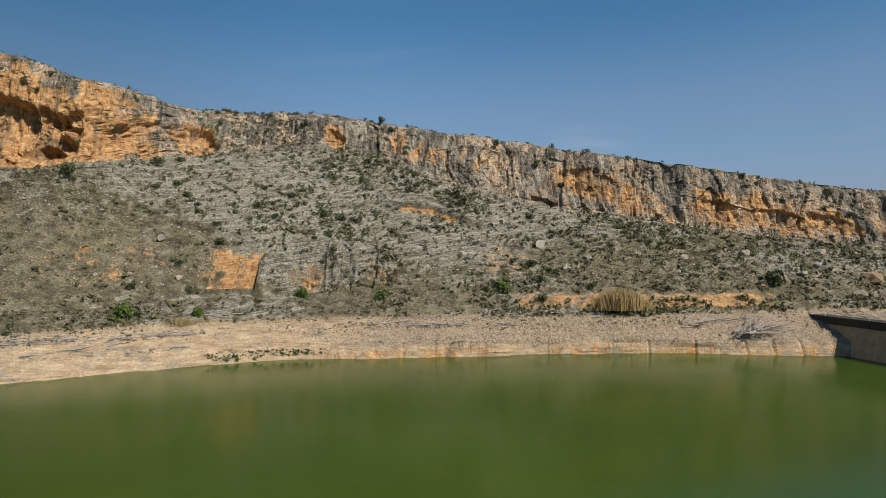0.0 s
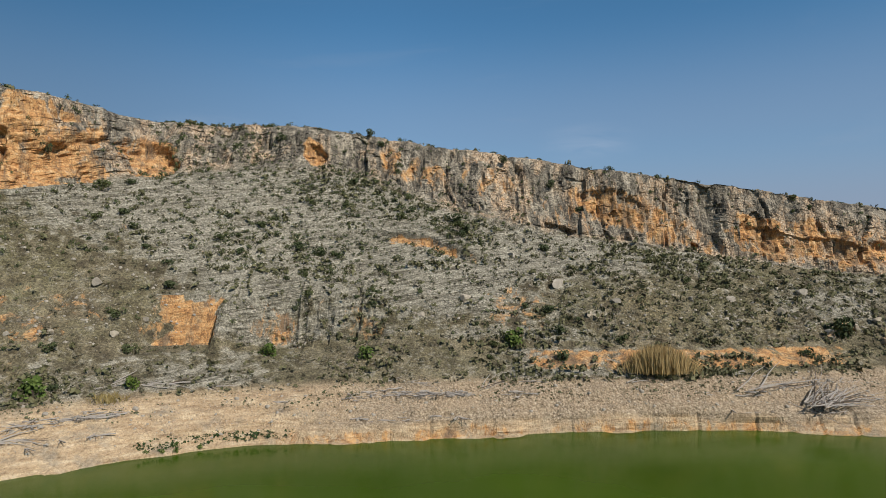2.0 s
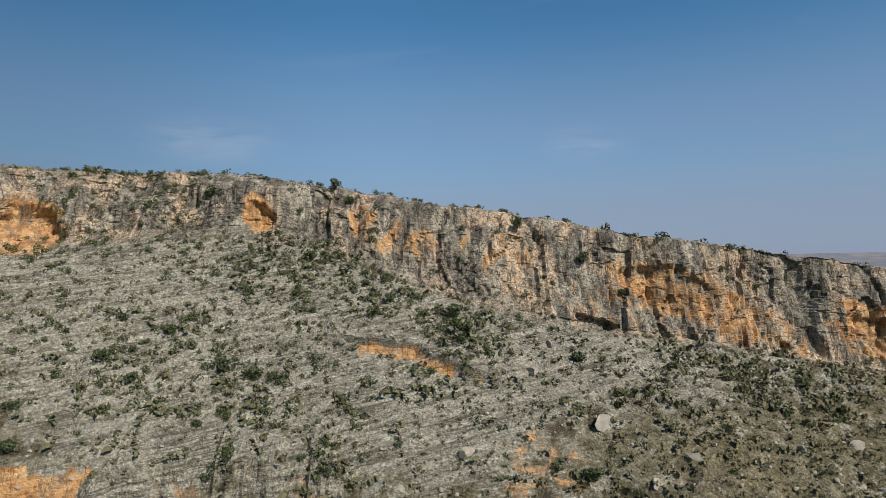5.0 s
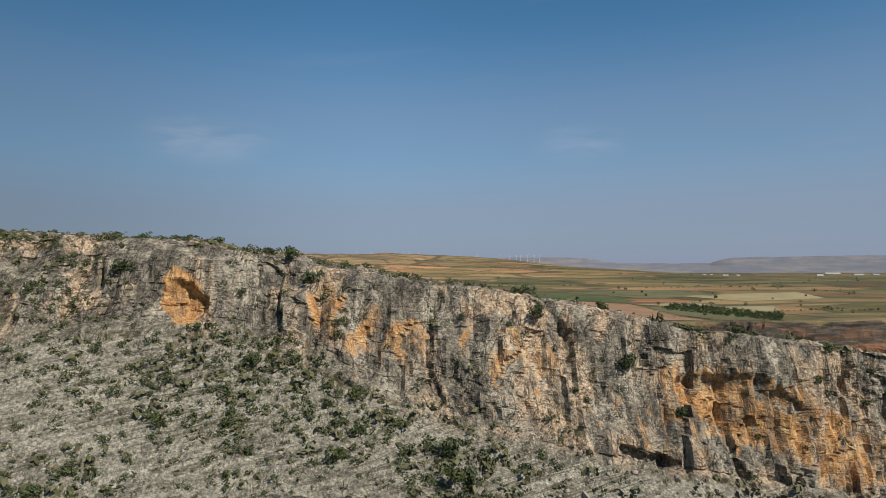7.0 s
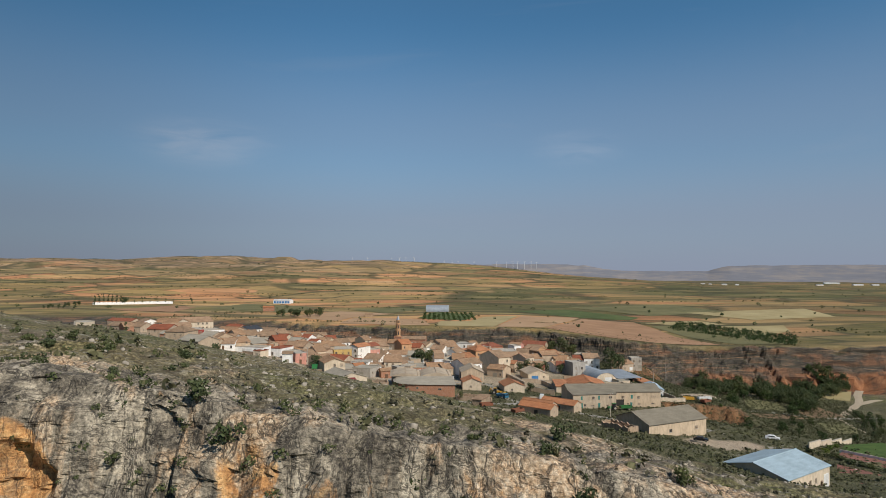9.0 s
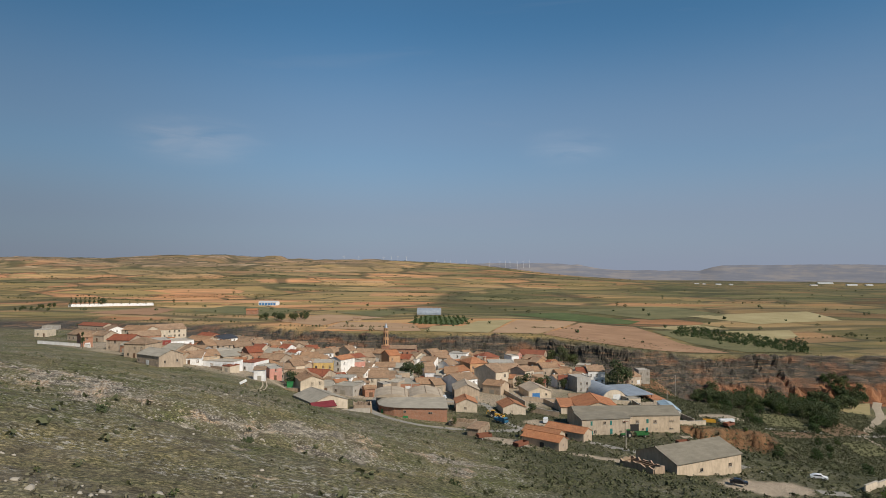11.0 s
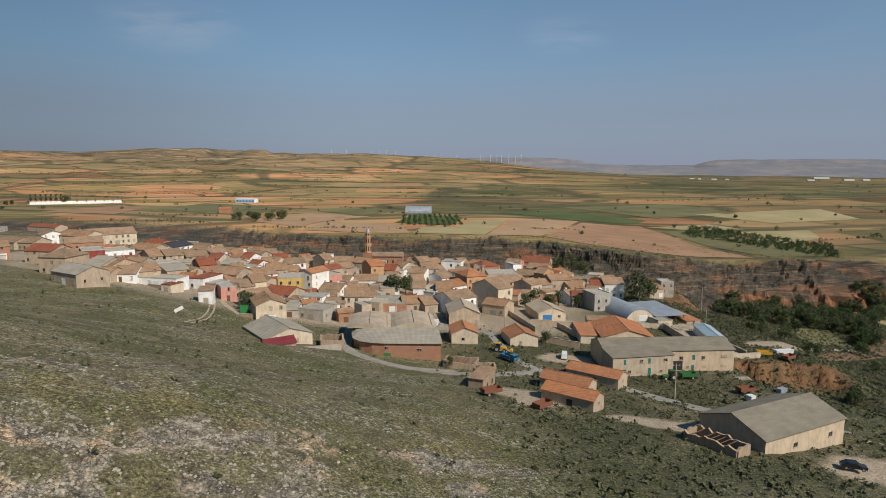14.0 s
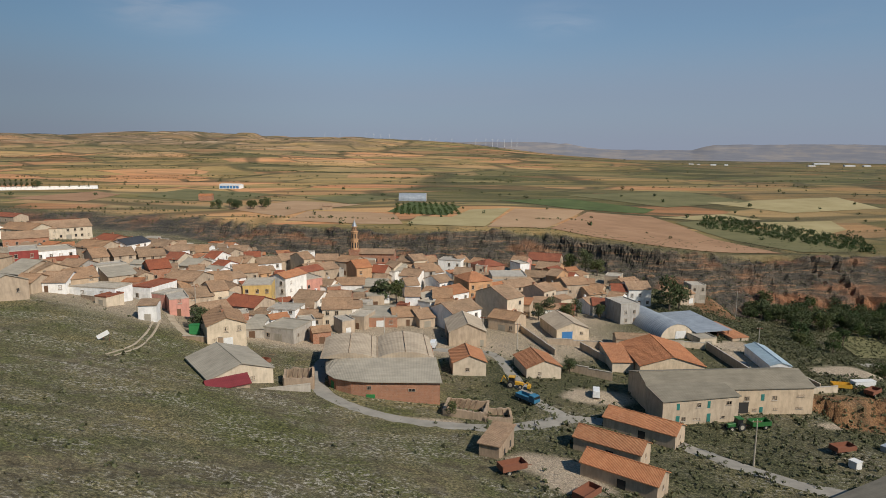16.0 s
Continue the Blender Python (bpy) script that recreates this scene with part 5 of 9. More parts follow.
house(-7.4, 500.1, 15.1, -24, 5.0, 7.5, 6, "flat", WHITE, OLD_TILE)
house(-24.4, 482.0, 15.4, -0, 10.5, 10, 4, "gable", WHITE, OLD_TILE)
house(-30.9, 479.2, 15.8, -16, 5.0, 8.75, 4, "gable", WHITE, OLD_TILE)
house(-27.0, 477.5, 15.7, 17, 5.0, 8.75, 4, "flat", BRICK, OLD_TILE)
house(-13.9, 481.3, 15.1, -9, 8.4, 10, 4, "gable", TAN, GREY_SHEET)
house(-23.3, 437.6, 15.8, 5, 8.9, 11.25, 5.5, "gable", CREAM, OLD_TILE)
house(-24.3, 453.3, 15.6, -1, 7.9, 10, 5, "gable", BRICK, OLD_TILE)
house(-15.0, 436.1, 15.6, -19, 5.0, 8.75, 4, "flat", TAN, OLD_TILE)
house(-11.3, 437.9, 15.5, 3, 10.9, 15, 3, "flat", BRICK, GREY_SHEET)
house(-1.7, 439.9, 15.1, 9, 9.1, 10, 3, "gable", TAN, OLD_TILE)
house(6.5, 438.4, 14.9, 25, 5.4, 10, 3, "gable", TAN, OLD_TILE)
house(-35.1, 453.1, 16.1, -19, 9.0, 10, 5, "gable", WHITE, OLD_TILE)
house(-33.0, 443.9, 16.1, 7, 6.0, 8.75, 4, "gable", TAN, OLD_TILE)
house(-3.4, 501.7, 15.0, -0, 5.0, 10, 6, "gable", WHITE, GREY_SHEET)
house(-0.6, 487.9, 14.9, -20, 7.6, 10, 7, "gable", WHITE, OLD_TILE)
house(6.0, 491.0, 14.8, 10, 7.5, 11.25, 8, "gable", GREY, OLD_TILE)
house(12.9, 493.2, 14.7, 40, 5.0, 10, 7, "gable", WHITE, OLD_TILE)
house(1.8, 458.7, 14.9, -1, 5.0, 10, 5.5, "gable", WHITE, OLD_TILE)
house(2.1, 478.8, 14.8, 15, 5.0, 10, 5, "gable", WHITE, OLD_TILE)
house(6.1, 454.5, 14.7, -38, 5.0, 7.5, 5, "flat", WHITE, OLD_TILE)
house(8.4, 460.2, 14.6, 31, 5.0, 8.75, 4, "gable", TAN, GREY_SHEET)
house(-2.6, 529.7, 15.1, -22, 9.1, 10, 5, "gable", TAN, OLD_TILE)
house(5.1, 525.5, 15.0, 30, 7.0, 10, 6, "gable", CREAM, OLD_TILE)
house(10.8, 527.9, 14.8, 31, 6.8, 10, 5, "gable", TAN, OLD_TILE)
house(15.9, 530.4, 14.5, -19, 10.6, 10, 6, "flat", WHITE, OLD_TILE)
house(11.2, 455.7, 14.5, -1, 6.5, 11.25, 6, "gable", WHITE, OLD_TILE)
house(11.1, 445.8, 14.7, -16, 6.6, 10, 5, "gable", WHITE, OLD_TILE)
house(25.9, 531.2, 14.0, 23, 5.0, 10, 5.5, "gable", TAN, OLD_TILE)
house(29.7, 532.0, 14.0, -40, 5.0, 10, 5, "gable", WHITE, OLD_TILE)
house(35.7, 518.2, 13.5, 27, 10.7, 11.25, 6, "hip", BRICK, RED_TILE)
house(31.9, 519.8, 13.8, -19, 5.1, 10, 6, "flat", CREAM, OLD_TILE)
house(11.9, 498.8, 14.6, 18, 5.0, 10, 6, "gable", WHITE, OLD_TILE)
house(20.9, 498.6, 14.2, -12, 6.8, 10, 6, "gable", CREAM, OLD_TILE)
house(14.5, 480.3, 14.5, 35, 6.4, 10, 6, "gable", WHITE, OLD_TILE)
house(21.1, 486.2, 14.2, -14, 5.4, 10, 6, "gable", TAN, OLD_TILE)
house(19.8, 480.2, 14.1, -35, 6.1, 8.75, 5, "gable", WHITE, RED_TILE)
house(24.5, 469.3, 14.0, 21, 9.5, 12.5, 9, "hip", APRICOT, ORANGE_TILE)
house(17.2, 461.2, 14.2, 40, 9.3, 10, 6, "gable", WHITE, ORANGE_TILE)
house(16.5, 435.3, 14.4, 34, 11.5, 11.25, 6, "gable", WHITE, OLD_TILE)
house(24.1, 461.7, 14.0, -40, 5.0, 8.75, 4, "gable", WHITE, ORANGE_TILE)
house(34.7, 445.0, 13.5, 37, 7.8, 15, 9, "gable", CREAM, OLD_TILE)
house(30.9, 454.7, 13.7, -40, 6.7, 10, 7, "gable", CREAM, OLD_TILE)
house(33.1, 475.6, 13.5, 19, 6.9, 10, 5, "gable", PINK, ORANGE_TILE)
house(31.7, 449.2, 13.6, -28, 5.8, 8.75, 5, "gable", CREAM, ORANGE_TILE)
house(28.3, 441.0, 13.8, -32, 9.1, 8.75, 4, "gable", TAN, OLD_TILE)
house(36.7, 498.3, 13.3, -0, 14.1, 12.5, 6, "flat", TAN, OLD_TILE)
house(41.1, 482.4, 13.0, 26, 13.6, 10, 5, "gable", TAN, OLD_TILE)
house(51.1, 506.9, 12.6, -19, 8.9, 10, 5, "gable", TAN, OLD_TILE)
house(50.9, 543.4, 12.7, -28, 7.6, 10, 5, "gable", PINK, OLD_TILE)
house(53.3, 529.3, 12.8, 22, 5.0, 8.75, 6, "flat", WHITE, OLD_TILE)
house(61.2, 555.3, 11.5, -21, 15.8, 13.75, 5, "gable", TAN, RED_TILE)
house(59.3, 524.8, 12.4, -28, 10.4, 11.25, 5.5, "gable", APRICOT, OLD_TILE)
house(57.9, 495.6, 12.5, -40, 5.0, 10, 8, "gable", APRICOT, OLD_TILE)
house(65.5, 510.4, 12.1, 40, 7.5, 10, 6, "gable", APRICOT, RED_TILE)
house(64.7, 501.3, 12.0, -34, 5.0, 10, 6, "gable", WHITE, RED_TILE)
house(71.6, 512.2, 11.7, 11, 7.2, 10, 4, "gable", WHITE, OLD_TILE)
house(52.6, 472.8, 12.7, 40, 7.1, 10, 6, "gable", CREAM, OLD_TILE)
house(58.5, 479.8, 12.5, 24, 5.6, 10, 5, "gable", GREY, OLD_TILE)
house(63.3, 482.5, 12.1, 14, 9.7, 10, 7, "gable", TAN, OLD_TILE)
house(71.6, 482.7, 11.9, -28, 5.1, 10, 5, "gable", TAN, OLD_TILE)
house(67.0, 462.7, 12.2, 24, 5.0, 8.75, 4, "gable", WHITE, OLD_TILE)
house(81.2, 482.8, 11.6, -11, 6.5, 10, 5, "gable", WHITE, RED_TILE)
house(87.1, 481.2, 11.1, -1, 8.8, 11.25, 6.5, "gable", WHITE, OLD_TILE)
house(75.0, 470.0, 12.0, -35, 5.0, 8.75, 5, "gable", WHITE, OLD_TILE)
house(71.2, 478.2, 11.8, 18, 7.1, 10, 4.5, "gable", TAN, OLD_TILE)
house(90.0, 521.4, 10.9, -27, 6.7, 8.75, 4, "flat", TAN, OLD_TILE)
house(74.3, 451.7, 11.9, 14, 7.2, 10, 7, "flat", GREY, OLD_TILE)
house(67.6, 461.7, 12.3, -12, 5.0, 8.75, 4, "gable", GREY, RED_TILE)
house(106.5, 493.3, 9.5, -12, 6.2, 8.75, 4, "gable", TAN, OLD_TILE)
house(112.4, 492.7, 8.6, 25, 8.4, 8.75, 4, "gable", TAN, OLD_TILE)
house(119.6, 498.8, 9.3, -0, 6.2, 7.5, 6, "flat", GREY, OLD_TILE)
house(93.7, 503.5, 10.5, 25, 9.4, 10, 4, "gable", TAN, OLD_TILE)
house(-234.2, 539.8, 28.7, 1, 7.2, 10, 4, "flat", CREAM, OLD_TILE)
house(-331.2, 709.5, 16.8, 1, 10.6, 10, 3.5, "flat", GREY, GREY_SHEET)
house(-203.8, 520.6, 28.8, -23, 16.4, 11.25, 3.5, "gable", TAN, OLD_TILE)
house(-191.1, 516.8, 28.6, -15, 11.7, 11.25, 3.5, "gable", TAN, OLD_TILE)
house(-168.1, 469.0, 30.9, 40, 5.0, 10, 5, "gable", BRICK, OLD_TILE)
house(-307.5, 722.7, 16.2, -23, 30.8, 11.25, 4, "gable", TAN, RED_TILE)
house(-192.6, 543.5, 27.4, 40, 10.9, 12.5, 5, "gablev", WHITE, OLD_TILE)
house(-152.6, 462.3, 30.3, -11, 12.2, 11.25, 5, "gable", TAN, RED_TILE)
house(-132.1, 436.6, 30.3, -11, 10.5, 12.5, 6, "hip", TAN, OLD_TILE)
house(-186.8, 554.0, 27.1, -30, 15.3, 10, 5, "gable", TAN, OLD_TILE)
house(-119.7, 421.9, 29.9, -34, 15.4, 11.25, 4, "gable", TAN, GREY_SHEET)

# ---- barns, sheds and farm buildings ----
def arched_shed():
    """The large shed with a rounded brick corner, a lean-to skirt and two low vaults."""
    ob = root("warehouse", pose(-8.9, 376.3, 17), "large red brick shed with rounded corner and dusty vaulted roofs", "warehouse")
    out = [(-6.0, 10.5), (-5.4, 6.5), (-3.4, 3.4), (0, 1.6), (3.5, 0.9), (19, 0), (18, 26), (-8.5, 29), (-7, 18)]
    bm = bmesh.new()
    solid(bm, out, -3, 3.8)
    part("wall", bm, BRICK, ob)
    bm = bmesh.new()
    rim, inner = [], []
    for i, (x, y) in enumerate(out[:6]):
        rim.append((x * 1.04 - 0.3, y - 0.5, 3.95))
    back_line = [(-4.5, 14.0, 5.4), (-3.0, 13.2, 5.4), (-1.0, 12.6, 5.4), (1.5, 12.2, 5.4), (4, 12.1, 5.4), (18.6, 12, 5.4)]
    for i in range(5):
        slab(bm, [rim[i], rim[i + 1], back_line[i + 1], back_line[i]], 0.14)
    slab(bm, [(-7.4, 17.5, 4.0), rim[0], back_line[0], (-5, 17.5, 5.4)], 0.14)
    part("skirt_roof", bm, GREY_SHEET, ob, "grey corrugated skirt roof")
    for a, b, top in ((-8.0, 5.0, 6.5), (5.0, 18.2, 6.7)):
        bm = bmesh.new()
        n = 10
        line = [(a + (b - a) * i / n, 5.2 + (top - 5.2) * math.sin(math.pi * i / n) ** 0.8) for i in range(n + 1)]
        f, r = [bm.verts.new((p, 12.2, q)) for p, q in line], [bm.verts.new((p - 0.9, 29, q)) for p, q in line]
        for i in range(n):
            bm.faces.new((f[i], f[i + 1], r[i + 1], r[i]))
        bm.faces.new(f[::-1])
        part("vault_roof", bm, TAN_SHEET, ob, "dusty tan vaulted roof")
        bm = bmesh.new()
        for e in (0.02, 0.5, 0.98):
            i = int(e * n)
            tube(bm, (line[i][0], 12.2, line[i][1] + 0.1), (line[i][0] - 0.9, 29, line[i][1] + 0.1), 0.1, 0.1, 5)
        part("roof_rib", bm, STONE, ob)
    for px, py, deg, w, h, z, kind in ((3.9, 0.9, -3, 0.9, 0.9, 2.0, "window"), (13, 0.35, -3, 1.6, 0.7, 1.7, "window"), (4.2, 0.85, -3, 1.9, 1.0, 0.0, "green"), (-4.4, 4.9, -57, 1.3, 2.0, 0.6, "green"), (-5.7, 8.5, -82, 1.0, 1.4, 0.2, "void")):
        at = pose(px, py - 0.06, z, 0, 0, deg) @ Matrix.Diagonal((w, 1, h, 1))
        if kind == "window":
            part_of("pane", PANE_MESH, Matrix(), part_of("window", FRAME_MESH, at, ob))
        else:
            part_of("doorway" if kind == "void" else "gate", VOID_MESH if kind == "void" else LEAVES[kind], at, ob)


arched_shed()
B = "barn"
house(-36.8, 371.4, 20.4, 33, 13.5, 17, 3.2, "gablev", CREAM, GREY_SHEET, 2.2, [("front", 9, 1.2, 1, 1, "window")], B, "old cream barn with grey fibre cement roof on the slope")
house(-35.7, 368.1, 20.4, 33, 8.2, 4.6, 2.2, "gable", STONE, MAROON, 1.2, [], "lean_to", "stone lean-to with maroon sheet roof")
house(14.6, 420.3, 14.6, 2, 10.6, 14, 4.4, "gablev", TAN, TAN_SHEET, 2.4, [("left", 5, 0, 5, 3.8, "void"), ("front", 5.2, 1.0, 1.2, 0.9, "window"), ("front", 9.4, 0, 1.0, 2.0, "grey")], B, "tan barn with open side bay and dusty sheet roof")
house(14.1, 395.5, 14.9, 2, 8.2, 9.5, 3.7, "gablev", CREAM, ORANGE_TILE, 1.7, [("front", 3.6, 1.4, 1.0, 0.9, "window")], "hut", "small plastered hut with patched orange tile roof")
house(32.3, 395.7, 13.9, 8, 9.0, 10.5, 3.0, "gablev", CREAM, ORANGE_TILE, 1.7, [("front", 3.4, 1.0, 0.9, 0.9, "window")], "hut", "plastered hut with clay tile roof by the lane")
house(47.9, 431.3, 13.2, 8, 10.4, 15, 3.2, "gablev", CREAM, TAN_SHEET, 1.9, [("front", 3.4, 0, 3.4, 2.4, "blue"), ("front", 8.0, 1.4, 1.0, 0.8, "window")], B, "cream barn with blue gate and dusty sheet roof")
farm_openings = [("front", 3.6, 3.3, 0.7, 1.5, "teal"), ("front", 8.5, 3.6, 1.1, 1.0, "window"), ("front", 10.9, 3.3, 0.7, 1.5, "teal"), ("front", 15.8, 3.6, 1.3, 0.9, "window"),
                 ("front", 3.6, 0.1, 0.9, 1.9, "teal"), ("front", 5.0, 0.7, 1.1, 1.0, "window"), ("front", 8.2, 0.7, 1.6, 0.5, "window"), ("front", 11.0, 0.1, 0.9, 1.9, "teal"), ("front", 14.5, 0.7, 1.0, 0.5, "window")]
house(57.1, 372.2, 12.2, 9, 18.2, 7, 5.4, "mono", BEIGE, DUN_SHEET, 0.9, farm_openings, "farm_wing", "beige rendered farm wing with teal shutters and fibre cement roof")
right_open = [("front", 22.3, 2.9, 1.2, 1.1, "window"), ("front", 26.0, 2.9, 0.8, 1.5, "teal"), ("front", 28.8, 2.9, 1.2, 1.1, "window"), ("front", 35.0, 3.6, 1.6, 0.5, "window"), ("front", 21.0, 0, 3.6, 2.6, "void"),
              ("front", 25.8, 0.1, 0.8, 1.3, "teal"), ("front", 24.3, 0.5, 0.9, 0.6, "window"), ("front", 29.2, 0.6, 0.9, 0.5, "window"), ("front", 34.8, 0.7, 1.6, 0.5, "window")]
house(56.6, 378.0, 12.0, 2, 38.0, 13, 5.7, "gable", BEIGE, DUN_SHEET, 2.0, right_open, "farm_building", "long beige farm building with fibre cement roof and shutters")
house(62.3, 400.0, 12.2, -4, 16.5, 20, 3.6, "gablev", CREAM, ORANGE_TILE, 2.4, [("front", 12, 1.2, 0.9, 0.8, "window")], B, "broad barn with red orange tile roof")
house(56.6, 404.6, 12.2, -4, 5.6, 14, 3.0, "mono", CREAM, ORANGE_TILE, 0.8, [], "lean_to", "tiled lean-to beside the broad barn")
for hx, hy, hz, hd, L, W_, hh, tl in ((43.4, 369.0, 13.2, -40, 14.6, 6.2, 2.7, ORANGE_TILE), (33.7, 355.6, 15.4, -38, 12.4, 5.6, 2.7, ORANGE_TILE), (31.6, 343.0, 17.0, -40, 12.6, 5.4, 2.7, ORANGE_TILE)):
    house(hx, hy, hz, hd, L, W_, hh, "gable", TAN, tl, 1.35, [("right", W_ * 0.5, 1.1, 0.7, 0.8, "window"), ("front", L * 0.55, 0, 1.4, 1.9, "void")], "storehouse", "low plastered storehouse with orange tile roof", 0.25)
house(15.5, 348.3, 17.6, -26, 3.6, 8.6, 3.0, "mono", STONE, OLD_TILE, 0.3, [("right", 3.0, 0, 0.9, 1.4, "void"), ("right", 6.4, 0.2, 0.8, 1.2, "void")], "stone_hut", "old stone hut with flat tile roof at the slope")
house(68.4, 316.0, 14.4, 25, 24.5, 15.0, 4.6, "gable", BEIGE, DUN_SHEET, 2.7, [("front", 9, 1.6, 1.3, 1.0, "window"), ("front", 20, 1.6, 1.3, 1.0, "window"), ("left", 6, 1.4, 1.3, 1.0, "window")], "shed", "big beige farm shed with dun fibre cement roof", 0.35)
house(81.6, 262.2, 14.5, 34.5, 20, 16, 5.0, "gable", CREAM, BLUE_SHEET, 2.0, [("front", 2.2 + 2.7 * i, 2.0, 1.0, 1.2, "window") for i in range(5)] + [("front", 18.2, 0, 2.4, 3.4, "white"), ("front", 15.8, 0, 0.9, 2.1, "door")], "hall", "sports hall with blue grey sheet roof beside a red court", 0.35)


def ruin(x, y, z, deg, w, d, h, mat, label):
    """Roofless walls with broken tops and a few rafters."""
    ob = root("ruin", pose(x, y, z, 0, 0, deg), label, "ruin")
    rng = random.Random(int(x * 7 + y))
    for i, (ax, ay, bx, by) in enumerate(((0, 0, w, 0), (w, 0, w, d), (w, d, 0, d), (0, d, 0, 0))):
        bm = bmesh.new()
        n = max(4, int(math.hypot(bx - ax, by - ay) / 0.8))
        nx, ny = (by - ay), -(bx - ax)
        l = math.hypot(nx, ny)
        nx, ny = nx / l * 0.25, ny / l * 0.25
        cols = []
        for j in range(n + 1):
            f = j / n
            top = h * (0.75 + 0.25 * rng.random())
            px, py = ax + (bx - ax) * f, ay + (by - ay) * f
            cols.append([bm.verts.new((px + s * nx, py + s * ny, q)) for s, q in ((1, -2), (1, top), (-1, top), (-1, -2))])
        for a, b in zip(cols, cols[1:]):
            for q in range(4):
                bm.faces.new((a[q], a[(q + 1) % 4], b[(q + 1) % 4], b[q]))
        bm.faces.new(cols[0]), bm.faces.new(cols[-1])
        bmesh.ops.recalc_face_normals(bm, faces=bm.faces)
        part("wall", bm, mat, ob)
    for i in range(int(w / 1.1)):
        if rng.random() < 0.7:
            bm = bmesh.new()
            tube(bm, (0.5 + 1.1 * i, 0, h * 0.85), (0.6 + 1.1 * i, d, h * 0.85), 0.09, 0.07, 5)
            part("rafter", bm, WOOD, ob)
    return ob


ruin(10.6, 370.2, 15.6, -14, 8.4, 6.0, 2.2, STONE, "roofless ruin with bare rafters by the lane")
ruin(18.8, 367.7, 15.2, -2, 5.4, 4.5, 1.7, STONE, "low roofless pen of plastered rubble")
ruin(-22.9, 377.1, 19.0, 8, 6.0, 6.5, 3.0, STONE, "collapsed tile-roofed hut with open top")
ruin(55.0, 320.6, 16.4, -56, 10.5, 4.2, 3.3, STONE, "crumbling rubble ruin beside the big shed")


def garden_wall(a, b, h=2.0, mat=CONCRETE, thick=0.3):
    """A free-standing wall between two places on the ground, stepping with it."""
    ax, ay = a
    bx, by = b
    L = math.hypot(bx - ax, by - ay)
    ob = root("garden_wall", pose(ax, ay, height(ax, ay), 0, 0, math.degrees(math.atan2(by - ay, bx - ax))), f"weathered {WALL_WORD.get(mat.name, 'masonry')} yard wall", "wall", "yard walls")
    n = max(1, int(L / 6))
    for i in range(n):
        f0, f1 = i / n, (i + 1) / n
        base = min(height(ax + (bx - ax) * f, ay + (by - ay) * f) for f in (f0, f1)) - height(ax, ay)
        bm = bmesh.new()
        box(bm, L * f0, -thick / 2, base - 1.2, L * f1 - 0.004, thick / 2, base + h)
        part("wall_bay", bm, mat, ob)
        bm = bmesh.new()
        box(bm, L * f0, -thick / 2 - 0.06, base + h, L * f1 - 0.004, thick / 2 + 0.06, base + h + 0.1)
        part("coping", bm, CONCRETE, ob)


for a, b, h, m in (((44.0, 403.9), (54.4, 397.7), 2.2, TAN), ((59.1, 424.8), (64.6, 406.0), 2.4, TAN), ((53.1, 423.6), (58.9, 406.0), 2.0, TAN), ((44.2, 427.2), (59.1, 424.8), 2.0, TAN), ((92.4, 426.7), (93.2, 392.8), 2.4, TAN),
                   ((104.8, 404.2), (106.1, 394.0), 2.0, TAN), ((94.5, 391.2), (110.4, 393.7), 1.8, CREAM), ((-28.7, 372.5), (-17.2, 375.9), 1.8, GREY), ((37.3, 443.8), (44.0, 415.8), 1.8, TAN), ((80.2, 429.4), (92.0, 426.8), 2.0, CREAM),
                   ((-54.3, 406.6), (-43.7, 405.0), 2.2, STONE), ((78.1, 399.9), (78.4, 392.3), 2.2, TAN), ((-196.7, 480.9), (-163.6, 468.6), 1.6, WHITE), ((-92.0, 432.4), (-83.7, 428.3), 1.8, STONE)):
    garden_wall(a, b, h, m)
house(99.7, 405.5, 10.6, -8, 5.6, 18, 3.0, "gablev", WHITE, BLUE_SHEET, 0.9, [("front", 2.8, 0, 2.4, 2.2, "void")], "shed", "white yard shed with pale sheet roof", 0.2)
house(92.5, 431.5, 10.0, 12, 6.0, 7, 3.0, "flat", CREAM, GREY_SHEET, 0, [("front", 3, 0, 2.6, 2.3, "grey")], "garage", "flat-roofed plastered garage by the yard", 0.2)
house(64.5, 425.7, 12.4, -8, 10, 6, 2.6, "gable", TAN, OLD_TILE, 1.0, [], "shed", "old tiled shed behind the broad barn", 0.2)


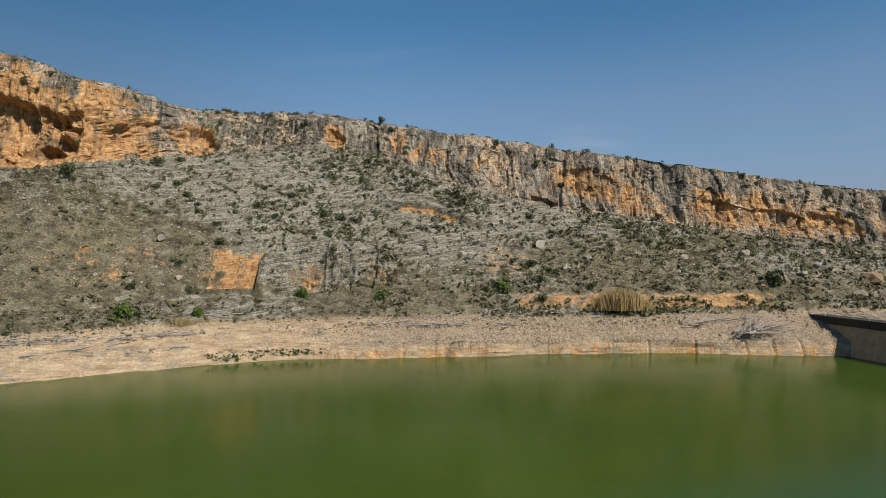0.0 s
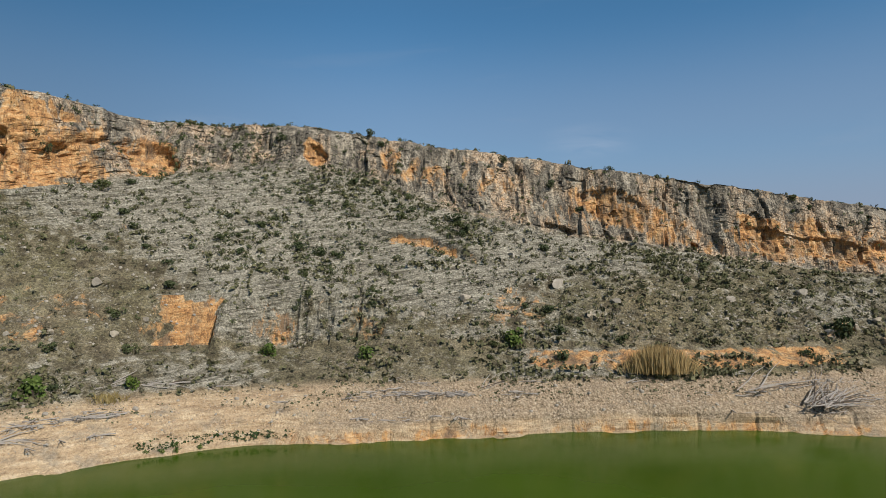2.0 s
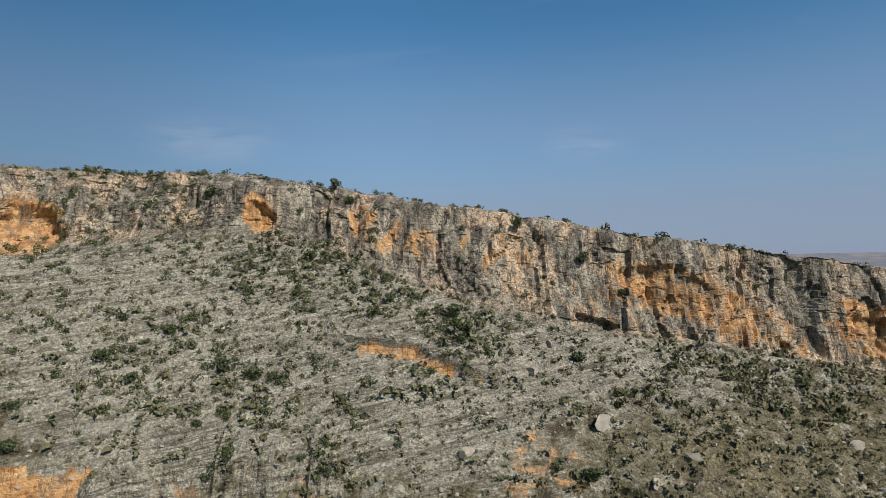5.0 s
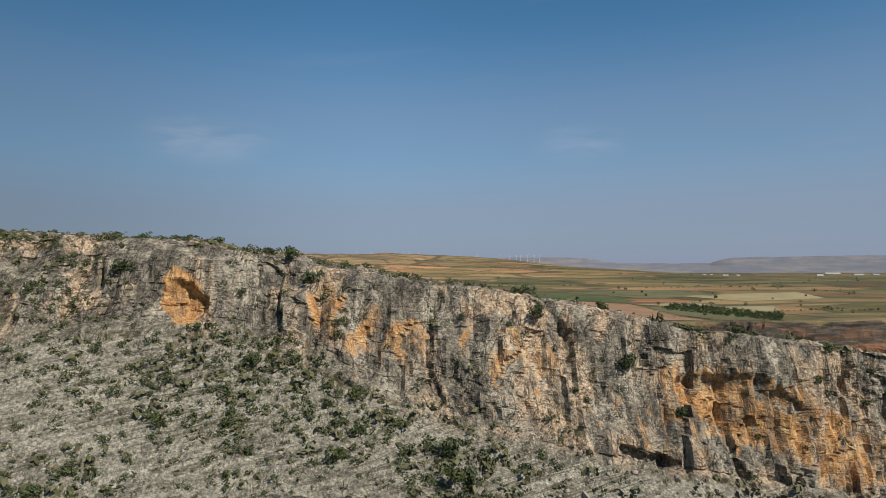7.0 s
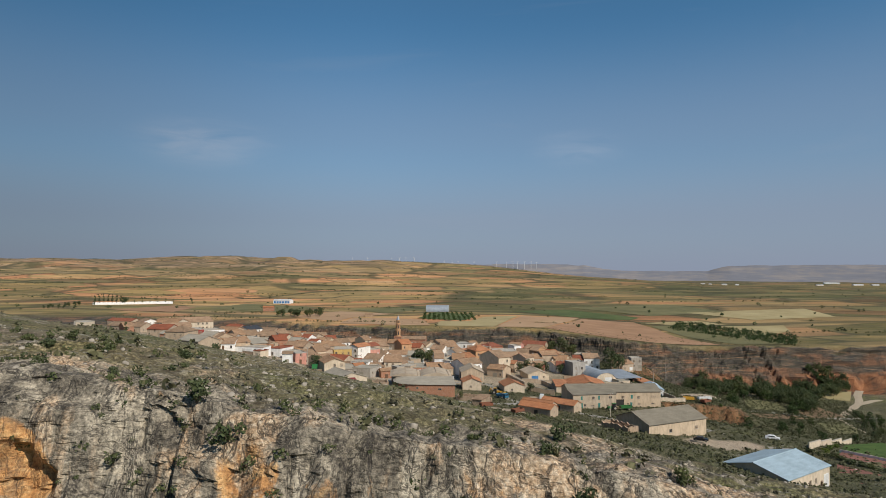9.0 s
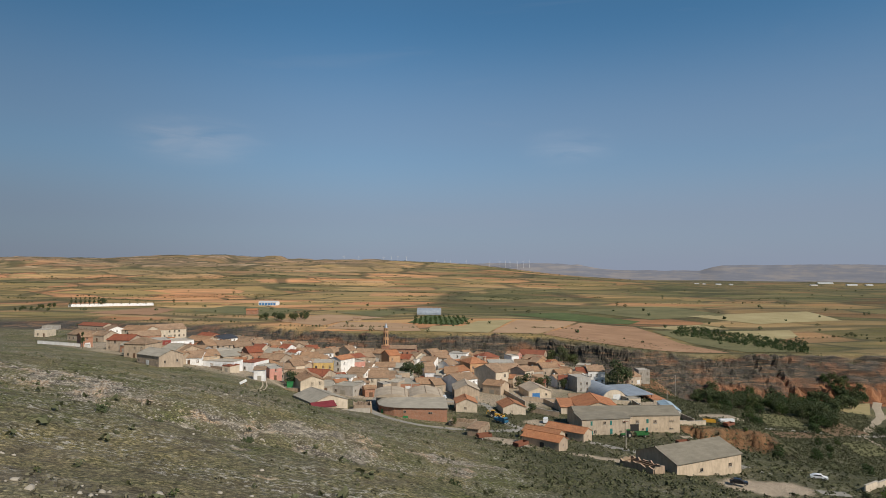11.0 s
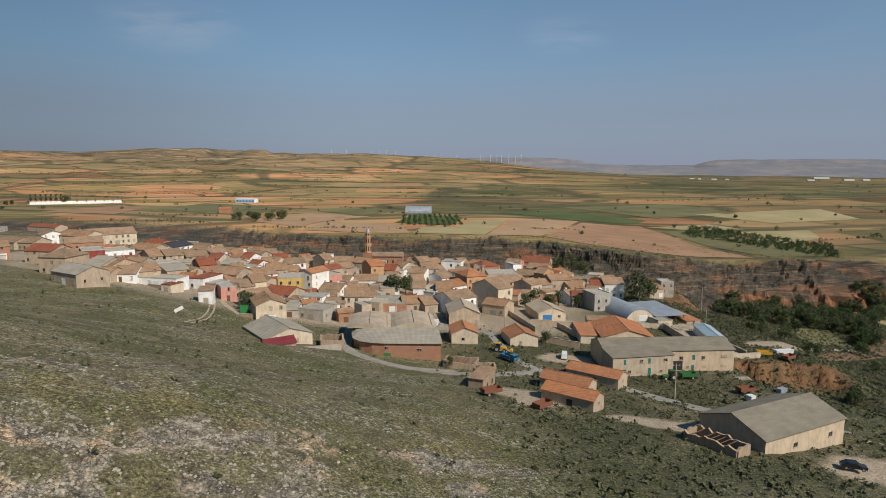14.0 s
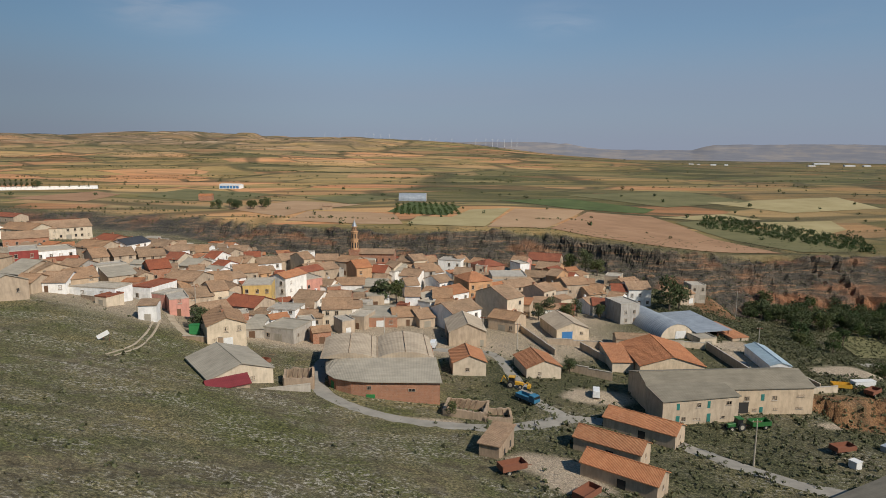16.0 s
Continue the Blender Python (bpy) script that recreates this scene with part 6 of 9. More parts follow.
def barrel_shed():
    ob = root("barrel_shed", pose(81.7, 436.0, 10.6, 0, 0, 10), "galvanised steel barrel-vaulted shed with plastered front", "shed")
    R, D, n = 6.2, 25.0, 26
    bm = bmesh.new()
    prev = None
    for j in range(52):
        y = D * j / 51
        r = R + (0.10 if j % 2 else 0.0)
        ring = [bm.verts.new((R - r * math.cos(math.pi * i / n), y, 0.93 * r * math.sin(math.pi * i / n) - 0.1)) for i in range(n + 1)]
        if prev:
            for i in range(n):
                bm.faces.new((prev[i], prev[i + 1], ring[i + 1], ring[i]))
        prev = ring
    part("roof", bm, STEEL_SHEET, ob, "ribbed galvanised barrel roof")
    bm = bmesh.new()
    for y in (0.15, D - 0.3):
        arc = [(R - (R - 0.1) * math.cos(math.pi * i / n), 0.92 * (R - 0.1) * math.sin(math.pi * i / n)) for i in range(n + 1)]
        a = [bm.verts.new((p, y, q)) for p, q in arc] + [bm.verts.new((2 * R - 0.1, y, -2)), bm.verts.new((0.1, y, -2))]
        b = [bm.verts.new((v.co.x, y + 0.2, v.co.z)) for v in a]
        bm.faces.new(a), bm.faces.new(b[::-1])
        for i in range(len(a)):
            bm.faces.new((a[i], b[i], b[(i + 1) % len(a)], a[(i + 1) % len(a)]))
    bmesh.ops.recalc_face_normals(bm, faces=bm.faces)
    part("end_wall", bm, CREAM, ob)
    part_of("gate", LEAVES["white"], pose(7.4, 0.12, 0) @ Matrix.Diagonal((3.6, 1, 3.4, 1)), ob, "pale steel gate")
    part_of("door", LEAVES["white"], pose(5.9, 0.06, 0) @ Matrix.Diagonal((0.9, 1, 2.0, 1)), ob)


barrel_shed()


def open_canopy():
    ob = root("canopy", pose(94.7, 437.8, 9.6, 0, 0, 14), "open-fronted machine canopy with white low wall", "canopy")
    bm = bmesh.new()
    slab(bm, [(-1, -0.5, 3.9), (12.5, -0.5, 3.9), (12.5, 20, 5.2), (-1, 20, 5.2)], 0.2)
    part("roof", bm, STEEL_SHEET, ob)
    bm = bmesh.new()
    box(bm, 0, 0, -2, 7, 0.25, 1.6)
    part("front_wall", bm, WHITE, ob)
    bm = bmesh.new()
    box(bm, -0.5, 18.5, -2, 12, 18.9, 4.6), box(bm, 11.8, 4, -2, 12.1, 18.4, 4.2)
    part("rear_wall", bm, TAN, ob)
    for px in (0.2, 4.1, 8.0, 12.0):
        bm = bmesh.new()
        box(bm, px - 0.12, 0.3, -2, px + 0.12, 0.55, 3.75)
        part("post", bm, RUST, ob)


open_canopy()
house(105.6, 436.8, 8.4, 12, 6, 16, 3.2, "mono", TAN, ORANGE_TILE, 0.8, [("front", 3, 0, 3, 2.4, "grey")], "shed", "lean-to tiled shed beside the canopy", 0.2)

# ---- plants ----
def leaf_cloud(rng, blobs, count, size, flat=0.0):
    """Many small leaf faces spread through round lumps (x, y, z, radius, squash); gives vertices and quads."""
    verts, faces = [], []
    weights = [b[3] ** 2 for b in blobs]
    for _ in range(count):
        bx, by, bz, r, sq = rng.choices(blobs, weights)[0]
        d = Vector((rng.gauss(0, 1), rng.gauss(0, 1), rng.gauss(0, 1))).normalized()
        c = Vector((bx, by, bz)) + Vector((d.x, d.y, d.z * sq)) * r * (0.72 + 0.33 * rng.random() ** 0.6)
        n = (d + Vector((rng.gauss(0, 0.6), rng.gauss(0, 0.6), rng.gauss(0, 0.6) + flat))).normalized()
        u = n.orthogonal().normalized()
        u.rotate(Matrix.Rotation(rng.uniform(0, 6.28), 3, n))
        v = n.cross(u)
        s = size * rng.uniform(0.6, 1.35)
        i = len(verts)
        verts += [c - u * s, c + v * s * 0.6 - u * 0.1 * s, c + u * s, c - v * s * 0.6]
        faces.append((i, i + 1, i + 2, i + 3))
    return verts, faces


def leaf_mesh(name, blobs, count, size, mat, seed):
    v, f = leaf_cloud(random.Random(seed), blobs, count, size)
    me = bpy.data.meshes.new(name)
    me.from_pydata(v, [], f)
    me.materials.append(mat)
    return me


def lumps(rng, n, spread, r, z0, z1, squash=0.85):
    return [(rng.gauss(0, spread), rng.gauss(0, spread), rng.uniform(z0, z1), r * rng.uniform(0.6, 1.15), squash) for _ in range(n)]


def bush_kind(mat, seed, tall=1.0):
    """A unit bush about two metres wide: short stems and a leafy body."""
    rng = random.Random(seed)
    ob = root("bush", Matrix(), "dark green evergreen bush among stones", "bush")
    bm = bmesh.new()
    for _ in range(5):
        tube(bm, (0, 0, -0.3), (rng.uniform(-0.5, 0.5), rng.uniform(-0.5, 0.5), 0.5 * tall), 0.05, 0.03, 5)
    part("stem", bm, BARK, ob)
    leaves = new("foliage", leaf_mesh("foliage", lumps(rng, 8, 0.36, 0.56, 0.12, 1.0 * tall), 330, 0.15, mat, seed))
    leaves.parent = ob
    return ob


def tree_kind(mat, seed, h, r, limbs=9, bare=0):
    """A tapered trunk with limbs and a broken crown."""
    rng = random.Random(seed)
    ob = root("tree", Matrix(), "broad-crowned green tree by the village", "tree")
    bm = bmesh.new()
    tube(bm, (0, 0, -0.6), (0.1, 0, h * 0.35), 0.30, 0.2, 8)
    tube(bm, (0.1, 0, h * 0.35), (0.0, 0.1, h * 0.75), 0.2, 0.06, 7)
    part("trunk", bm, BARK, ob)
    blobs = []
    for i in range(limbs):
        a, e = 2.4 * i + rng.uniform(-0.4, 0.4), rng.uniform(0.35, 0.95)
        tip = Vector((math.cos(a) * r * rng.uniform(0.35, 0.8) * (1.15 - e * 0.6), math.sin(a) * r * rng.uniform(0.35, 0.8) * (1.15 - e * 0.6), h * e))
        bm = bmesh.new()
        tube(bm, (0.05, 0, h * (0.2 + 0.35 * e)), tip, 0.10, 0.03, 5)
        part("limb", bm, BARK, ob)
        blobs.append((*tip, r * rng.uniform(0.36, 0.55), 0.85))
    for i in range(bare):
        a, e = rng.uniform(0, 6.28), rng.uniform(0.3, 0.95)
        blobs.append((math.cos(a) * r * 0.6, math.sin(a) * r * 0.6, h * e, r * rng.uniform(0.36, 0.5), 0.85))
    crown = new("crown", leaf_mesh("crown", blobs, 620 if bare else 1100, (0.33 if bare else 0.26) * max(r, 2.6) / 3, mat, seed))
    crown.parent = ob
    return ob


def planted(kinds, x, y, z, size, seed, label, group, stretch=1.0):
    rng = random.Random(seed)
    ob = copy_thing(rng.choice(kinds), Matrix.LocRotScale((x, y, z), Euler((0, 0, rng.uniform(0, 6.28))), (size * rng.uniform(0.9, 1.1), size * rng.uniform(0.9, 1.1), size * stretch)))
    return tagged(ob, label, group=group)


# where on the sheet: cells picked by area and cover
cell_area = np.linalg.norm(np.cross(np.stack([XX[:-1, 1:] - XX[:-1, :-1], YY[:-1, 1:] - YY[:-1, :-1], ZZ[:-1, 1:] - ZZ[:-1, :-1]], -1),
                                    np.stack([XX[1:, :-1] - XX[:-1, :-1], YY[1:, :-1] - YY[:-1, :-1], ZZ[1:, :-1] - ZZ[:-1, :-1]], -1)), axis=-1)
cx, cy_, cz_, cst = XX[:-1, :-1], YY[:-1, :-1], ZZ[:-1, :-1], ST[:-1, :-1]
patchy = vnoise(cx / 14, cy_ / 14, cz_ / 14, 301) + 0.6 * vnoise(cx / 5, cy_ / 5, cz_ / 5, 303)
seen = (np.abs(cx) < 150 + 0.3 * np.maximum(cy_ - 150, 0))


def scatter(weight, count, seed):
    """Random cells of the sheet, by weight and area; gives places."""
    w = (weight * cell_area * seen).ravel()
    c = np.cumsum(w)
    r = np.random.RandomState(seed)
    i = np.searchsorted(c, r.rand(count) * c[-1])
    f, g = r.rand(count), r.rand(count)
    a, b = np.unravel_index(i, cell_area.shape)
    q = np.stack([XX, YY, ZZ], -1)
    return q[a, b] * ((1 - f) * (1 - g))[:, None] + q[a, b + 1] * (f * (1 - g))[:, None] + q[a + 1, b] * ((1 - f) * g)[:, None] + q[a + 1, b + 1] * (f * g)[:, None]


def strewn(name, protos, places, sizes, mat, label, category, seed, sink=0.1):
    """Thousands of small clumps joined into one object."""
    r = np.random.RandomState(seed)
    vs, fs, base = [], [], 0
    which = r.randint(0, len(protos), len(places))
    for k, (pv, pf) in enumerate(protos):
        at = places[which == k]
        s = sizes[which == k]
        n = len(at)
        if not n:
            continue
        ang = r.rand(n) * 6.283
        ca, sa = np.cos(ang), np.sin(ang)
        px = (pv[None, :, 0] * ca[:, None] - pv[None, :, 1] * sa[:, None]) * s[:, None]
        py = (pv[None, :, 0] * sa[:, None] + pv[None, :, 1] * ca[:, None]) * s[:, None]
        pz = pv[None, :, 2] * (s * (0.8 + 0.4 * r.rand(n)))[:, None]
        v = np.stack([px + at[:, 0:1], py + at[:, 1:2], pz + at[:, 2:3] - sink * s[:, None]], -1).reshape(-1, 3)
        f = (pf[None] + (np.arange(n) * len(pv))[:, None, None]).reshape(-1, pf.shape[1]) + base
        base += len(v)
        vs.append(v), fs.append(f)
    ob = mesh_object(name, np.vstack(vs), np.vstack(fs), mat)
    return tagged(ob, label, category, kind="stuff")


def proto(blobs, count, size, seed):
    v, f = leaf_cloud(random.Random(seed), blobs, count, size, 0.3)
    return np.array([tuple(c) for c in v]), np.array(f)


clumps = [proto(lumps(random.Random(70 + i), 3, 0.3, 0.5, 0.2, 0.55, 0.8), 13, 0.30, 40 + i) for i in range(7)]
tufts = [proto(lumps(random.Random(90 + i), 3, 0.4, 0.5, 0.05, 0.3, 0.5), 7, 0.34, 60 + i) for i in range(5)]


def stone_proto(seed):
    r = random.Random(seed)
    v = [(math.cos(a) * r.uniform(0.35, 0.6), math.sin(a) * r.uniform(0.35, 0.6), z + r.uniform(-0.1, 0.1)) for z, o in ((-0.1, 0), (0.25, 0.6)) for a in (o + 1.257 * i for i in range(5))] + [(r.uniform(-0.15, 0.15), r.uniform(-0.15, 0.15), r.uniform(0.4, 0.55))]
    f = []
    for i in range(5):
        j = (i + 1) % 5
        f += [(i, j, 5 + i), (j, 5 + j, 5 + i), (5 + i, 5 + j, 10)]
    return np.array(v), np.array(f)


stones = [stone_proto(i) for i in range(6)]
RS = np.random.RandomState(8)
front_w = np.where((cst > 1.1) & (cst < 7.9), 1.0, 0)
green_ok = np.clip(1 - 1.4 * ochrem[:-1, :-1], 0, 1) * (1 - cliff[:-1, :-1] * 0.93)
band = np.where((cst > 1.15) & (cst < 1.75), 1.0, 0) * (0.25 + 1.6 * smooth(-44, -52, cx) + 0.5 * smooth(10, 60, cx)) * smooth(-0.5, 0.5, patchy)
w1 = front_w * green_ok * (0.25 + smooth(-0.1, 0.6, patchy)) * (0.6 + 0.3 * smooth(10, 45, cx) * (cst < 5)) * (1 - 0.5 * (cst > 5.9)) * (1 - 0.75 * smooth(6.2, 6.9, cst)) + band
at = scatter(w1 * (0.36 + 0.5 * smooth(0, 25, cx)) * (1 - 0.8 * smooth(6.05, 6.5, cst)) * (1 - 0.5 * smooth(-38, -50, cx)) * (1 - 0.55 * smooth(8, 20, cx) * smooth(3.6, 4.5, cst)), 5600, 11)
strewn("scrub", clumps, at, 0.45 + 1.05 * RS.rand(len(at)) ** 2.2, LEAF_OLIVE, "low olive-green scrub over the rocky hillside", "scrub", 12)
shrubs_ = [proto(lumps(random.Random(170 + i), 5, 0.3, 0.45, 0.2, 0.75, 0.85), 46, 0.17, 140 + i) for i in range(6)]
at = scatter(np.where((cst > 2.2) & (cst < 7.9), 1.0, 0) * green_ok * (0.5 + 0.6 * smooth(-0.1, 0.6, patchy)) * (0.3 + 1.2 * smooth(3.0, 5.0, cst)) * (1 - 0.8 * smooth(5, 25, cx)) * (1 - 0.25 * smooth(5.9, 6.1, cst)) * (1 - 0.93 * smooth(6.0, 6.4, cst)) * (1 - 0.7 * smooth(8, 20, cx) * smooth(3.6, 4.5, cst)) * (1 - 0.55 * smooth(-35, -50, cx)) * (1 - 0.45 * smooth(4.0, 3.0, cst)) + (0.10 + 0.75 * smooth(-66, -60, cx) * (1 - smooth(-42, -34, cx))) * cliff[:-1, :-1], 2300, 27)
strewn("hill_shrubs", shrubs_, at, 0.35 + 0.75 * RS.rand(len(at)) ** 1.8, LEAF_DARK, "small dark evergreen shrubs over the rocky hillside", "shrubs", 28)
at = scatter(front_w * green_ok * (0.5 + smooth(-0.4, 0.3, -patchy)) * (1 - 0.5 * smooth(6.2, 6.8, cst)) + band, 6500, 13)
strewn("dry_scrub", clumps, at, 0.25 + 0.5 * RS.rand(len(at)) ** 2, LEAF_GREY, "grey dry thyme tufts among the stones", "scrub", 14)
back_w = np.where((cst > 7.6) & (cy_ < 430 + 110 * (cx > 95)), 1.0, 0) * (1 - dirt[:-1, :-1]) * (1 - np.clip(red[:-1, :-1], 0, 1)) * (1 - smooth(360, 440, cy_) * 0.7 * (cx < 95)) * (1 + 1.5 * (cx > 95) * smooth(330, 380, cy_)) * (cx < 320)
dense = smooth(12, 34, cx - 0.1 * (300 - cy_)) * (cy_ > 225)
at = scatter(back_w * (0.10 + 2.6 * dense + 0.35 * smooth(0.1, 0.6, patchy)), 30000, 15)
low_clumps = [proto(lumps(random.Random(270 + i), 3, 0.28, 0.42, 0.2, 0.6, 0.85), 9, 0.36, 240 + i) for i in range(7)]
strewn("rosemary_scrub", low_clumps, at, 0.45 + 0.65 * RS.rand(len(at)) ** 1.5, LEAF_OLIVE, "low grey-green scrub on the back slope", "scrub", 16)
at = scatter(back_w * (0.6 + smooth(-0.3, 0.5, -patchy)), 9000, 17)
strewn("dry_grass", tufts, at, 0.3 + 0.5 * RS.rand(len(at)) ** 1.5, LEAF_GREY, "dry grass tufts on the back slope", "grass", 18)
at = scatter((scarp[:-1, :-1] + np.where((cy_ > 540) & (cy_ < 660), 0.5, 0)) * (1 - red[:-1, :-1]) * (np.abs(cx) < 330), 9500, 19)
strewn("ravine_scrub", clumps, at, 0.35 + 0.8 * RS.rand(len(at)) ** 2.5, LEAF_OLIVE, "dark scrub on the ravine's slopes", "scrub", 20)
w2 = np.where((cst > 2.2) & (cst < 7.9), 1.0, 0) * (1 - cliff[:-1, :-1]) * (0.4 + smooth(-0.2, 0.5, -patchy)) + np.where((cst > 0.25) & (cst < 1.2), 1.2, 0)
at = scatter(w2, 9000, 21)
strewn("loose_stones", stones, at, 0.14 + 0.6 * RS.rand(len(at)) ** 4, PALE_STONE, "loose pale limestone blocks on the hillside", "stones", 22, 0.05)
at = scatter(np.where((cst > 7.2) & (cy_ < 330), 1.0, 0) * np.clip(rockm[:-1, :-1] * 1.6 - 0.3, 0, 1) * (0.4 + 1.6 * outcrop[:-1, :-1]), 6000, 23)
strewn("outcrop_stones", stones, at, 0.12 + 0.42 * RS.rand(len(at)) ** 3.2, PALE_STONE, "weathered limestone outcrop stones on the ridge back", "stones", 24, 0.12)

at = scatter(np.where((cst > 0.3) & (cst < 1.15), 0.35 + smooth(-20, -5, cx) * smooth(1.6, 2.4, cz_), 0) * (np.abs(cx) < 85), 7500, 25)
strewn("bank_rubble", stones, at, 0.1 + 0.35 * RS.rand(len(at)) ** 3, CLAY_STONE, "pale gravel and rubble on the drawn-down bank", "stones", 26, 0.05)
def twig_proto(seed):
    r = random.Random(seed)
    v, f = [], []
    for _ in range(3):
        a, l, y0, b = r.uniform(-0.5, 0.5), r.uniform(0.6, 1.1), r.uniform(-0.25, 0.25), 0.03
        c, s = math.cos(a), math.sin(a)
        i = len(v)
        for e, w in ((-l, b), (l, b * 0.6)):
            v += [(c * e - s * w, y0 + s * e + c * w, 0.05), (c * e, y0 + s * e, 0.05 + 1.6 * w + 0.1 * r.random()), (c * e + s * w, y0 + s * e - c * w, 0.05)]
        f += [(i, i + 1, i + 4, i + 3), (i + 1, i + 2, i + 5, i + 4), (i + 2, i, i + 3, i + 5)]
    return np.array(v), np.array(f)


lines_ = np.where((cst > -0.1) & (cst < 1.2), smooth(0.5, 0.1, np.abs(cz_ - 4.9 - 0.4 * vnoise(cx / 9, cx * 0, cx * 0, 311))) + 0.3 * smooth(0.35, 0.1, np.abs(cz_ - 2.6)), 0) * smooth(-0.3, 0.3, vnoise(cx / 6, cx * 0, cx * 0, 313)) * (np.abs(cx) < 85)
at = scatter(lines_, 450, 35)
strewn("driftwood_litter", [twig_proto(i) for i in range(5)], at, 0.5 + 1.2 * RS.rand(len(at)) ** 2, DEADWOOD, "bleached sticks along the old waterlines", "driftwood", 36, 0.0)
at = scatter(np.where((cst > 0.5) & (cst < 1.25), smooth(3.2, 5.2, cz_), 0) * (np.abs(cx) < 85) * smooth(-0.2, 0.5, patchy), 900, 37)
strewn("bank_weeds", tufts, at, 0.25 + 0.4 * RS.rand(len(at)) ** 2, LEAF_OLIVE, "sparse green weeds on the drawn-down bank", "weeds", 38)
at = scatter(np.where((cst > 0.0) & (cst < 0.35), 1.0, 0) * smooth(-42, -38, cx) * (1 - smooth(-24, -20, cx)) * smooth(0.35, 0.7, cz_) * (1 - smooth(1.2, 1.8, cz_)), 220, 39)
strewn("shore_weeds", tufts, at, 0.25 + 0.45 * RS.rand(len(at)) ** 2, LEAF_GREEN, "green weeds along the water's edge", "weeds", 40)
def boulder_mesh(seed, mat, rough=0.22):
    """A weathered block with broken faces."""
    rng = random.Random(seed)
    bm = bmesh.new()
    bmesh.ops.create_icosphere(bm, subdivisions=2, radius=0.5)
    cuts = [(Vector((rng.gauss(0, 1), rng.gauss(0, 1), rng.gauss(0, 0.7))).normalized(), rng.uniform(0.14, 0.32)) for _ in range(9)]
    for v in bm.verts:
        for n, d in cuts:
            over = v.co.dot(n) - d
            if over > 0:
                v.co -= n * over
        v.co += v.co.normalized() * rng.uniform(-1, 1) * rough * 0.12
        v.co.z *= 0.8
    me = bpy.data.meshes.new("boulder")
    bm.to_mesh(me)
    bm.free()
    me.materials.append(mat)
    return me


WARM_STONE = plaster("warm_limestone", (0.36, 0.255, 0.155), 0.7)
BOULDERS = [boulder_mesh(i, PALE_STONE) for i in range(4)]
WARM_BOULDERS = [boulder_mesh(20 + i, WARM_STONE, 0.5) for i in range(3)]
for i, q in enumerate(scatter(np.where((cst > 2.1) & (cst < 4.7), 1.0, 0) * (0.25 + smooth(5, 30, cx)) * (np.abs(cx) < 105) * smooth(-0.1, 0.5, -patchy), 42, 43)):
    ob = tagged(new("boulder", BOULDERS[i % 4]), "pale fallen limestone boulder on the hillside", "boulder", "hillside boulders")
    w_ = 1.0 + 2.0 * RS.rand() ** 2.5
    ob.matrix_basis = Matrix.LocRotScale((q[0], q[1], q[2] + 0.12 * w_), Euler((0, 0, RS.rand() * 6.28)), (w_ * 1.25, w_, w_))
for i, (bx, by, bz, w_, d_, h_) in enumerate(((73.5, 139.5, 13.2, 6.5, 4.5, 5.2), (80.0, 140.5, 13.0, 6.0, 5.0, 6.4), (77.6, 136.5, 11.6, 4.0, 3.0, 3.0), (93.0, 141.5, 13.0, 9.0, 6.0, 7.0), (100.5, 142.5, 12.6, 8.0, 6.0, 6.0), (69.0, 137.4, 12.4, 3.0, 2.4, 2.2))):
    ob = tagged(new("rock_outcrop", WARM_BOULDERS[i % 3]), "tan broken rock outcrop above the dam", "rock", "outcrops by the dam")
    ob.matrix_basis = Matrix.LocRotScale((bx, by, bz), Euler((0, 0, 0.7 * i)), (w_, d_, h_))
def surface(x, y):
    """Height of the finished sheet near a place on the reservoir side."""
    j = int(np.argmin(np.abs(near - x)))
    col = slice(9, front_rows)
    i = int(np.argmin(np.abs(YY[col, j] - y)))
    return float(ZZ[col, j][i])


JUNIPERS = [bush_kind(LEAF_DARK, 3), bush_kind(LEAF_DARK, 4, 1.25), bush_kind(LEAF_DARK, 5, 0.9)]
GREENS = [bush_kind(LEAF_BRIGHT, 6), bush_kind(LEAF_BRIGHT, 7, 1.2)]
# single bushes that stand out: x, y, z of the middle, size
for i, (bx, by, bz, s) in enumerate(((-67.9, 148.6, 40.2, 1.6), (-63.9, 152.5, 41.9, 1.1), (-77.8, 129.8, 35.8, 1.8), (-57.8, 141.2, 32.0, 1.2), (-48.0, 134.1, 21.3, 1.2), (-59.2, 118.6, 12.7, 1.1), (-53.4, 127.0, 17.1, 1.3), (-49.9, 123.9, 11.3, 1.1), (-26.8, 136.8, 17.0, 1.0), (-24.4, 137.4, 19.2, 1.2), (-42.7, 144.8, 30.3, 1.3), (-28.0, 147.4, 28.2, 1.2), (-24.1, 147.0, 27.1, 1.2), (2.5, 158.1, 34.3, 1.4), (18.9, 138.0, 16.3, 1.4), (19.7, 129.4, 9.4, 1.3), (70.5, 136.7, 11.8, 2.6), (61.8, 132.6, 9.4, 1.3), (20.5, 154.7, 28.1, 1.2), (-37.1, 168.5, 54.4, 1.3), (-14.2, 169.2, 53.0, 1.2))):
    planted(JUNIPERS, bx, by, bz - 0.2, s, i, "dark green juniper bush on the stony slope", "junipers")
for i, (bx, by, bz) in enumerate(((-25, 157.9, 37.8), (-18.2, 166.5, 42.2), (-8.9, 155.2, 35.7), (2.8, 154, 33.6), (23.8, 164.5, 43.2), (13.4, 166.4, 48.9), (-23.7, 171, 55.1), (-17.3, 171, 56.2), (15.4, 162.7, 35.3))):
    planted(JUNIPERS, bx, by, bz - 0.7, 1.1, 40 + i, "dark green juniper bush on the cliff", "junipers")
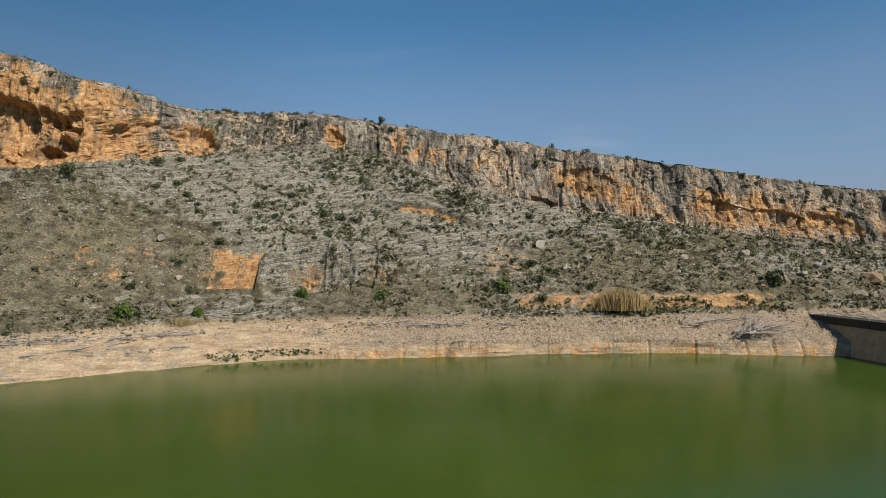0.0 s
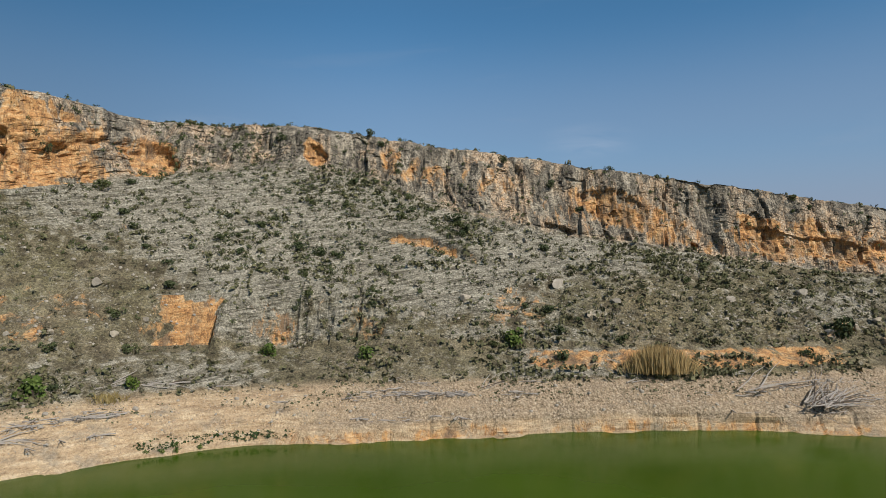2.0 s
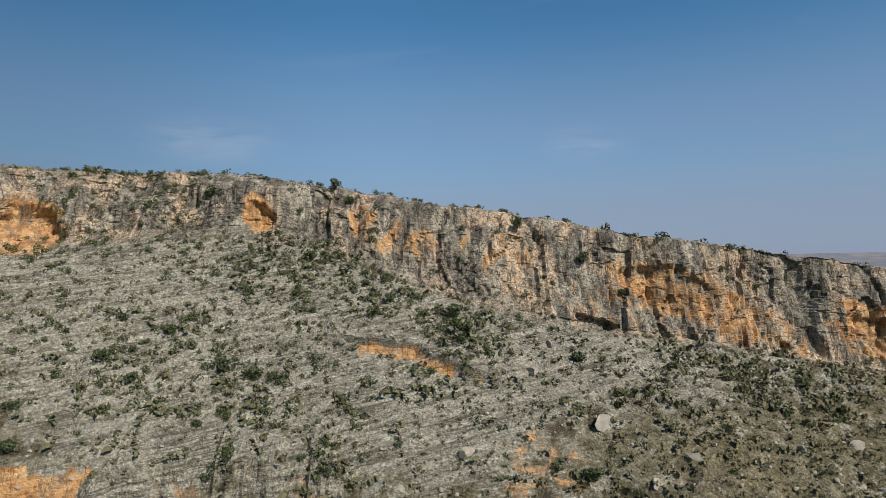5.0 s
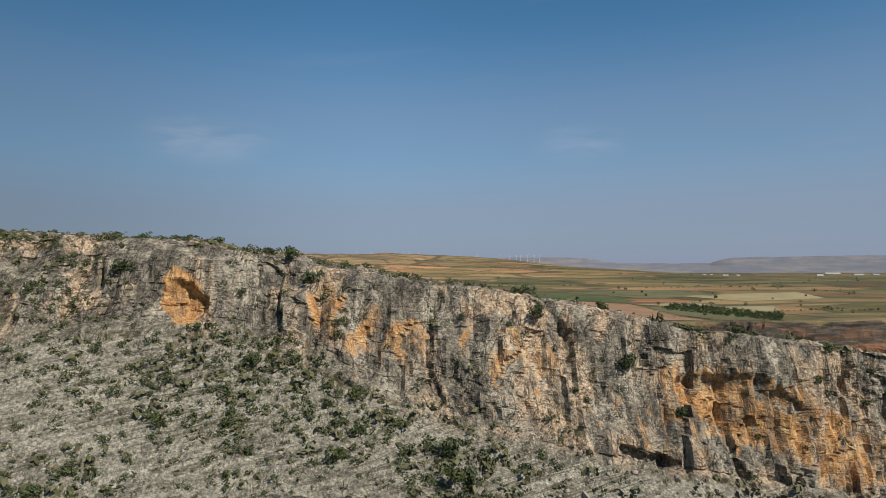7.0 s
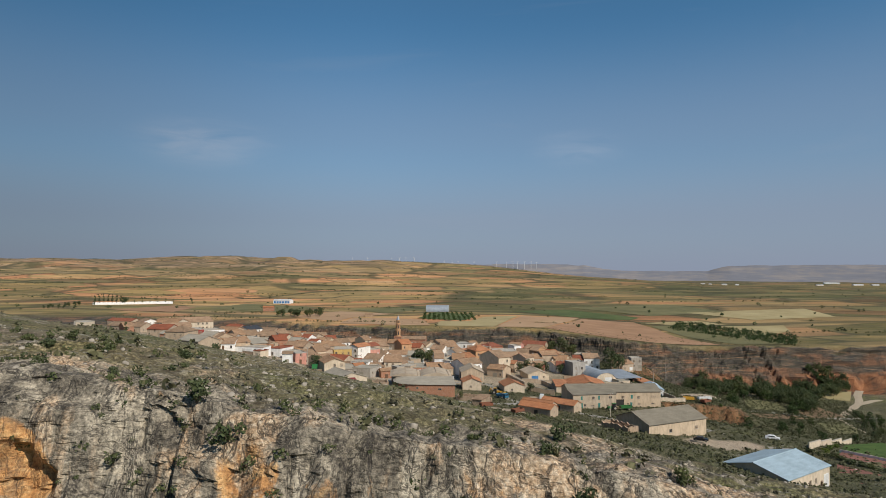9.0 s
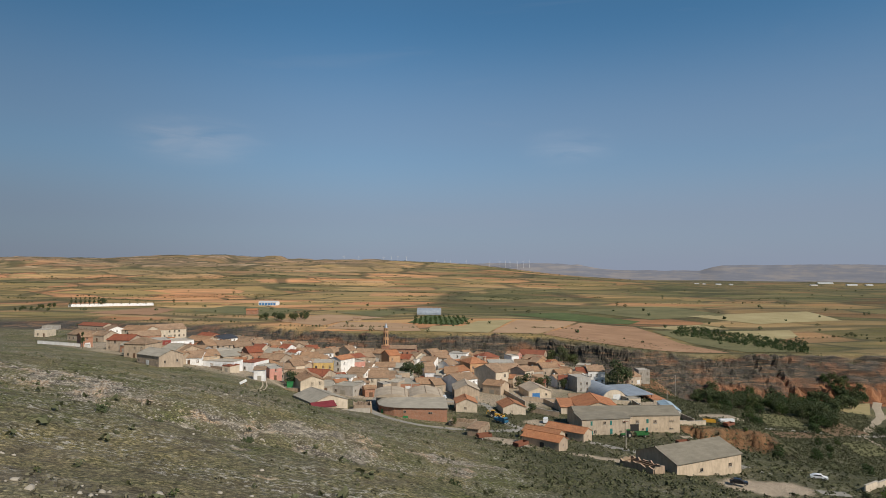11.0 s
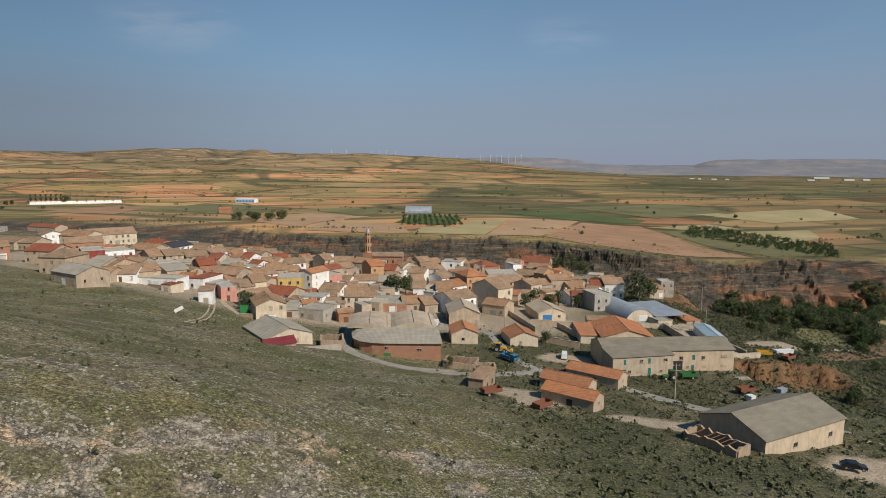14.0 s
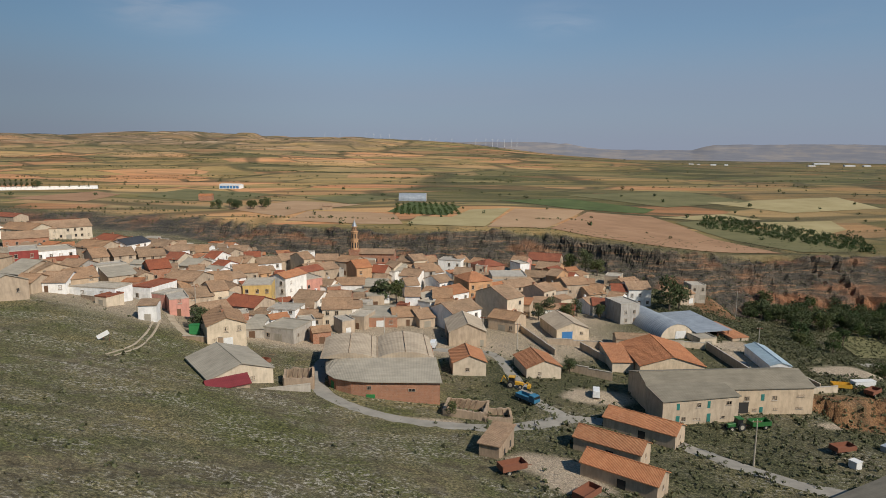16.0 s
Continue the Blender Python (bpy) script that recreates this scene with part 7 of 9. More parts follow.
for i, (bx, by, bz, s) in enumerate(((-55.6, 110.0, 7.2, 2.2), (-29.1, 129.8, 10.1, 1.6), (-12.9, 128.6, 10.1, 1.5), (12.0, 132.3, 11.6, 2.0), (-45.1, 115.6, 7.3, 1.4))):
    planted(GREENS, bx, by, bz - 0.2, s, 60 + i, "bright green leafy shrub by the bank", "shrubs")
spots = scatter((front_w * green_ok + 0.5 * crag[:-1, :-1]) * smooth(-0.2, 0.5, patchy) + 0.25 * cliff[:-1, :-1] * (cst > 5.3), 250, 31)
for i, q in enumerate(spots):
    planted(JUNIPERS, q[0], q[1], q[2] - 0.25, 0.5 + 0.75 * RS.rand() ** 1.6, 100 + i, "small dark juniper bush among limestone", "junipers")
crest_spots = scatter(np.where((cst > 6.05) & (cst < 7.0), 1.0, 0), 60, 33)
for i, q in enumerate(crest_spots):
    planted(JUNIPERS, q[0], q[1], q[2] - 0.45, 0.45 + 0.45 * RS.rand(), 400 + i, "juniper bush on the ridge crest", "junipers")
for i, (bx, by) in enumerate(((-36, 259), (-31, 262), (-24, 266), (-18, 262), (-12, 270), (-44, 262), (-28, 258), (-8, 268), (-52, 255), (4, 262))):
    planted(JUNIPERS, bx, by, height(bx, by) - 0.2, 0.7 + 0.5 * RS.rand(), 500 + i, "dark bush in the rocky hollow", "junipers")
planted(JUNIPERS, -46, 250, height(-46, 250) - 0.3, 2.2, 520, "large dark bush in the rocky hollow", "junipers")

TREES = [tree_kind(LEAF_GREEN, 11, 9, 3.6), tree_kind(LEAF_GREEN, 12, 11, 3.4, 10), tree_kind(LEAF_GREEN, 13, 8, 4.0)]
WILLOWS = [tree_kind(LEAF_GREEN, 21, 9, 3.8, 4, 7), tree_kind(LEAF_DARK, 22, 10, 3.6, 4, 7), tree_kind(LEAF_DARK, 23, 8, 4.0, 4, 7)]
DARK_TREES = [tree_kind(LEAF_DARK, 14, 9, 4.2, 11), tree_kind(LEAF_DARK, 15, 10, 3.6, 10)]
SLIM = [tree_kind(LEAF_DARK, 16, 10, 1.4, 9)]
for i, (tx_, ty, s) in enumerate(((101.0, 475.6, 1.35), (106.3, 479.3, 1.15), (88.7, 548.1, 1.2), (82.0, 552.3, 1.0), (93.6, 544.6, 0.9), (-6.1, 469.7, 1.0), (-1.5, 472.5, 0.9), (-9.1, 470.9, 0.7), (-53.2, 416.9, 0.75), (-48.5, 413.6, 0.6), (46.9, 453.6, 0.6), (50.9, 458.5, 0.7), (56.8, 455.1, 0.65), (61.9, 461.1, 0.6), (38.9, 456.1, 0.5), (68.8, 457.7, 0.6), (44.5, 401.6, 0.45), (12.4, 369.6, 0.35), (74.7, 462.4, 0.6))):
    planted(DARK_TREES, tx_, ty, height(tx_, ty), s, 600 + i, "dark leafy tree between the houses", "village trees")
WOOD_LINE = [(165, 548), (180, 535), (194, 524), (212, 524), (222, 510), (214, 492), (222, 488), (240, 518), (262, 540), (300, 572), (306, 590), (262, 578), (225, 572), (190, 568), (168, 562)]
def in_wood(x, y):
    inside = False
    for (ax, ay), (bx, by) in zip(WOOD_LINE, WOOD_LINE[1:] + WOOD_LINE[:1]):
        if (ay > y) != (by > y) and x < ax + (bx - ax) * (y - ay) / (by - ay):
            inside = not inside
    return inside


for i in range(1150):
    tx_, ty = RS.uniform(140, 320), RS.uniform(450, 640)
    if in_wood(tx_, ty):
        planted(WILLOWS, tx_, ty, height(tx_, ty) - 0.5, RS.uniform(0.65, 1.0), 700 + i, "poplar and willow in the river wood", "river wood")
for i in range(12):
    tx_, ty = RS.uniform(118, 200), RS.uniform(330, 455)
    planted(TREES, tx_, ty, height(tx_, ty), RS.uniform(0.35, 0.6), 820 + i, "small tree on the garden terraces", "garden trees")
# the first of each kind stands in the place too
for k, (tx_, ty, s) in zip((*JUNIPERS, *GREENS, *TREES, *DARK_TREES, *SLIM, *WILLOWS), ((-20, 232, 0.9), (-33, 221, 0.8), (6, 226, 0.8), (119.0, 396.9, 0.9), (124.2, 390.2, 1.0), (174.0, 486.2, 0.9), (187.0, 498.9, 0.9), (201.5, 473.2, 0.8), (148.4, 468.8, 0.8), (158.6, 479.0, 0.8), (-162.7, 459.7, 0.8), (168, 500, 1.0), (182, 520, 1.0), (205, 540, 1.0))):
    k.matrix_basis = Matrix.LocRotScale((tx_, ty, height(tx_, ty) - 0.1), None, (s, s, s))

# ---- church ----
def church():
    x, y = -24.8, 536
    z = height(x, y)
    ob = root("church", pose(x, y, z, 0, 0, -4), "brick church with tall octagonal bell tower and tiled nave", "church")
    bm = bmesh.new()
    box(bm, 0, 0, -3, 4.6, 4.6, 8.2), box(bm, -0.15, -0.15, 8.2, 4.75, 4.75, 8.6)
    part("tower_base", bm, BRICK, ob)
    zz = 8.6
    for r, h in ((1.75, 4.2), (1.55, 3.6), (1.25, 2.0)):
        bm = bmesh.new()
        tube(bm, (2.3, 2.3, zz), (2.3, 2.3, zz + h), r, r, 8)
        tube(bm, (2.3, 2.3, zz + h), (2.3, 2.3, zz + h + 0.3), r + 0.3, r + 0.3, 8)
        part("tower_stage", bm, APRICOT, ob)
        for i in range(8):
            a = math.pi / 4 * i + math.pi / 8
            # arches are the same dark panels, their inner shade painted
            part_of("arch", VOID_MESH, pose(2.3 + r * 0.925 * math.cos(a), 2.3 + r * 0.925 * math.sin(a), zz + h * 0.2, 0, 0, math.degrees(a) + 90) @ Matrix.Diagonal((r * 0.36, 1, h * 0.6, 1)), ob)
        zz += h + 0.3
    bm = bmesh.new()
    for i in range(6):
        tube(bm, (2.3, 2.3, zz + i * 0.45), (2.3, 2.3, zz + i * 0.45 + 0.42), 1.2 - i * 0.18, 1.02 - i * 0.18, 8)
    tube(bm, (2.3, 2.3, zz + 2.7), (2.3, 2.3, zz + 4.0), 0.08, 0.04, 5)
    part("spire", bm, STEEL_SHEET, ob, "blue and white banded tiled spire")
    bm = bmesh.new()
    box(bm, 4.65, 0.6, -3, 20.5, 11, 7.0)
    part("nave", bm, BRICK, ob)
    bm = bmesh.new()
    slab(bm, [(4.4, 0.1, 7.0), (20.9, 0.1, 7.0), (20.9, 5.8, 8.6), (4.4, 5.8, 8.6)], 0.2), slab(bm, [(4.4, 5.8, 8.6), (20.9, 5.8, 8.6), (20.9, 11.5, 7.0), (4.4, 11.5, 7.0)], 0.2)
    part("roof", bm, OLD_TILE, ob)
    for i in range(5):
        part_of("arch", VOID_MESH, pose(6.6 + 3.0 * i, 0.58, 3.2) @ Matrix.Diagonal((0.9, 1, 1.6, 1)), ob)


church()


# ---- roads, tracks and fields laid on the land ----
def drape(name, line, width, mat, label, lift=0.1):
    """A strip along a line of places, following the ground."""
    pts = np.array(line, float)
    t = np.concatenate([[0], np.cumsum(np.hypot(*np.diff(pts, axis=0).T))])
    s = np.arange(0, t[-1], 1.5)
    px, py = hermite(t, pts[:, 0], s), hermite(t, pts[:, 1], s)
    dx, dy = np.gradient(px), np.gradient(py)
    n = np.hypot(dx, dy)
    nx, ny = -dy / n, dx / n
    cols = []
    for f in np.linspace(-0.5, 0.5, 5):
        wob = 1 + 0.12 * vnoise(s / 4, s * 0 + 5 * f, s * 0, 131) if abs(f) == 0.5 else 1
        qx, qy = px + nx * f * width * wob, py + ny * f * width * wob
        cols.append(np.stack([qx, qy, behind(qx, qy) + lift - (0.12 if abs(f) == 0.5 else 0)], -1))
    g = np.stack(cols, 1)
    i = np.arange(len(s) * 5).reshape(-1, 5)
    q = np.stack([i[:-1, :-1], i[:-1, 1:], i[1:, 1:], i[1:, :-1]], -1).reshape(-1, 4)
    return tagged(mesh_object(name, g.reshape(-1, 3), q, mat, None, True), label, name.split("_")[0], kind="structure")


def earth(name, a, b, c, scale=0.15, rows=0.0):
    k = Nodes(name, 0.95)
    col = k.ramp(k.noise(k.pos(), scale, 6, 0.65), [(0.3, a), (0.5, b), (0.72, c)])
    col = k.mix(0.3, col, k.ramp(k.noise(k.pos((0.05, 1, 1)), 0.6, 4), [(0.35, a), (0.65, c)]))
    bump = k.wave(k.pos((1, 0.25, 1)), rows, 1.5, "Y") if rows else k.noise(k.pos(), 2, 3)
    return k.done(col, bump, 0.3, 0.1)


ROAD = earth("worn_concrete", (0.19, 0.175, 0.15), (0.26, 0.24, 0.205), (0.33, 0.305, 0.26), 0.4)
TRACK = earth("pale_track", (0.27, 0.215, 0.15), (0.36, 0.295, 0.21), (0.45, 0.38, 0.285), 0.5)
drape("road_1", [(-30.4, 435.4), (-17.5, 423.1), (-17.7, 400.9), (-17.6, 387.2), (-14.6, 376.5), (-6.9, 369.4), (5.3, 365.3), (17.5, 364.1), (29.4, 367.4), (38.4, 372.3), (46.4, 371.8), (53.3, 366.6), (63.0, 354.2), (71.8, 344.5), (85.3, 338.0), (95.9, 330.1), (99, 323), (101.1, 315), (105, 312.6), (111.8, 311.2)], 4.2, ROAD, "worn concrete lane along the foot of the slope")
drape("road_2", [(37.4, 372.1), (32.0, 380.8), (29.5, 393.1), (28.8, 404.3), (25.1, 415.1), (10.5, 416.4), (-3.7, 419.3), (-17.0, 424.0)], 3.6, ROAD, "concrete lane between the barns")
drape("road_3", [(-28.3, 434.3), (-43.1, 440.0), (-57.9, 433.8), (-70.6, 438.6), (-81.3, 443.4)], 3.6, ROAD, "village lane below the houses")
for dx in (-0.8, 0.8):
    drape("track_1", [(-67 + dx, 424), (-64 + dx, 414), (-60.5 + dx, 400), (-59 + dx, 390), (-60 + dx, 380)], 0.7, TRACK, "wheel rut of a dirt track", 0.06)
drape("track_2", [(-51.6, 406.3), (-58.0, 415.1), (-65.3, 427.9), (-68.5, 434.4)], 2.4, TRACK, "stony track up to the houses", 0.07)
drape("road_4", [(175.5, 471.9), (185.6, 476.3), (204.6, 481.9), (217.7, 482.1), (233.6, 481.8), (253, 486.5), (262.4, 486.7)], 4.0, ROAD, "pale concrete road across the valley floor")
drape("track_3", [(233.9, 483.3), (245, 495.8), (262.2, 514.1), (277.6, 530.5), (293.8, 556.1), (305.6, 571.8)], 5.0, TRACK, "dusty track towards the red bluffs")
drape("track_4", [(269.1, 522.2), (281.6, 530.4), (292.6, 537.1), (299, 538.7)], 5.0, TRACK, "dusty spur of the valley track")
drape("track_5", [(233.3, 480.3), (229.6, 468.4), (226.6, 457), (223.1, 443.3)], 2.6, TRACK, "narrow path down to the gardens")


def field_patch(name, outline, mat, label, lift=0.3):
    """A tilled field: its outline filled with a net laid on the land."""
    o = np.array(outline, float)
    step = max(6.0, min(np.ptp(o[:, 0]), np.ptp(o[:, 1])) / 14)
    bm = bmesh.new()
    ring = []
    for a, b in zip(o, np.roll(o, -1, axis=0)):
        n = max(1, int(np.hypot(*(b - a)) / step))
        ring += [bm.verts.new((*(a + (b - a) * i / n), 0)) for i in range(n)]
    face = bm.faces.new(ring)
    bmesh.ops.triangulate(bm, faces=[face])
    bmesh.ops.subdivide_edges(bm, edges=[e for e in bm.edges if e.calc_length() > step * 1.5], cuts=3, use_grid_fill=True)
    bmesh.ops.triangulate(bm, faces=bm.faces)
    bm.verts.ensure_lookup_table()
    z = behind(np.array([v.co.x for v in bm.verts]), np.array([v.co.y for v in bm.verts]))
    for v, h in zip(bm.verts, z):
        v.co.z = h + lift
    bmesh.ops.recalc_face_normals(bm, faces=bm.faces)
    me = bpy.data.meshes.new(name)
    bm.to_mesh(me)
    bm.free()
    me.materials.append(mat)
    return tagged(new(name, me), label, "field", kind="structure")


TAN_EARTH = earth("tan_ploughland", (0.27, 0.165, 0.09), (0.36, 0.23, 0.13), (0.44, 0.30, 0.18), 0.03, 0.3)
RED_EARTH = earth("red_ploughland", (0.22, 0.125, 0.068), (0.31, 0.18, 0.10), (0.39, 0.24, 0.14), 0.03, 0.3)
STUBBLE = earth("stubble", (0.24, 0.19, 0.085), (0.33, 0.27, 0.135), (0.42, 0.35, 0.19), 0.03, 0.3)
BROWN_EARTH = earth("brown_garden_soil", (0.10, 0.065, 0.038), (0.165, 0.105, 0.06), (0.23, 0.15, 0.085), 0.05, 0.3)
OLIVE_FIELD = earth("olive_fallow", (0.085, 0.082, 0.034), (0.14, 0.13, 0.058), (0.2, 0.18, 0.085), 0.03)
GREEN_FIELD = earth("green_crop", (0.045, 0.062, 0.02), (0.075, 0.10, 0.032), (0.12, 0.14, 0.05), 0.04)
field_patch("field_1", [(-85, 695), (-80, 765), (-36, 757), (-9, 741), (-2, 674), (-30, 676)], TAN_EARTH, "ploughed tan field at the ravine's edge")
field_patch("field_2", [(0, 674), (8, 725), (34, 722), (53, 781), (91, 800), (52, 662)], STUBBLE, "pale stubble field beside the orchard")
field_patch("field_3", [(54, 662), (94, 796), (160, 813), (92, 656)], TAN_EARTH, "tan ploughed field with a lone tree")
field_patch("field_4", [(95, 657), (159, 800), (210, 784), (214, 730), (210, 667), (224, 609), (174, 608), (139, 616), (115, 626)], RED_EARTH, "large red-brown ploughed field")
field_patch("field_5", [(217, 749), (243, 760), (288, 691), (291, 619), (239, 614), (220, 666)], OLIVE_FIELD, "weedy ground under the almond orchard")
field_patch("field_6", [(287, 752), (356, 761), (337, 714), (292, 681), (273, 702)], STUBBLE, "yellow stubble field among almond trees")
field_patch("field_7", [(90, 886), (168, 920), (232, 830), (211, 802), (150, 821)], GREEN_FIELD, "green crop strip on the plain")
field_patch("field_8", [(-16, 759), (2, 858), (48, 813), (31, 733)], GREEN_FIELD, "green orchard floor on the plain")
field_patch("field_9", [(-103, 891), (-51, 941), (-13, 913), (-50, 830)], OLIVE_FIELD, "pale green fallow field")
field_patch("field_10", [(-151, 783), (-109, 863), (-42, 824), (-81, 770), (-92, 721)], TAN_EARTH, "tan field beyond the village")
field_patch("field_11", [(-379, 865), (-347, 972), (-300, 925), (-294, 841)], RED_EARTH, "terracotta field below the graveyard")
field_patch("field_12", [(-276, 905), (-266, 1023), (-150, 950), (-166, 837)], OLIVE_FIELD, "olive fallow field beyond the graveyard")
field_patch("field_13", [(214, 778), (283, 801), (300, 767), (243, 763)], STUBBLE, "pale strip field beyond the orchards")
field_patch("field_14", [(178, 960), (332, 1017), (358, 893), (250, 847)], OLIVE_FIELD, "olive green fields across the plain")
field_patch("field_15", [(305, 883), (486, 947), (462, 843), (350, 809)], STUBBLE, "pale olive stubble far across the plain")


field_patch("field_16", [(229.5, 520.8), (240.6, 520.2), (240.7, 487.7), (214.2, 476.4), (214.9, 491.2)], BROWN_EARTH, "red-brown ploughed garden field below the wood")
field_patch("field_17", [(196.9, 519.9), (224.5, 533.3), (215.7, 510.6), (210.5, 492.3), (182.9, 483.5)], OLIVE_FIELD, "olive terrace strips below the wood")
field_patch("field_18", [(173.2, 464.2), (201.1, 478.5), (212, 472.7), (172.4, 450.8)], BROWN_EARTH, "bare brown terrace beside the valley road")
field_patch("field_19", [(266.1, 572.7), (297.4, 567.9), (274.1, 534.1), (264.7, 541.5)], STUBBLE, "pale terraced plots beyond the wood")
field_patch("field_20", [(206.3, 459.2), (227, 471.6), (224.4, 453.7), (215.2, 438.1), (197.5, 432.5)], OLIVE_FIELD, "low green vine terraces on the valley floor")


def outhouses():
    """Low sheds and stores that fill the yards between the houses."""
    rng = random.Random(77)
    made = 0
    for _ in range(4000):
        x, y = rng.uniform(-150, 92), rng.uniform(418, 548)
        edge = np.interp(y, [395, 420, 450, 480, 520, 560], [-62, -78, -140, -150, -140, -100])
        if x < edge or x > 52 + 0.35 * (y - 430) or (x > -8 and y < 456) or made >= 120:
            continue
        w, d = rng.uniform(3.6, 6.5), rng.uniform(4, 6.5)
        r = 0.42 * math.hypot(w, d)
        if any(math.hypot(x - a, y - b) < (r + c) * 0.86 for a, b, c in PLOTS) or any(math.hypot(x - a, y - b) < 5.5 for a, b in LANES):
            continue
        deg = rng.choice((-22, -15, 8, 20, 32))
        m = pose(x, y, 0, 0, 0, deg) @ Vector((-w / 2, -d / 2, 0))
        roof = rng.choice(("gable", "mono", "mono", "flat"))
        tile = rng.choice((OLD_TILE, OLD_TILE, OLD_TILE, ORANGE_TILE, RED_TILE, GREY_SHEET))
        wall = rng.choice((WHITE, WHITE, WHITE, CREAM, TAN, GREY, BRICK))
        house(m.x, m.y, height(x, y), deg, w, d, rng.uniform(2.5, 4.4), roof, wall, tile, openings=[("front", w * 0.5, 0, 1.6, 2.0, rng.choice(("door", "grey", "white")))] , name="outhouse", chimney=False)
        made += 1


LANES = []
outhouses()


def orchard(name, box4, gap, size, label, seed, skew=0.0):
    """Rows of small trees."""
    x0, y0, x1, y1 = box4
    gx, gy = np.meshgrid(np.arange(x0, x1, gap), np.arange(y0, y1, gap * 1.25))
    r = np.random.RandomState(seed)
    px, py = gx.ravel() + skew * (gy.ravel() - y0) + r.randn(gx.size) * 0.4, gy.ravel() + r.randn(gx.size) * 0.4
    keep = r.rand(px.size) < 0.9
    px, py = px[keep], py[keep]
    at = np.stack([px, py, behind(px, py)], -1)
    return strewn(name, [proto(lumps(random.Random(900 + i), 4, 0.35, 0.55, 0.5, 1.0, 0.9), 34, 0.24, 910 + i) for i in range(3)], at, size * (0.7 + 0.5 * r.rand(len(at))), LEAF_GREEN, label, "orchard", seed)


orchard("orchard_rows", (-9, 738, 43, 839), 5.0, 1.7, "young green fruit trees in rows", 960)
ox = np.linspace(230, 281, 30)
for_rows = [(x_ + 4 * k_, 740 + (618 - 740) * (x_ - 230) / (281 - 230) + 7.0 * k_ - 8) for k_ in np.arange(0, 9, 0.75) for x_ in ox]
op = np.array([(x_, y_, height(x_, y_)) for x_, y_ in for_rows])
strewn("almond_rows", [proto(lumps(random.Random(970 + i), 4, 0.35, 0.55, 0.5, 1.0, 0.9), 34, 0.24, 975 + i) for i in range(3)], op + np.array([1.2, 1.2, 0]) * np.random.RandomState(5).randn(len(op), 3), 1.5 + 1.1 * np.random.RandomState(6).rand(len(op)), LEAF_GREEN, "almond trees in rows beside the red field", "orchard", 980)
r9 = np.random.RandomState(77)
n_far = 340
fy = 650 + 2600 * r9.rand(n_far) ** 1.6
fx = (r9.rand(n_far) - 0.5) * 1.55 * fy
ok = fy > hermite(RIM_X, RIM_Y, np.clip(fx, -620, 700)) + 15
fx, fy = fx[ok], fy[ok]
tree_protos = [proto(lumps(random.Random(930 + i), 4, 0.35, 0.55, 0.5, 1.1, 0.9), 34, 0.24, 940 + i) for i in range(3)]
strewn("field_trees", tree_protos, np.stack([fx, fy, behind(fx, fy)], -1), 1.6 + 2.2 * r9.rand(len(fx)) ** 2, LEAF_DARK, "scattered almond trees and bushes on the plain", "trees", 950)
# hedges: lines of bushes along field edges
hx, hy = [], []
for i in range(46):
    y0 = 690 + 1500 * r9.rand() ** 1.5
    x0 = (r9.rand() - 0.5) * 1.5 * y0
    a, L = r9.uniform(-0.35, 0.35), r9.uniform(30, 160)
    for t in np.arange(0, L, 3.2):
        if r9.rand() < 0.75:
            hx.append(x0 + t * math.cos(a)), hy.append(y0 + t * math.sin(a) + r9.randn())
hx, hy = np.array(hx), np.array(hy)
ok = hy > hermite(RIM_X, RIM_Y, np.clip(hx, -620, 700)) + 12
hx, hy = hx[ok], hy[ok]
strewn("hedgerows", tree_protos, np.stack([hx, hy, behind(hx, hy)], -1), 0.8 + 1.3 * r9.rand(len(hx)) ** 2, LEAF_DARK, "dark hedges along the field edges", "hedge", 951)


bx_, by_ = [], []
for i in range(150):
    y0 = 1150 + 1500 * r9.rand()
    x0 = -0.75 * y0 + (0.75 * y0 + 0.12 * y0) * r9.rand()
    a, L = r9.uniform(-0.3, 0.3), r9.uniform(60, 260)
    t_ = np.arange(0, L, 4.5)
    t_ = t_[r9.rand(len(t_)) < 0.8]
    bx_.append(x0 + t_ * math.cos(a)), by_.append(y0 + t_ * math.sin(a) + 8 * np.sin(t_ / 40 + i))
bx_, by_ = np.concatenate(bx_), np.concatenate(by_)
bank_protos = [proto(lumps(random.Random(990 + i), 4, 0.5, 0.5, 0.2, 0.7, 0.8), 16, 0.34, 995 + i) for i in range(4)]
strewn("field_banks", bank_protos, np.stack([bx_, by_, behind(bx_, by_)], -1), 1.0 + 1.8 * r9.rand(len(bx_)) ** 2, LEAF_DARK, "dark scrubby banks between the far fields", "hedge", 953)


# ---- farm sheds and graveyard out on the plain ----
WHITE_SHEET = sheet_roof("white_sheet", (0.6, 0.61, 0.6), 0.6)
house(-232, 1040, height(-232, 1040), -6, 25, 14, 4.5, "gable", WHITE, WHITE_SHEET, 1.2, [("front", 2.5 + 4 * i, 0.4, 3.2, 3, "blue") for i in range(6)], "farm_shed", "white farm shed with pale roof on the plain")
house(-198, 859, height(-198, 859), 5, 12, 9, 5, "gable", BRICK, ORANGE_TILE, 1.4, [], "farm_shed", "brick farm store on the plain")
house(-70, 775, height(-70, 775), 5, 8, 6, 3, "gable", STONE, OLD_TILE, 1.0, [], "farm_hut", "small stone field hut on the plain")


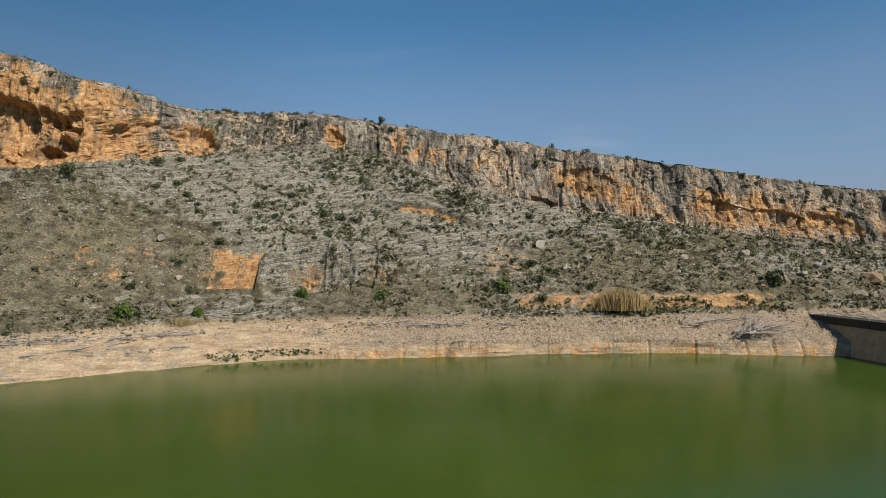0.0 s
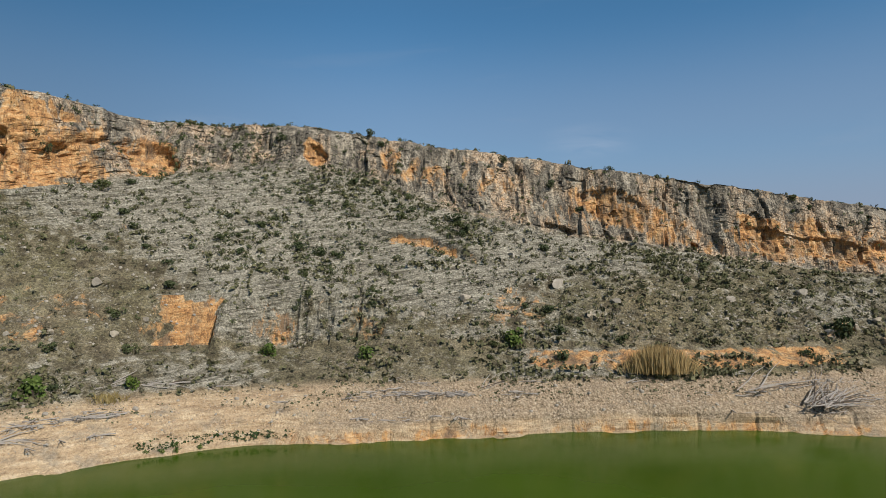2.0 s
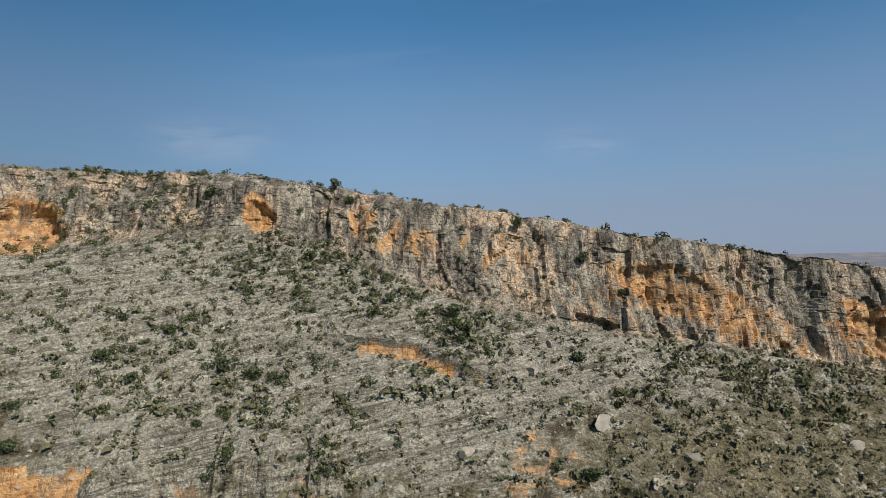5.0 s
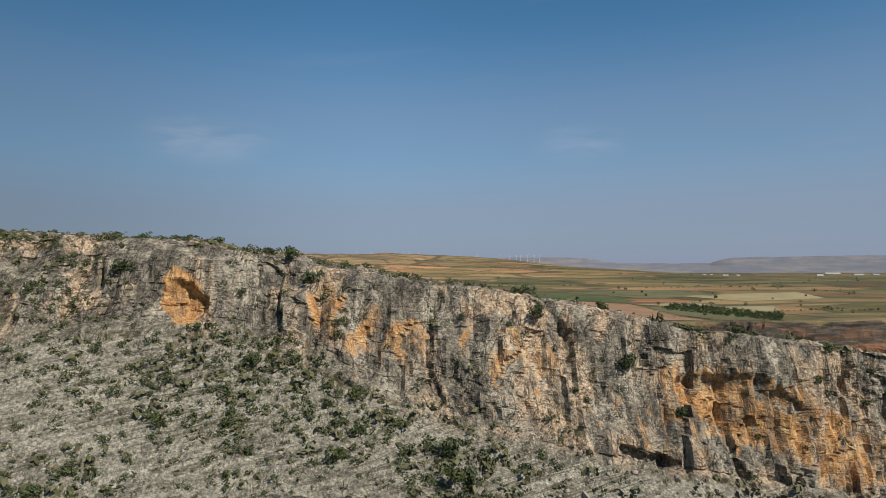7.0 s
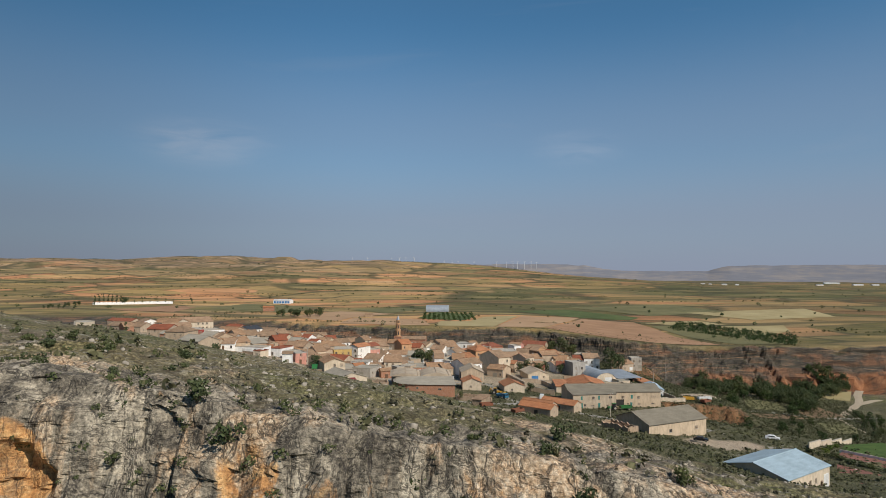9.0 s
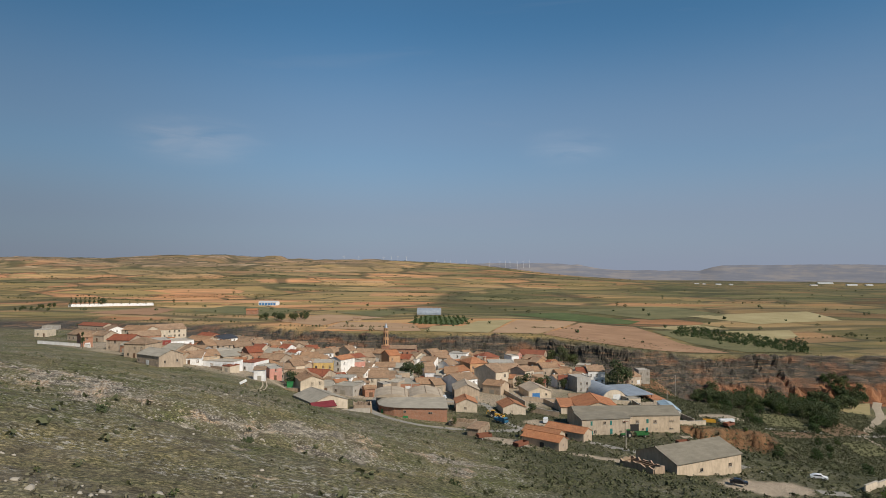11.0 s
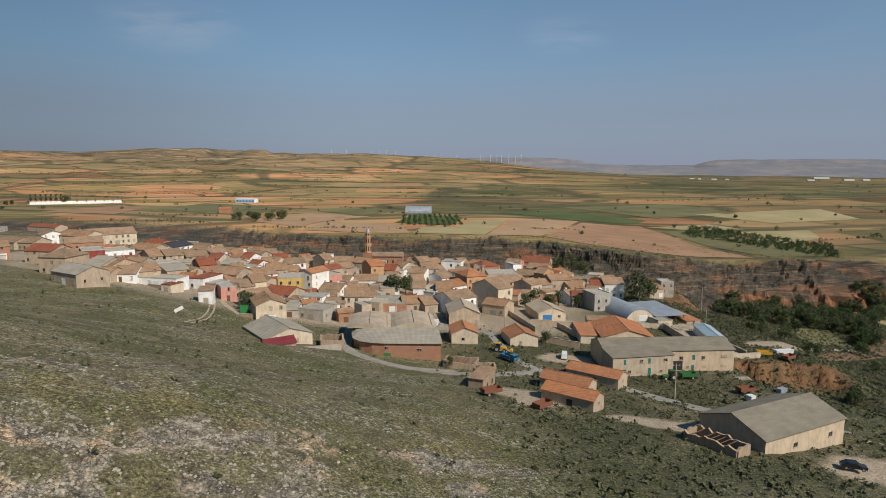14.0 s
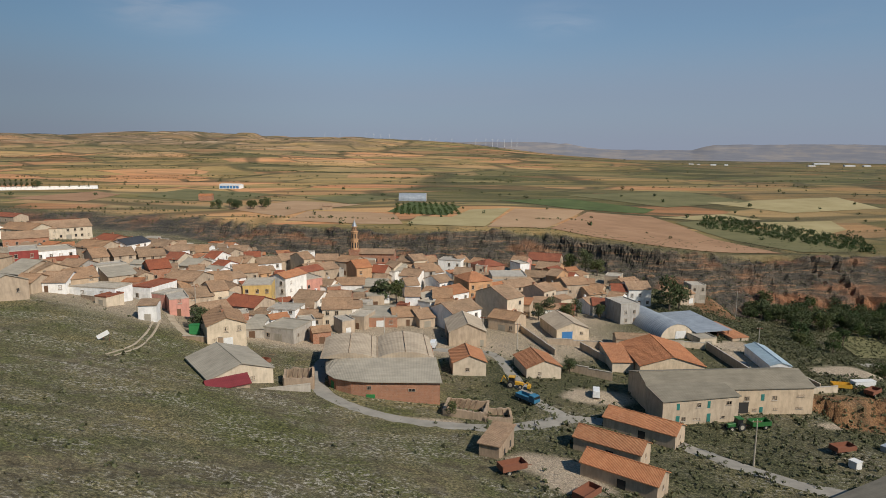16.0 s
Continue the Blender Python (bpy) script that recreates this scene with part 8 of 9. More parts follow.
for i, (fx_, fy_, fw, fh) in enumerate(((1090, 2705, 16, 3.5), (1130, 2720, 10, 3), (1180, 2712, 20, 3.5), (1245, 2730, 13, 3), (1480, 2560, 24, 3), (1690, 2660, 36, 4.5), (1775, 2670, 24, 4), (1720, 2900, 60, 4.5))):
    house(fx_, fy_, height(fx_, fy_), -18, fw, 24, fh, "gable", WHITE, WHITE_SHEET, 1.5, [], "factory_shed", "long white industrial shed far across the plain")


def tunnel_shed():
    ob = root("tunnel_shed", pose(-9, 871, height(4, 871) - 0.1, 0, 0, -4), "grey barrel-roofed farm shed on the plain", "shed")
    bm = bmesh.new()
    n, W_, L_ = 12, 8.0, 27.0
    rings = [[bm.verts.new((xx, W_ - W_ * math.cos(math.pi * i / n), 7.5 * math.sin(math.pi * i / n) ** 0.8)) for i in range(n + 1)] for xx in (0, L_)]
    for i in range(n):
        bm.faces.new((rings[0][i], rings[0][i + 1], rings[1][i + 1], rings[1][i]))
    part("roof", bm, STEEL_SHEET, ob)
    for r_ in (0, L_):
        bm = bmesh.new()
        arc = [bm.verts.new((r_, W_ - W_ * math.cos(math.pi * i / n), 7.45 * math.sin(math.pi * i / n) ** 0.8)) for i in range(n + 1)]
        bm.faces.new(arc)
        part("end_wall", bm, GREY, ob)


tunnel_shed()


def graveyard():
    ob = root("graveyard_wall", pose(-459, 979, height(-415, 1000) + 0.2, 0, 0, 26.1), "long whitewashed graveyard wall on the plain", "wall")
    for a, b, c, d in ((0, 0, 100, 0.5), (0, 24, 100, 24.5), (0, 0.5, 0.5, 24), (99.5, 0.5, 100, 24)):
        bm = bmesh.new()
        box(bm, a, b, -3, c, d, 2.4)
        part("wall_side", bm, WHITE, ob)


graveyard()
for i in range(14):
    run_ = 3 + (i * 5.2 if i < 8 else 1.9 * (i - 8) * 5.2 + 48)
    gx, gy = -459 + 0.898 * run_ - 1.8, 979 + 0.44 * run_ + 3.6
    planted(DARK_TREES if i == 7 else SLIM, gx, gy, height(gx, gy) - 0.3, 1.5 if i == 7 else 1.6 if i < 7 else 0.8, 1700 + i, "dark cypress in the graveyard", "graveyard trees")
for i in range(16):
    gx, gy = -151 + RS.uniform(-12, 34), 783 + RS.uniform(-10, 22)
    planted(DARK_TREES, gx, gy, height(gx, gy), RS.uniform(0.6, 1.15), 1730 + i, "dark tree in a garden grove beyond the village", "grove")
for i in range(14):
    gx, gy = -427 + RS.uniform(-60, 0), 995 - RS.uniform(20, 110)
    planted(DARK_TREES, gx, gy, height(gx, gy), RS.uniform(0.5, 0.9), 1760 + i, "dark tree above the village edge", "grove")
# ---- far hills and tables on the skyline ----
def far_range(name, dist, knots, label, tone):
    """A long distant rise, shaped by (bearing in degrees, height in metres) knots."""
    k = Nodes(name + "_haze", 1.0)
    # blue-grey distance haze is put into the base colour, in soft bands
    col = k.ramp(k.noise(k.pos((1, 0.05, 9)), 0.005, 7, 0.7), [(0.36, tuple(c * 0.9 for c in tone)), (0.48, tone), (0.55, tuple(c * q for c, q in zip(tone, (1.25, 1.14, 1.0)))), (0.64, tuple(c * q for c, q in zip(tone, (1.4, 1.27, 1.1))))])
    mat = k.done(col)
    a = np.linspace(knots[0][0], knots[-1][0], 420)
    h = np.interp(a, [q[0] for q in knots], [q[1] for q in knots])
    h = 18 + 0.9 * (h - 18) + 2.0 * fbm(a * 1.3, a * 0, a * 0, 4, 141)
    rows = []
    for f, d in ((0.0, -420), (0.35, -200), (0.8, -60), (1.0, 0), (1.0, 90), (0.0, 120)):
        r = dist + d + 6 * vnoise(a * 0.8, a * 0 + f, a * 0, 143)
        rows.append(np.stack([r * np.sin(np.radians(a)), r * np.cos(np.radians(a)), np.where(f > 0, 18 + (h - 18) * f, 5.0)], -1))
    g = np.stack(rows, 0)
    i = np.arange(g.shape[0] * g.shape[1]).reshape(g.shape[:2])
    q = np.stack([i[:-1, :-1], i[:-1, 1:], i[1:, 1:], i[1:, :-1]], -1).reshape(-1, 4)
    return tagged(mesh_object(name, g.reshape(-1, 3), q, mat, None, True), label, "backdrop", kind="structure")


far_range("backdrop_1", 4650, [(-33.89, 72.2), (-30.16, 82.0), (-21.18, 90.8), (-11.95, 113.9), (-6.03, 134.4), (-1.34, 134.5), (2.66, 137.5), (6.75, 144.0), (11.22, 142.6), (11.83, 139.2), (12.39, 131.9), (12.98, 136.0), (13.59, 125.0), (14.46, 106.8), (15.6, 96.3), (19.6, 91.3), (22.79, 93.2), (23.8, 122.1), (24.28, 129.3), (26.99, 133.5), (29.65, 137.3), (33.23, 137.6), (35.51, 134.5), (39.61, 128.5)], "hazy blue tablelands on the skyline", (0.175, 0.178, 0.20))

def wind_turbine(a, dist, z):
    x, y = dist * math.sin(radians(a)), dist * math.cos(radians(a))
    ob = root("wind_turbine", pose(x, y, z), "distant white wind turbine on the tableland", "wind turbine", "wind farm")
    bm = bmesh.new()
    tube(bm, (0, 0, -40), (0, 0, 27), 1.0, 0.6, 6)
    part("tower", bm, WHITE_DOOR, ob)
    bm = bmesh.new()
    box(bm, -0.8, -2.4, 26.3, 0.8, 2, 27.8)
    part("nacelle", bm, WHITE_DOOR, ob)
    off = random.Random(int(a * 100)).uniform(0, 2)
    for i in range(3):
        t = off + i * 2.094
        bm = bmesh.new()
        tube(bm, (0, -2.8, 27), (12 * math.sin(t), -2.8, 27 + 12 * math.cos(t)), 0.5, 0.2, 4)
        part("blade", bm, WHITE_DOOR, ob)


for bearing in (-7.19, -5.94, -3.79, -3.13, -2.56, -1.81, -0.48, 0.8, 1.52, 2.04, 3.42, 5.42, 6.28, 6.84, 7.22, 7.84, 8.4, 8.88):
    wind_turbine(bearing, 4560, 143 if bearing < -1 else 117)

# ---- dam, driftwood and reeds at the reservoir ----
STAINED, DARK_CONCRETE = plaster("stained_concrete", (0.50, 0.35, 0.20), 0.5), plaster("shade_dark_concrete", (0.07, 0.062, 0.05), 0.6)


def dam():
    ob = root("dam", pose(0, 0, 0), "low concrete dam with sloping face and pipe rail", "dam")
    d = Vector((0.06, -0.9982, 0))
    top, foot = Vector((74.8, 130.5, 6.0)), Vector((71.5, 130.5, -1.4))
    L = 95
    bm = bmesh.new()
    q = [foot, foot + d * L, top + d * L, top]
    back = [v + Vector((9, 0.7, 0)) for v in (top + d * L, top)]
    f = [bm.verts.new(v) for v in q + back]
    low = [bm.verts.new((v.co.x, v.co.y, -6)) for v in (f[0], f[1], f[4], f[5])]
    bm.faces.new(f[:4]), bm.faces.new((f[3], f[2], f[4], f[5]))
    bm.faces.new((f[5], f[4], low[2], low[3])), bm.faces.new((f[0], low[0], low[1], f[1]))
    bm.faces.new((f[0], f[3], f[5], low[3], low[0])), bm.faces.new((f[1], low[1], low[2], f[4], f[2]))
    bmesh.ops.recalc_face_normals(bm, faces=bm.faces)
    part("face", bm, STAINED, ob, "smooth brown stained sloping concrete face")
    bm = bmesh.new()
    m = Matrix.Translation(top) @ Matrix.Rotation(math.atan2(d.y, d.x), 4, "Z")
    # the beam's shaded look is put into its dark concrete colour
    box(bm, 0, -0.6, -0.9, L, 3.2, 0.55, m)
    part("crest_beam", bm, DARK_CONCRETE, ob, "crest beam with its shade put into the dark colour")
    for h in (0.95, 1.35):
        bm = bmesh.new()
        a = m @ Vector((0, -0.3, h))
        tube(bm, a, a + d * L, 0.05, 0.05, 5)
        part("rail", bm, WHITE_DOOR, ob)
    for i in range(24):
        bm = bmesh.new()
        a = m @ Vector((1 + 4 * i, -0.3, 0.5))
        tube(bm, a, a + Vector((0, 0, 0.9)), 0.05, 0.05, 5)
        part("rail_post", bm, WHITE_DOOR, ob)


dam()


def branch(bm, a, b, r, bend, rng):
    a, b = Vector(a), Vector(b)
    prev, n = a, 4
    for i in range(1, n + 1):
        f = i / n
        p = a.lerp(b, f) + Vector((rng.uniform(-1, 1), rng.uniform(-1, 1), 0.6 * rng.random())) * bend * math.sin(math.pi * f)
        tube(bm, prev, p, r * (1.1 - 0.8 * (f - 1 / n)), r * (1.1 - 0.8 * f), 5)
        prev = p


def driftwood(x, y, deg, length, count, seed, label):
    rng = random.Random(seed)
    z = surface(x, y)
    ob = root("driftwood_pile", pose(x, y, z, 0, 0, deg), label, "driftwood", "driftwood")
    for i in range(count):
        bm = bmesh.new()
        a = Vector((rng.gauss(-0.3, 0.12) * length, rng.gauss(0, 0.07) * length, 0.1 + 0.1 * rng.random()))
        t = rng.gauss(0.2, 0.28)
        l = length * rng.uniform(0.4, 0.95)
        b = a + Vector((math.cos(t) * l, math.sin(t) * l, 0))
        wb = Matrix.Rotation(radians(deg), 4, "Z") @ b
        b.z = surface(x + wb.x, y + wb.y) - z + rng.uniform(0.05, 0.7)
        branch(bm, a, b, 0.04 + 0.08 * rng.random(), 0.25 * length / 6, rng)
        part("branch", bm, DEADWOOD if rng.random() < 0.8 else BARK, ob)


driftwood(60.5, 121.5, 20, 13, 58, 1, "big pile of bleached driftwood branches on the bank")
driftwood(52, 124.5, 4, 15, 9, 5, "long bleached poles lying along the bank")
driftwood(55.5, 124.5, -28, 8, 5, 2, "long dark fallen trunk with roots on the bank")
for i, (dx, dy, dg, dl, dn) in enumerate(((-58, 99, 20, 6, 9), (-53, 102, 12, 6, 8), (-47, 115, 15, 5, 7), (-43, 117, 5, 5, 7), (-39, 118.5, 10, 5, 6), (-34, 119.5, 0, 4, 4), (-3, 122.5, -12, 4.5, 5), (8, 123, 20, 6, 7), (13, 124.5, -10, 5, 5), (22, 125.5, 8, 4, 4), (48, 127, 12, 4, 4), (-62, 89.5, 10, 5, 6), (-8, 123, -5, 3, 3), (30, 124.5, 15, 3, 3))):
    driftwood(dx, dy, dg, dl, dn, 20 + i, "bleached driftwood branches along the old waterline")


def reed_bed(x, y, w, h, count, seed, label, mat=REED):
    rng = random.Random(seed)
    ob = root("reed_clump", pose(x, y, surface(x, y) - 0.2), label, "reeds")
    bm = bmesh.new()
    for _ in range(count):
        px, py = rng.gauss(0, w * 0.21), rng.gauss(0, w * 0.12)
        hh = h * rng.uniform(0.55, 1.05) * max(0.35, 1 - 1.9 * (px / w) ** 2 - 0.08 * abs(math.sin(px * 2.3)))
        lx, ly, t = rng.gauss(px * 0.12, 0.35), rng.gauss(0, 0.35), rng.uniform(0, 3.14)
        s = 0.034 * rng.uniform(0.7, 1.4)
        cx0, sy0 = s * math.cos(t), s * math.sin(t)
        v = [bm.verts.new(c) for c in ((px - cx0, py - sy0, 0), (px + cx0, py + sy0, 0), (px + lx * 0.5 + cx0, py + ly * 0.5 + sy0, hh * 0.65), (px + lx, py + ly, hh), (px + lx * 0.5 - cx0, py + ly * 0.5 - sy0, hh * 0.65))]
        bm.faces.new(v)
    tagged(part("reed_growth", bm, mat, ob), kind="stuff")


reed_bed(35.0, 127.2, 10.5, 4.7, 3600, 3, "tall dry tawny reed clump on the bank")
reed_bed(-47, 112.5, 6, 1.6, 250, 4, "low dry reeds by the waterline")

for i, (bx, by) in enumerate(((-37, 107.5), (-35.5, 108.2), (-34, 108.6), (-32.4, 109.4), (-30.5, 110.2), (-33, 110), (-36, 109.5), (-39, 107), (-28.4, 111.4))):
    planted(GREENS, bx, by, surface(bx, by) - 0.25, 0.45, 1500 + i, "low green weeds at the water's edge", "shore weeds")


# ---- vehicles, machines and poles ----
def wheel(ob, x, y, r, w=0.25):
    bm = bmesh.new()
    tube(bm, (x, y - w / 2, r), (x, y + w / 2, r), r, r, 14)
    tyre = part("wheel", bm, RUBBER, ob)
    bm = bmesh.new()
    tube(bm, (x, y - w / 2 - 0.02, r), (x, y + w / 2 + 0.02, r), r * 0.55, r * 0.55, 10)
    part("rim", bm, GREY_SHEET, tyre)


def hull(bm, profile, y0, y1, inset=0.0):
    """A body from a side outline (x, z), narrowed at the top by inset."""
    zmax = max(p[1] for p in profile)
    a = [bm.verts.new((x, y0 + inset * z / zmax, z)) for x, z in profile]
    b = [bm.verts.new((x, y1 - inset * z / zmax, z)) for x, z in profile]
    bm.faces.new(a), bm.faces.new(b[::-1])
    for i in range(len(a)):
        j = (i + 1) % len(a)
        bm.faces.new((a[i], b[i], b[j], a[j]))
    bmesh.ops.recalc_face_normals(bm, faces=bm.faces)
    bmesh.ops.bevel(bm, geom=list(bm.edges), offset=0.06, segments=1, affect="EDGES")


def car(x, y, deg, paint, label, van=False):
    ob = root("van" if van else "car", pose(x, y, height(x, y) + 0.12, 0, 0, deg), label, "van" if van else "car")
    bm = bmesh.new()
    body = [(-2.3, 0.35), (2.3, 0.35), (2.35, 0.9), (1.5, 1.1), (0.9, 1.95), (-2.25, 1.95)] if van else [(-2.1, 0.3), (2.1, 0.3), (2.15, 0.75), (1.2, 0.9), (0.5, 1.42), (-1.1, 1.42), (-1.9, 0.95), (-2.15, 0.9)]
    hull(bm, body, -0.88, 0.88, 0.12)
    part("body", bm, paint, ob)
    bm = bmesh.new()
    hull(bm, [(0.75, 1.15), (1.35, 1.15), (0.9, 1.75), (0.72, 1.75)] if van else [(-1.5, 0.97), (1.0, 0.97), (0.45, 1.36), (-1.05, 1.36)], -0.9, 0.9, 0.1)
    part("glazing", bm, GLASS, ob)
    for wx in (-1.35, 1.4):
        for wy in (-0.78, 0.78):
            wheel(ob, wx, wy, 0.33)
    return ob


car(47.1, 386.7, 75, CAR_WHITE, "white delivery van parked on bare earth", True)
car(10.1, 418.7, 80, CAR_WHITE, "white van parked beside the open barn", True)
car(95.2, 411.4, 100, CAR_BLACK, "dark car parked in the walled yard")
car(93.2, 343.9, -35, CAR_BLACK, "black car parked by the lane")
car(83.0, 312.5, -20, CAR_BLACK, "black car parked on the earth yard")
car(111.0, 323.9, -25, CAR_WHITE, "pale pickup parked on the valley track")


def lorry():
    ob = root("lorry", pose(29.7, 379.7, height(29.7, 379.7) + 0.15, 0, 0, -52), "old teal blue lorry parked on the lane", "lorry")
    bm = bmesh.new()
    hull(bm, [(1.0, 0.6), (2.7, 0.6), (2.75, 1.3), (2.5, 2.2), (1.0, 2.2)], -1.0, 1.0, 0.05)
    part("cab", bm, CAR_BLUE, ob)
    bm = bmesh.new()
    box(bm, -2.8, -1.05, 0.8, 0.9, 1.05, 0.95)
    for s in ((-2.8, -1.05, 0.9, -0.98), (-2.8, 0.98, 0.9, 1.05), (-2.8, -0.98, -2.72, 0.98)):
        box(bm, s[0], s[1], 0.95, s[2], s[3], 1.6)
    part("load_bed", bm, CAR_BLUE, ob)
    bm = bmesh.new()
    box(bm, 2.0, -0.9, 1.45, 2.72, 0.9, 2.0)
    part("windscreen", bm, GLASS, ob)
    for wx in (-1.8, 1.8):
        for wy in (-0.85, 0.85):
            wheel(ob, wx, wy, 0.42, 0.3)


lorry()


def tractor(x, y, deg, paint, label, name="tractor", arm=False):
    ob = root(name, pose(x, y, height(x, y) + 0.1, 0, 0, deg), label, name)
    bm = bmesh.new()
    hull(bm, [(0.2, 0.7), (2.1, 0.7), (2.15, 1.4), (0.2, 1.6)], -0.42, 0.42, 0.05)
    part("bonnet", bm, paint, ob)
    bm = bmesh.new()
    hull(bm, [(-1.2, 1.0), (0.25, 1.0), (0.1, 2.5), (-1.1, 2.5)], -0.75, 0.75, 0.1)
    part("cab", bm, GLASS, ob)
    bm = bmesh.new()
    box(bm, -1.25, -0.8, 2.5, 0.2, 0.8, 2.65)
    part("cab_roof", bm, paint, ob)
    for wy in (-0.85, 0.85):
        wheel(ob, -0.7, wy, 0.85, 0.45), wheel(ob, 1.6, wy, 0.55, 0.35)
    if arm:
        for a, b in (((2.1, 0, 0.9), (3.3, 0, 1.6)), ((-1.4, 0, 1.0), (-2.5, 0, 2.6)), ((-2.5, 0, 2.6), (-3.2, 0, 1.0))):
            bm = bmesh.new()
            tube(bm, a, b, 0.14, 0.12, 6)
            part("loader_arm", bm, paint, ob)
        bm = bmesh.new()
        box(bm, 3.2, -0.9, 0.3, 3.9, 0.9, 1.0)
        part("bucket", bm, paint, ob)
    return ob


tractor(72.3, 370.4, 188, TRACTOR_GREEN, "green farm tractor beside its trailer")
tractor(28.1, 388.7, -20, DIGGER_YELLOW, "yellow backhoe loader at the lane's edge", "backhoe_loader", True)


def trailer(x, y, deg, paint, label):
    ob = root("trailer", pose(x, y, height(x, y) + 0.1, 0, 0, deg), label, "trailer")
    bm = bmesh.new()
    box(bm, -2.2, -1.1, 0.8, 2.2, 1.1, 0.95)
    for s in ((-2.2, -1.1, 2.2, -1.02), (-2.2, 1.02, 2.2, 1.1), (-2.2, -1.02, -2.12, 1.02), (2.12, -1.02, 2.2, 1.02)):
        box(bm, s[0], s[1], 0.95, s[2], s[3], 1.75)
    part("box_body", bm, paint, ob)
    bm = bmesh.new()
    tube(bm, (2.2, 0, 0.8), (3.6, 0, 0.6), 0.08, 0.06, 6)
    part("drawbar", bm, RUST, ob)
    for wy in (-0.95, 0.95):
        wheel(ob, -1.0, wy, 0.45)


trailer(77.7, 371.3, 187, TRACTOR_GREEN, "green tipping trailer behind the tractor")
trailer(29.9, 333.2, 40, RUST, "rusty old cart by the storehouses")
trailer(87.5, 359.0, 10, RUST, "rusty implement on the grass")
trailer(20.0, 340.9, 20, RUST, "rusty harrow frame in the scrub")
trailer(112.6, 395.6, -15, DIGGER_YELLOW, "old yellow machine on the earth yard")
trailer(118.9, 392.8, 30, RUST, "scrapped machine on the earth yard")
trailer(-30.7, 389.8, 60, RUST, "abandoned cart in the weeds")


def utility_pole(x, y, h, label="concrete utility pole with lamp arm"):
    ob = root("utility_pole", pose(x, y, height(x, y)), label, "pole", "poles")
    bm = bmesh.new()
    tube(bm, (0, 0, -1), (0, 0, h), 0.17, 0.1, 8)
    part("pole", bm, CONCRETE, ob)
    bm = bmesh.new()
    box(bm, -0.9, -0.06, h - 0.5, 0.9, 0.06, h - 0.38)
    part("crossarm", bm, RUST, ob)
    for i in (-0.8, 0, 0.8):
        bm = bmesh.new()
        tube(bm, (i, 0, h - 0.38), (i, 0, h - 0.15), 0.06, 0.05, 6)
        part("insulator", bm, WHITE_DOOR, ob)


for px, py, ph in ((66.7, 353.3, 9.0), (-3.7, 421.3, 8), (24.7, 425.0, 8), (-62.0, 439.9, 8), (-36.7, 444.3, 7.5), (33.7, 418.4, 8), (107.3, 425.0, 8), (142.2, 504.2, 12)):
    utility_pole(px, py, ph)


def billboard():
    ob = root("white_sign", pose(-65.2, 390.0, height(-65.2, 390.0), 0, 0, 25), "leaning white board on a stake in the grass", "sign")
    bm = bmesh.new()
    box(bm, -1.2, 0, 1.2, 1.4, 0.08, 2.2, Matrix.Rotation(radians(-25), 4, "Y"))
    part("board", bm, WHITE_DOOR, ob)
    bm = bmesh.new()
    tube(bm, (-0.8, 0.1, -0.6), (-0.4, 0.1, 2.0), 0.06, 0.05, 6), tube(bm, (0.6, 0.1, -0.6), (0.6, 0.1, 1.2), 0.06, 0.05, 6)
    part("stake", bm, RUST, ob)


billboard()


def skip(x, y, deg, w, d, h, mat, label, name="container"):
    ob = root(name, pose(x, y, height(x, y), 0, 0, deg), label, name)
    bm = bmesh.new()
    box(bm, 0, 0, -0.3, w, d, h)
    bmesh.ops.bevel(bm, geom=list(bm.edges), offset=0.05, segments=1, affect="EDGES")
    part("tank", bm, mat, ob)
    bm = bmesh.new()
    box(bm, -0.06, -0.06, h, w + 0.06, d + 0.06, h + 0.12)
    part("lid", bm, mat, ob)


skip(-54.3, 411.3, 10, 2.6, 1.6, 2.2, GREEN_DOOR, "green metal container beside the barn", "container")
skip(85.0, 351.6, 20, 1.6, 1.6, 1.3, WHITE_DOOR, "white plastic water tank on the grass", "water_tank")
skip(118.1, 397.9, 5, 6, 1.8, 1.2, WHITE_DOOR, "pale tank lying on the earth yard", "water_tank")
skip(97.1, 359.5, 25, 2.6, 1.4, 1.1, STEEL_SHEET, "grey tank beside the earth cliff", "water_tank")


# ---- ball courts and garden by the sports hall ----
COURT_RED = earth("red_court_earth", (0.16, 0.07, 0.055), (0.21, 0.095, 0.072), (0.26, 0.125, 0.095), 0.2)
LAWN = earth("watered_lawn", (0.035, 0.065, 0.014), (0.055, 0.095, 0.02), (0.085, 0.125, 0.032), 0.6)


def court(name, outline, z, lines, label, mat=COURT_RED):
    """A levelled field with a low kerb of its own and painted lines."""
    bm = bmesh.new()
    area = sum(a[0] * b[1] - b[0] * a[1] for a, b in zip(outline, outline[1:] + outline[:1]))
    solid(bm, outline if area > 0 else outline[::-1], z - 3, z)
    me = bpy.data.meshes.new(name)
    bm.to_mesh(me)
    bm.free()
    me.materials.append(mat)
    ob = tagged(new(name, me), label, name.split("_")[-1], kind="structure")
    for (ax, ay), (bx, by) in lines:
        bm = bmesh.new()
        n = Vector((by - ay, ax - bx, 0)).normalized() * 0.07
        slab(bm, [(ax + n.x, ay + n.y, z + 0.012), (bx + n.x, by + n.y, z + 0.012), (bx - n.x, by - n.y, z + 0.012), (ax - n.x, ay - n.y, z + 0.012)], 0.01)
        part("painted_line", bm, WHITE_DOOR, ob)


def between(a, b, f):
    return (a[0] + (b[0] - a[0]) * f, a[1] + (b[1] - a[1]) * f)


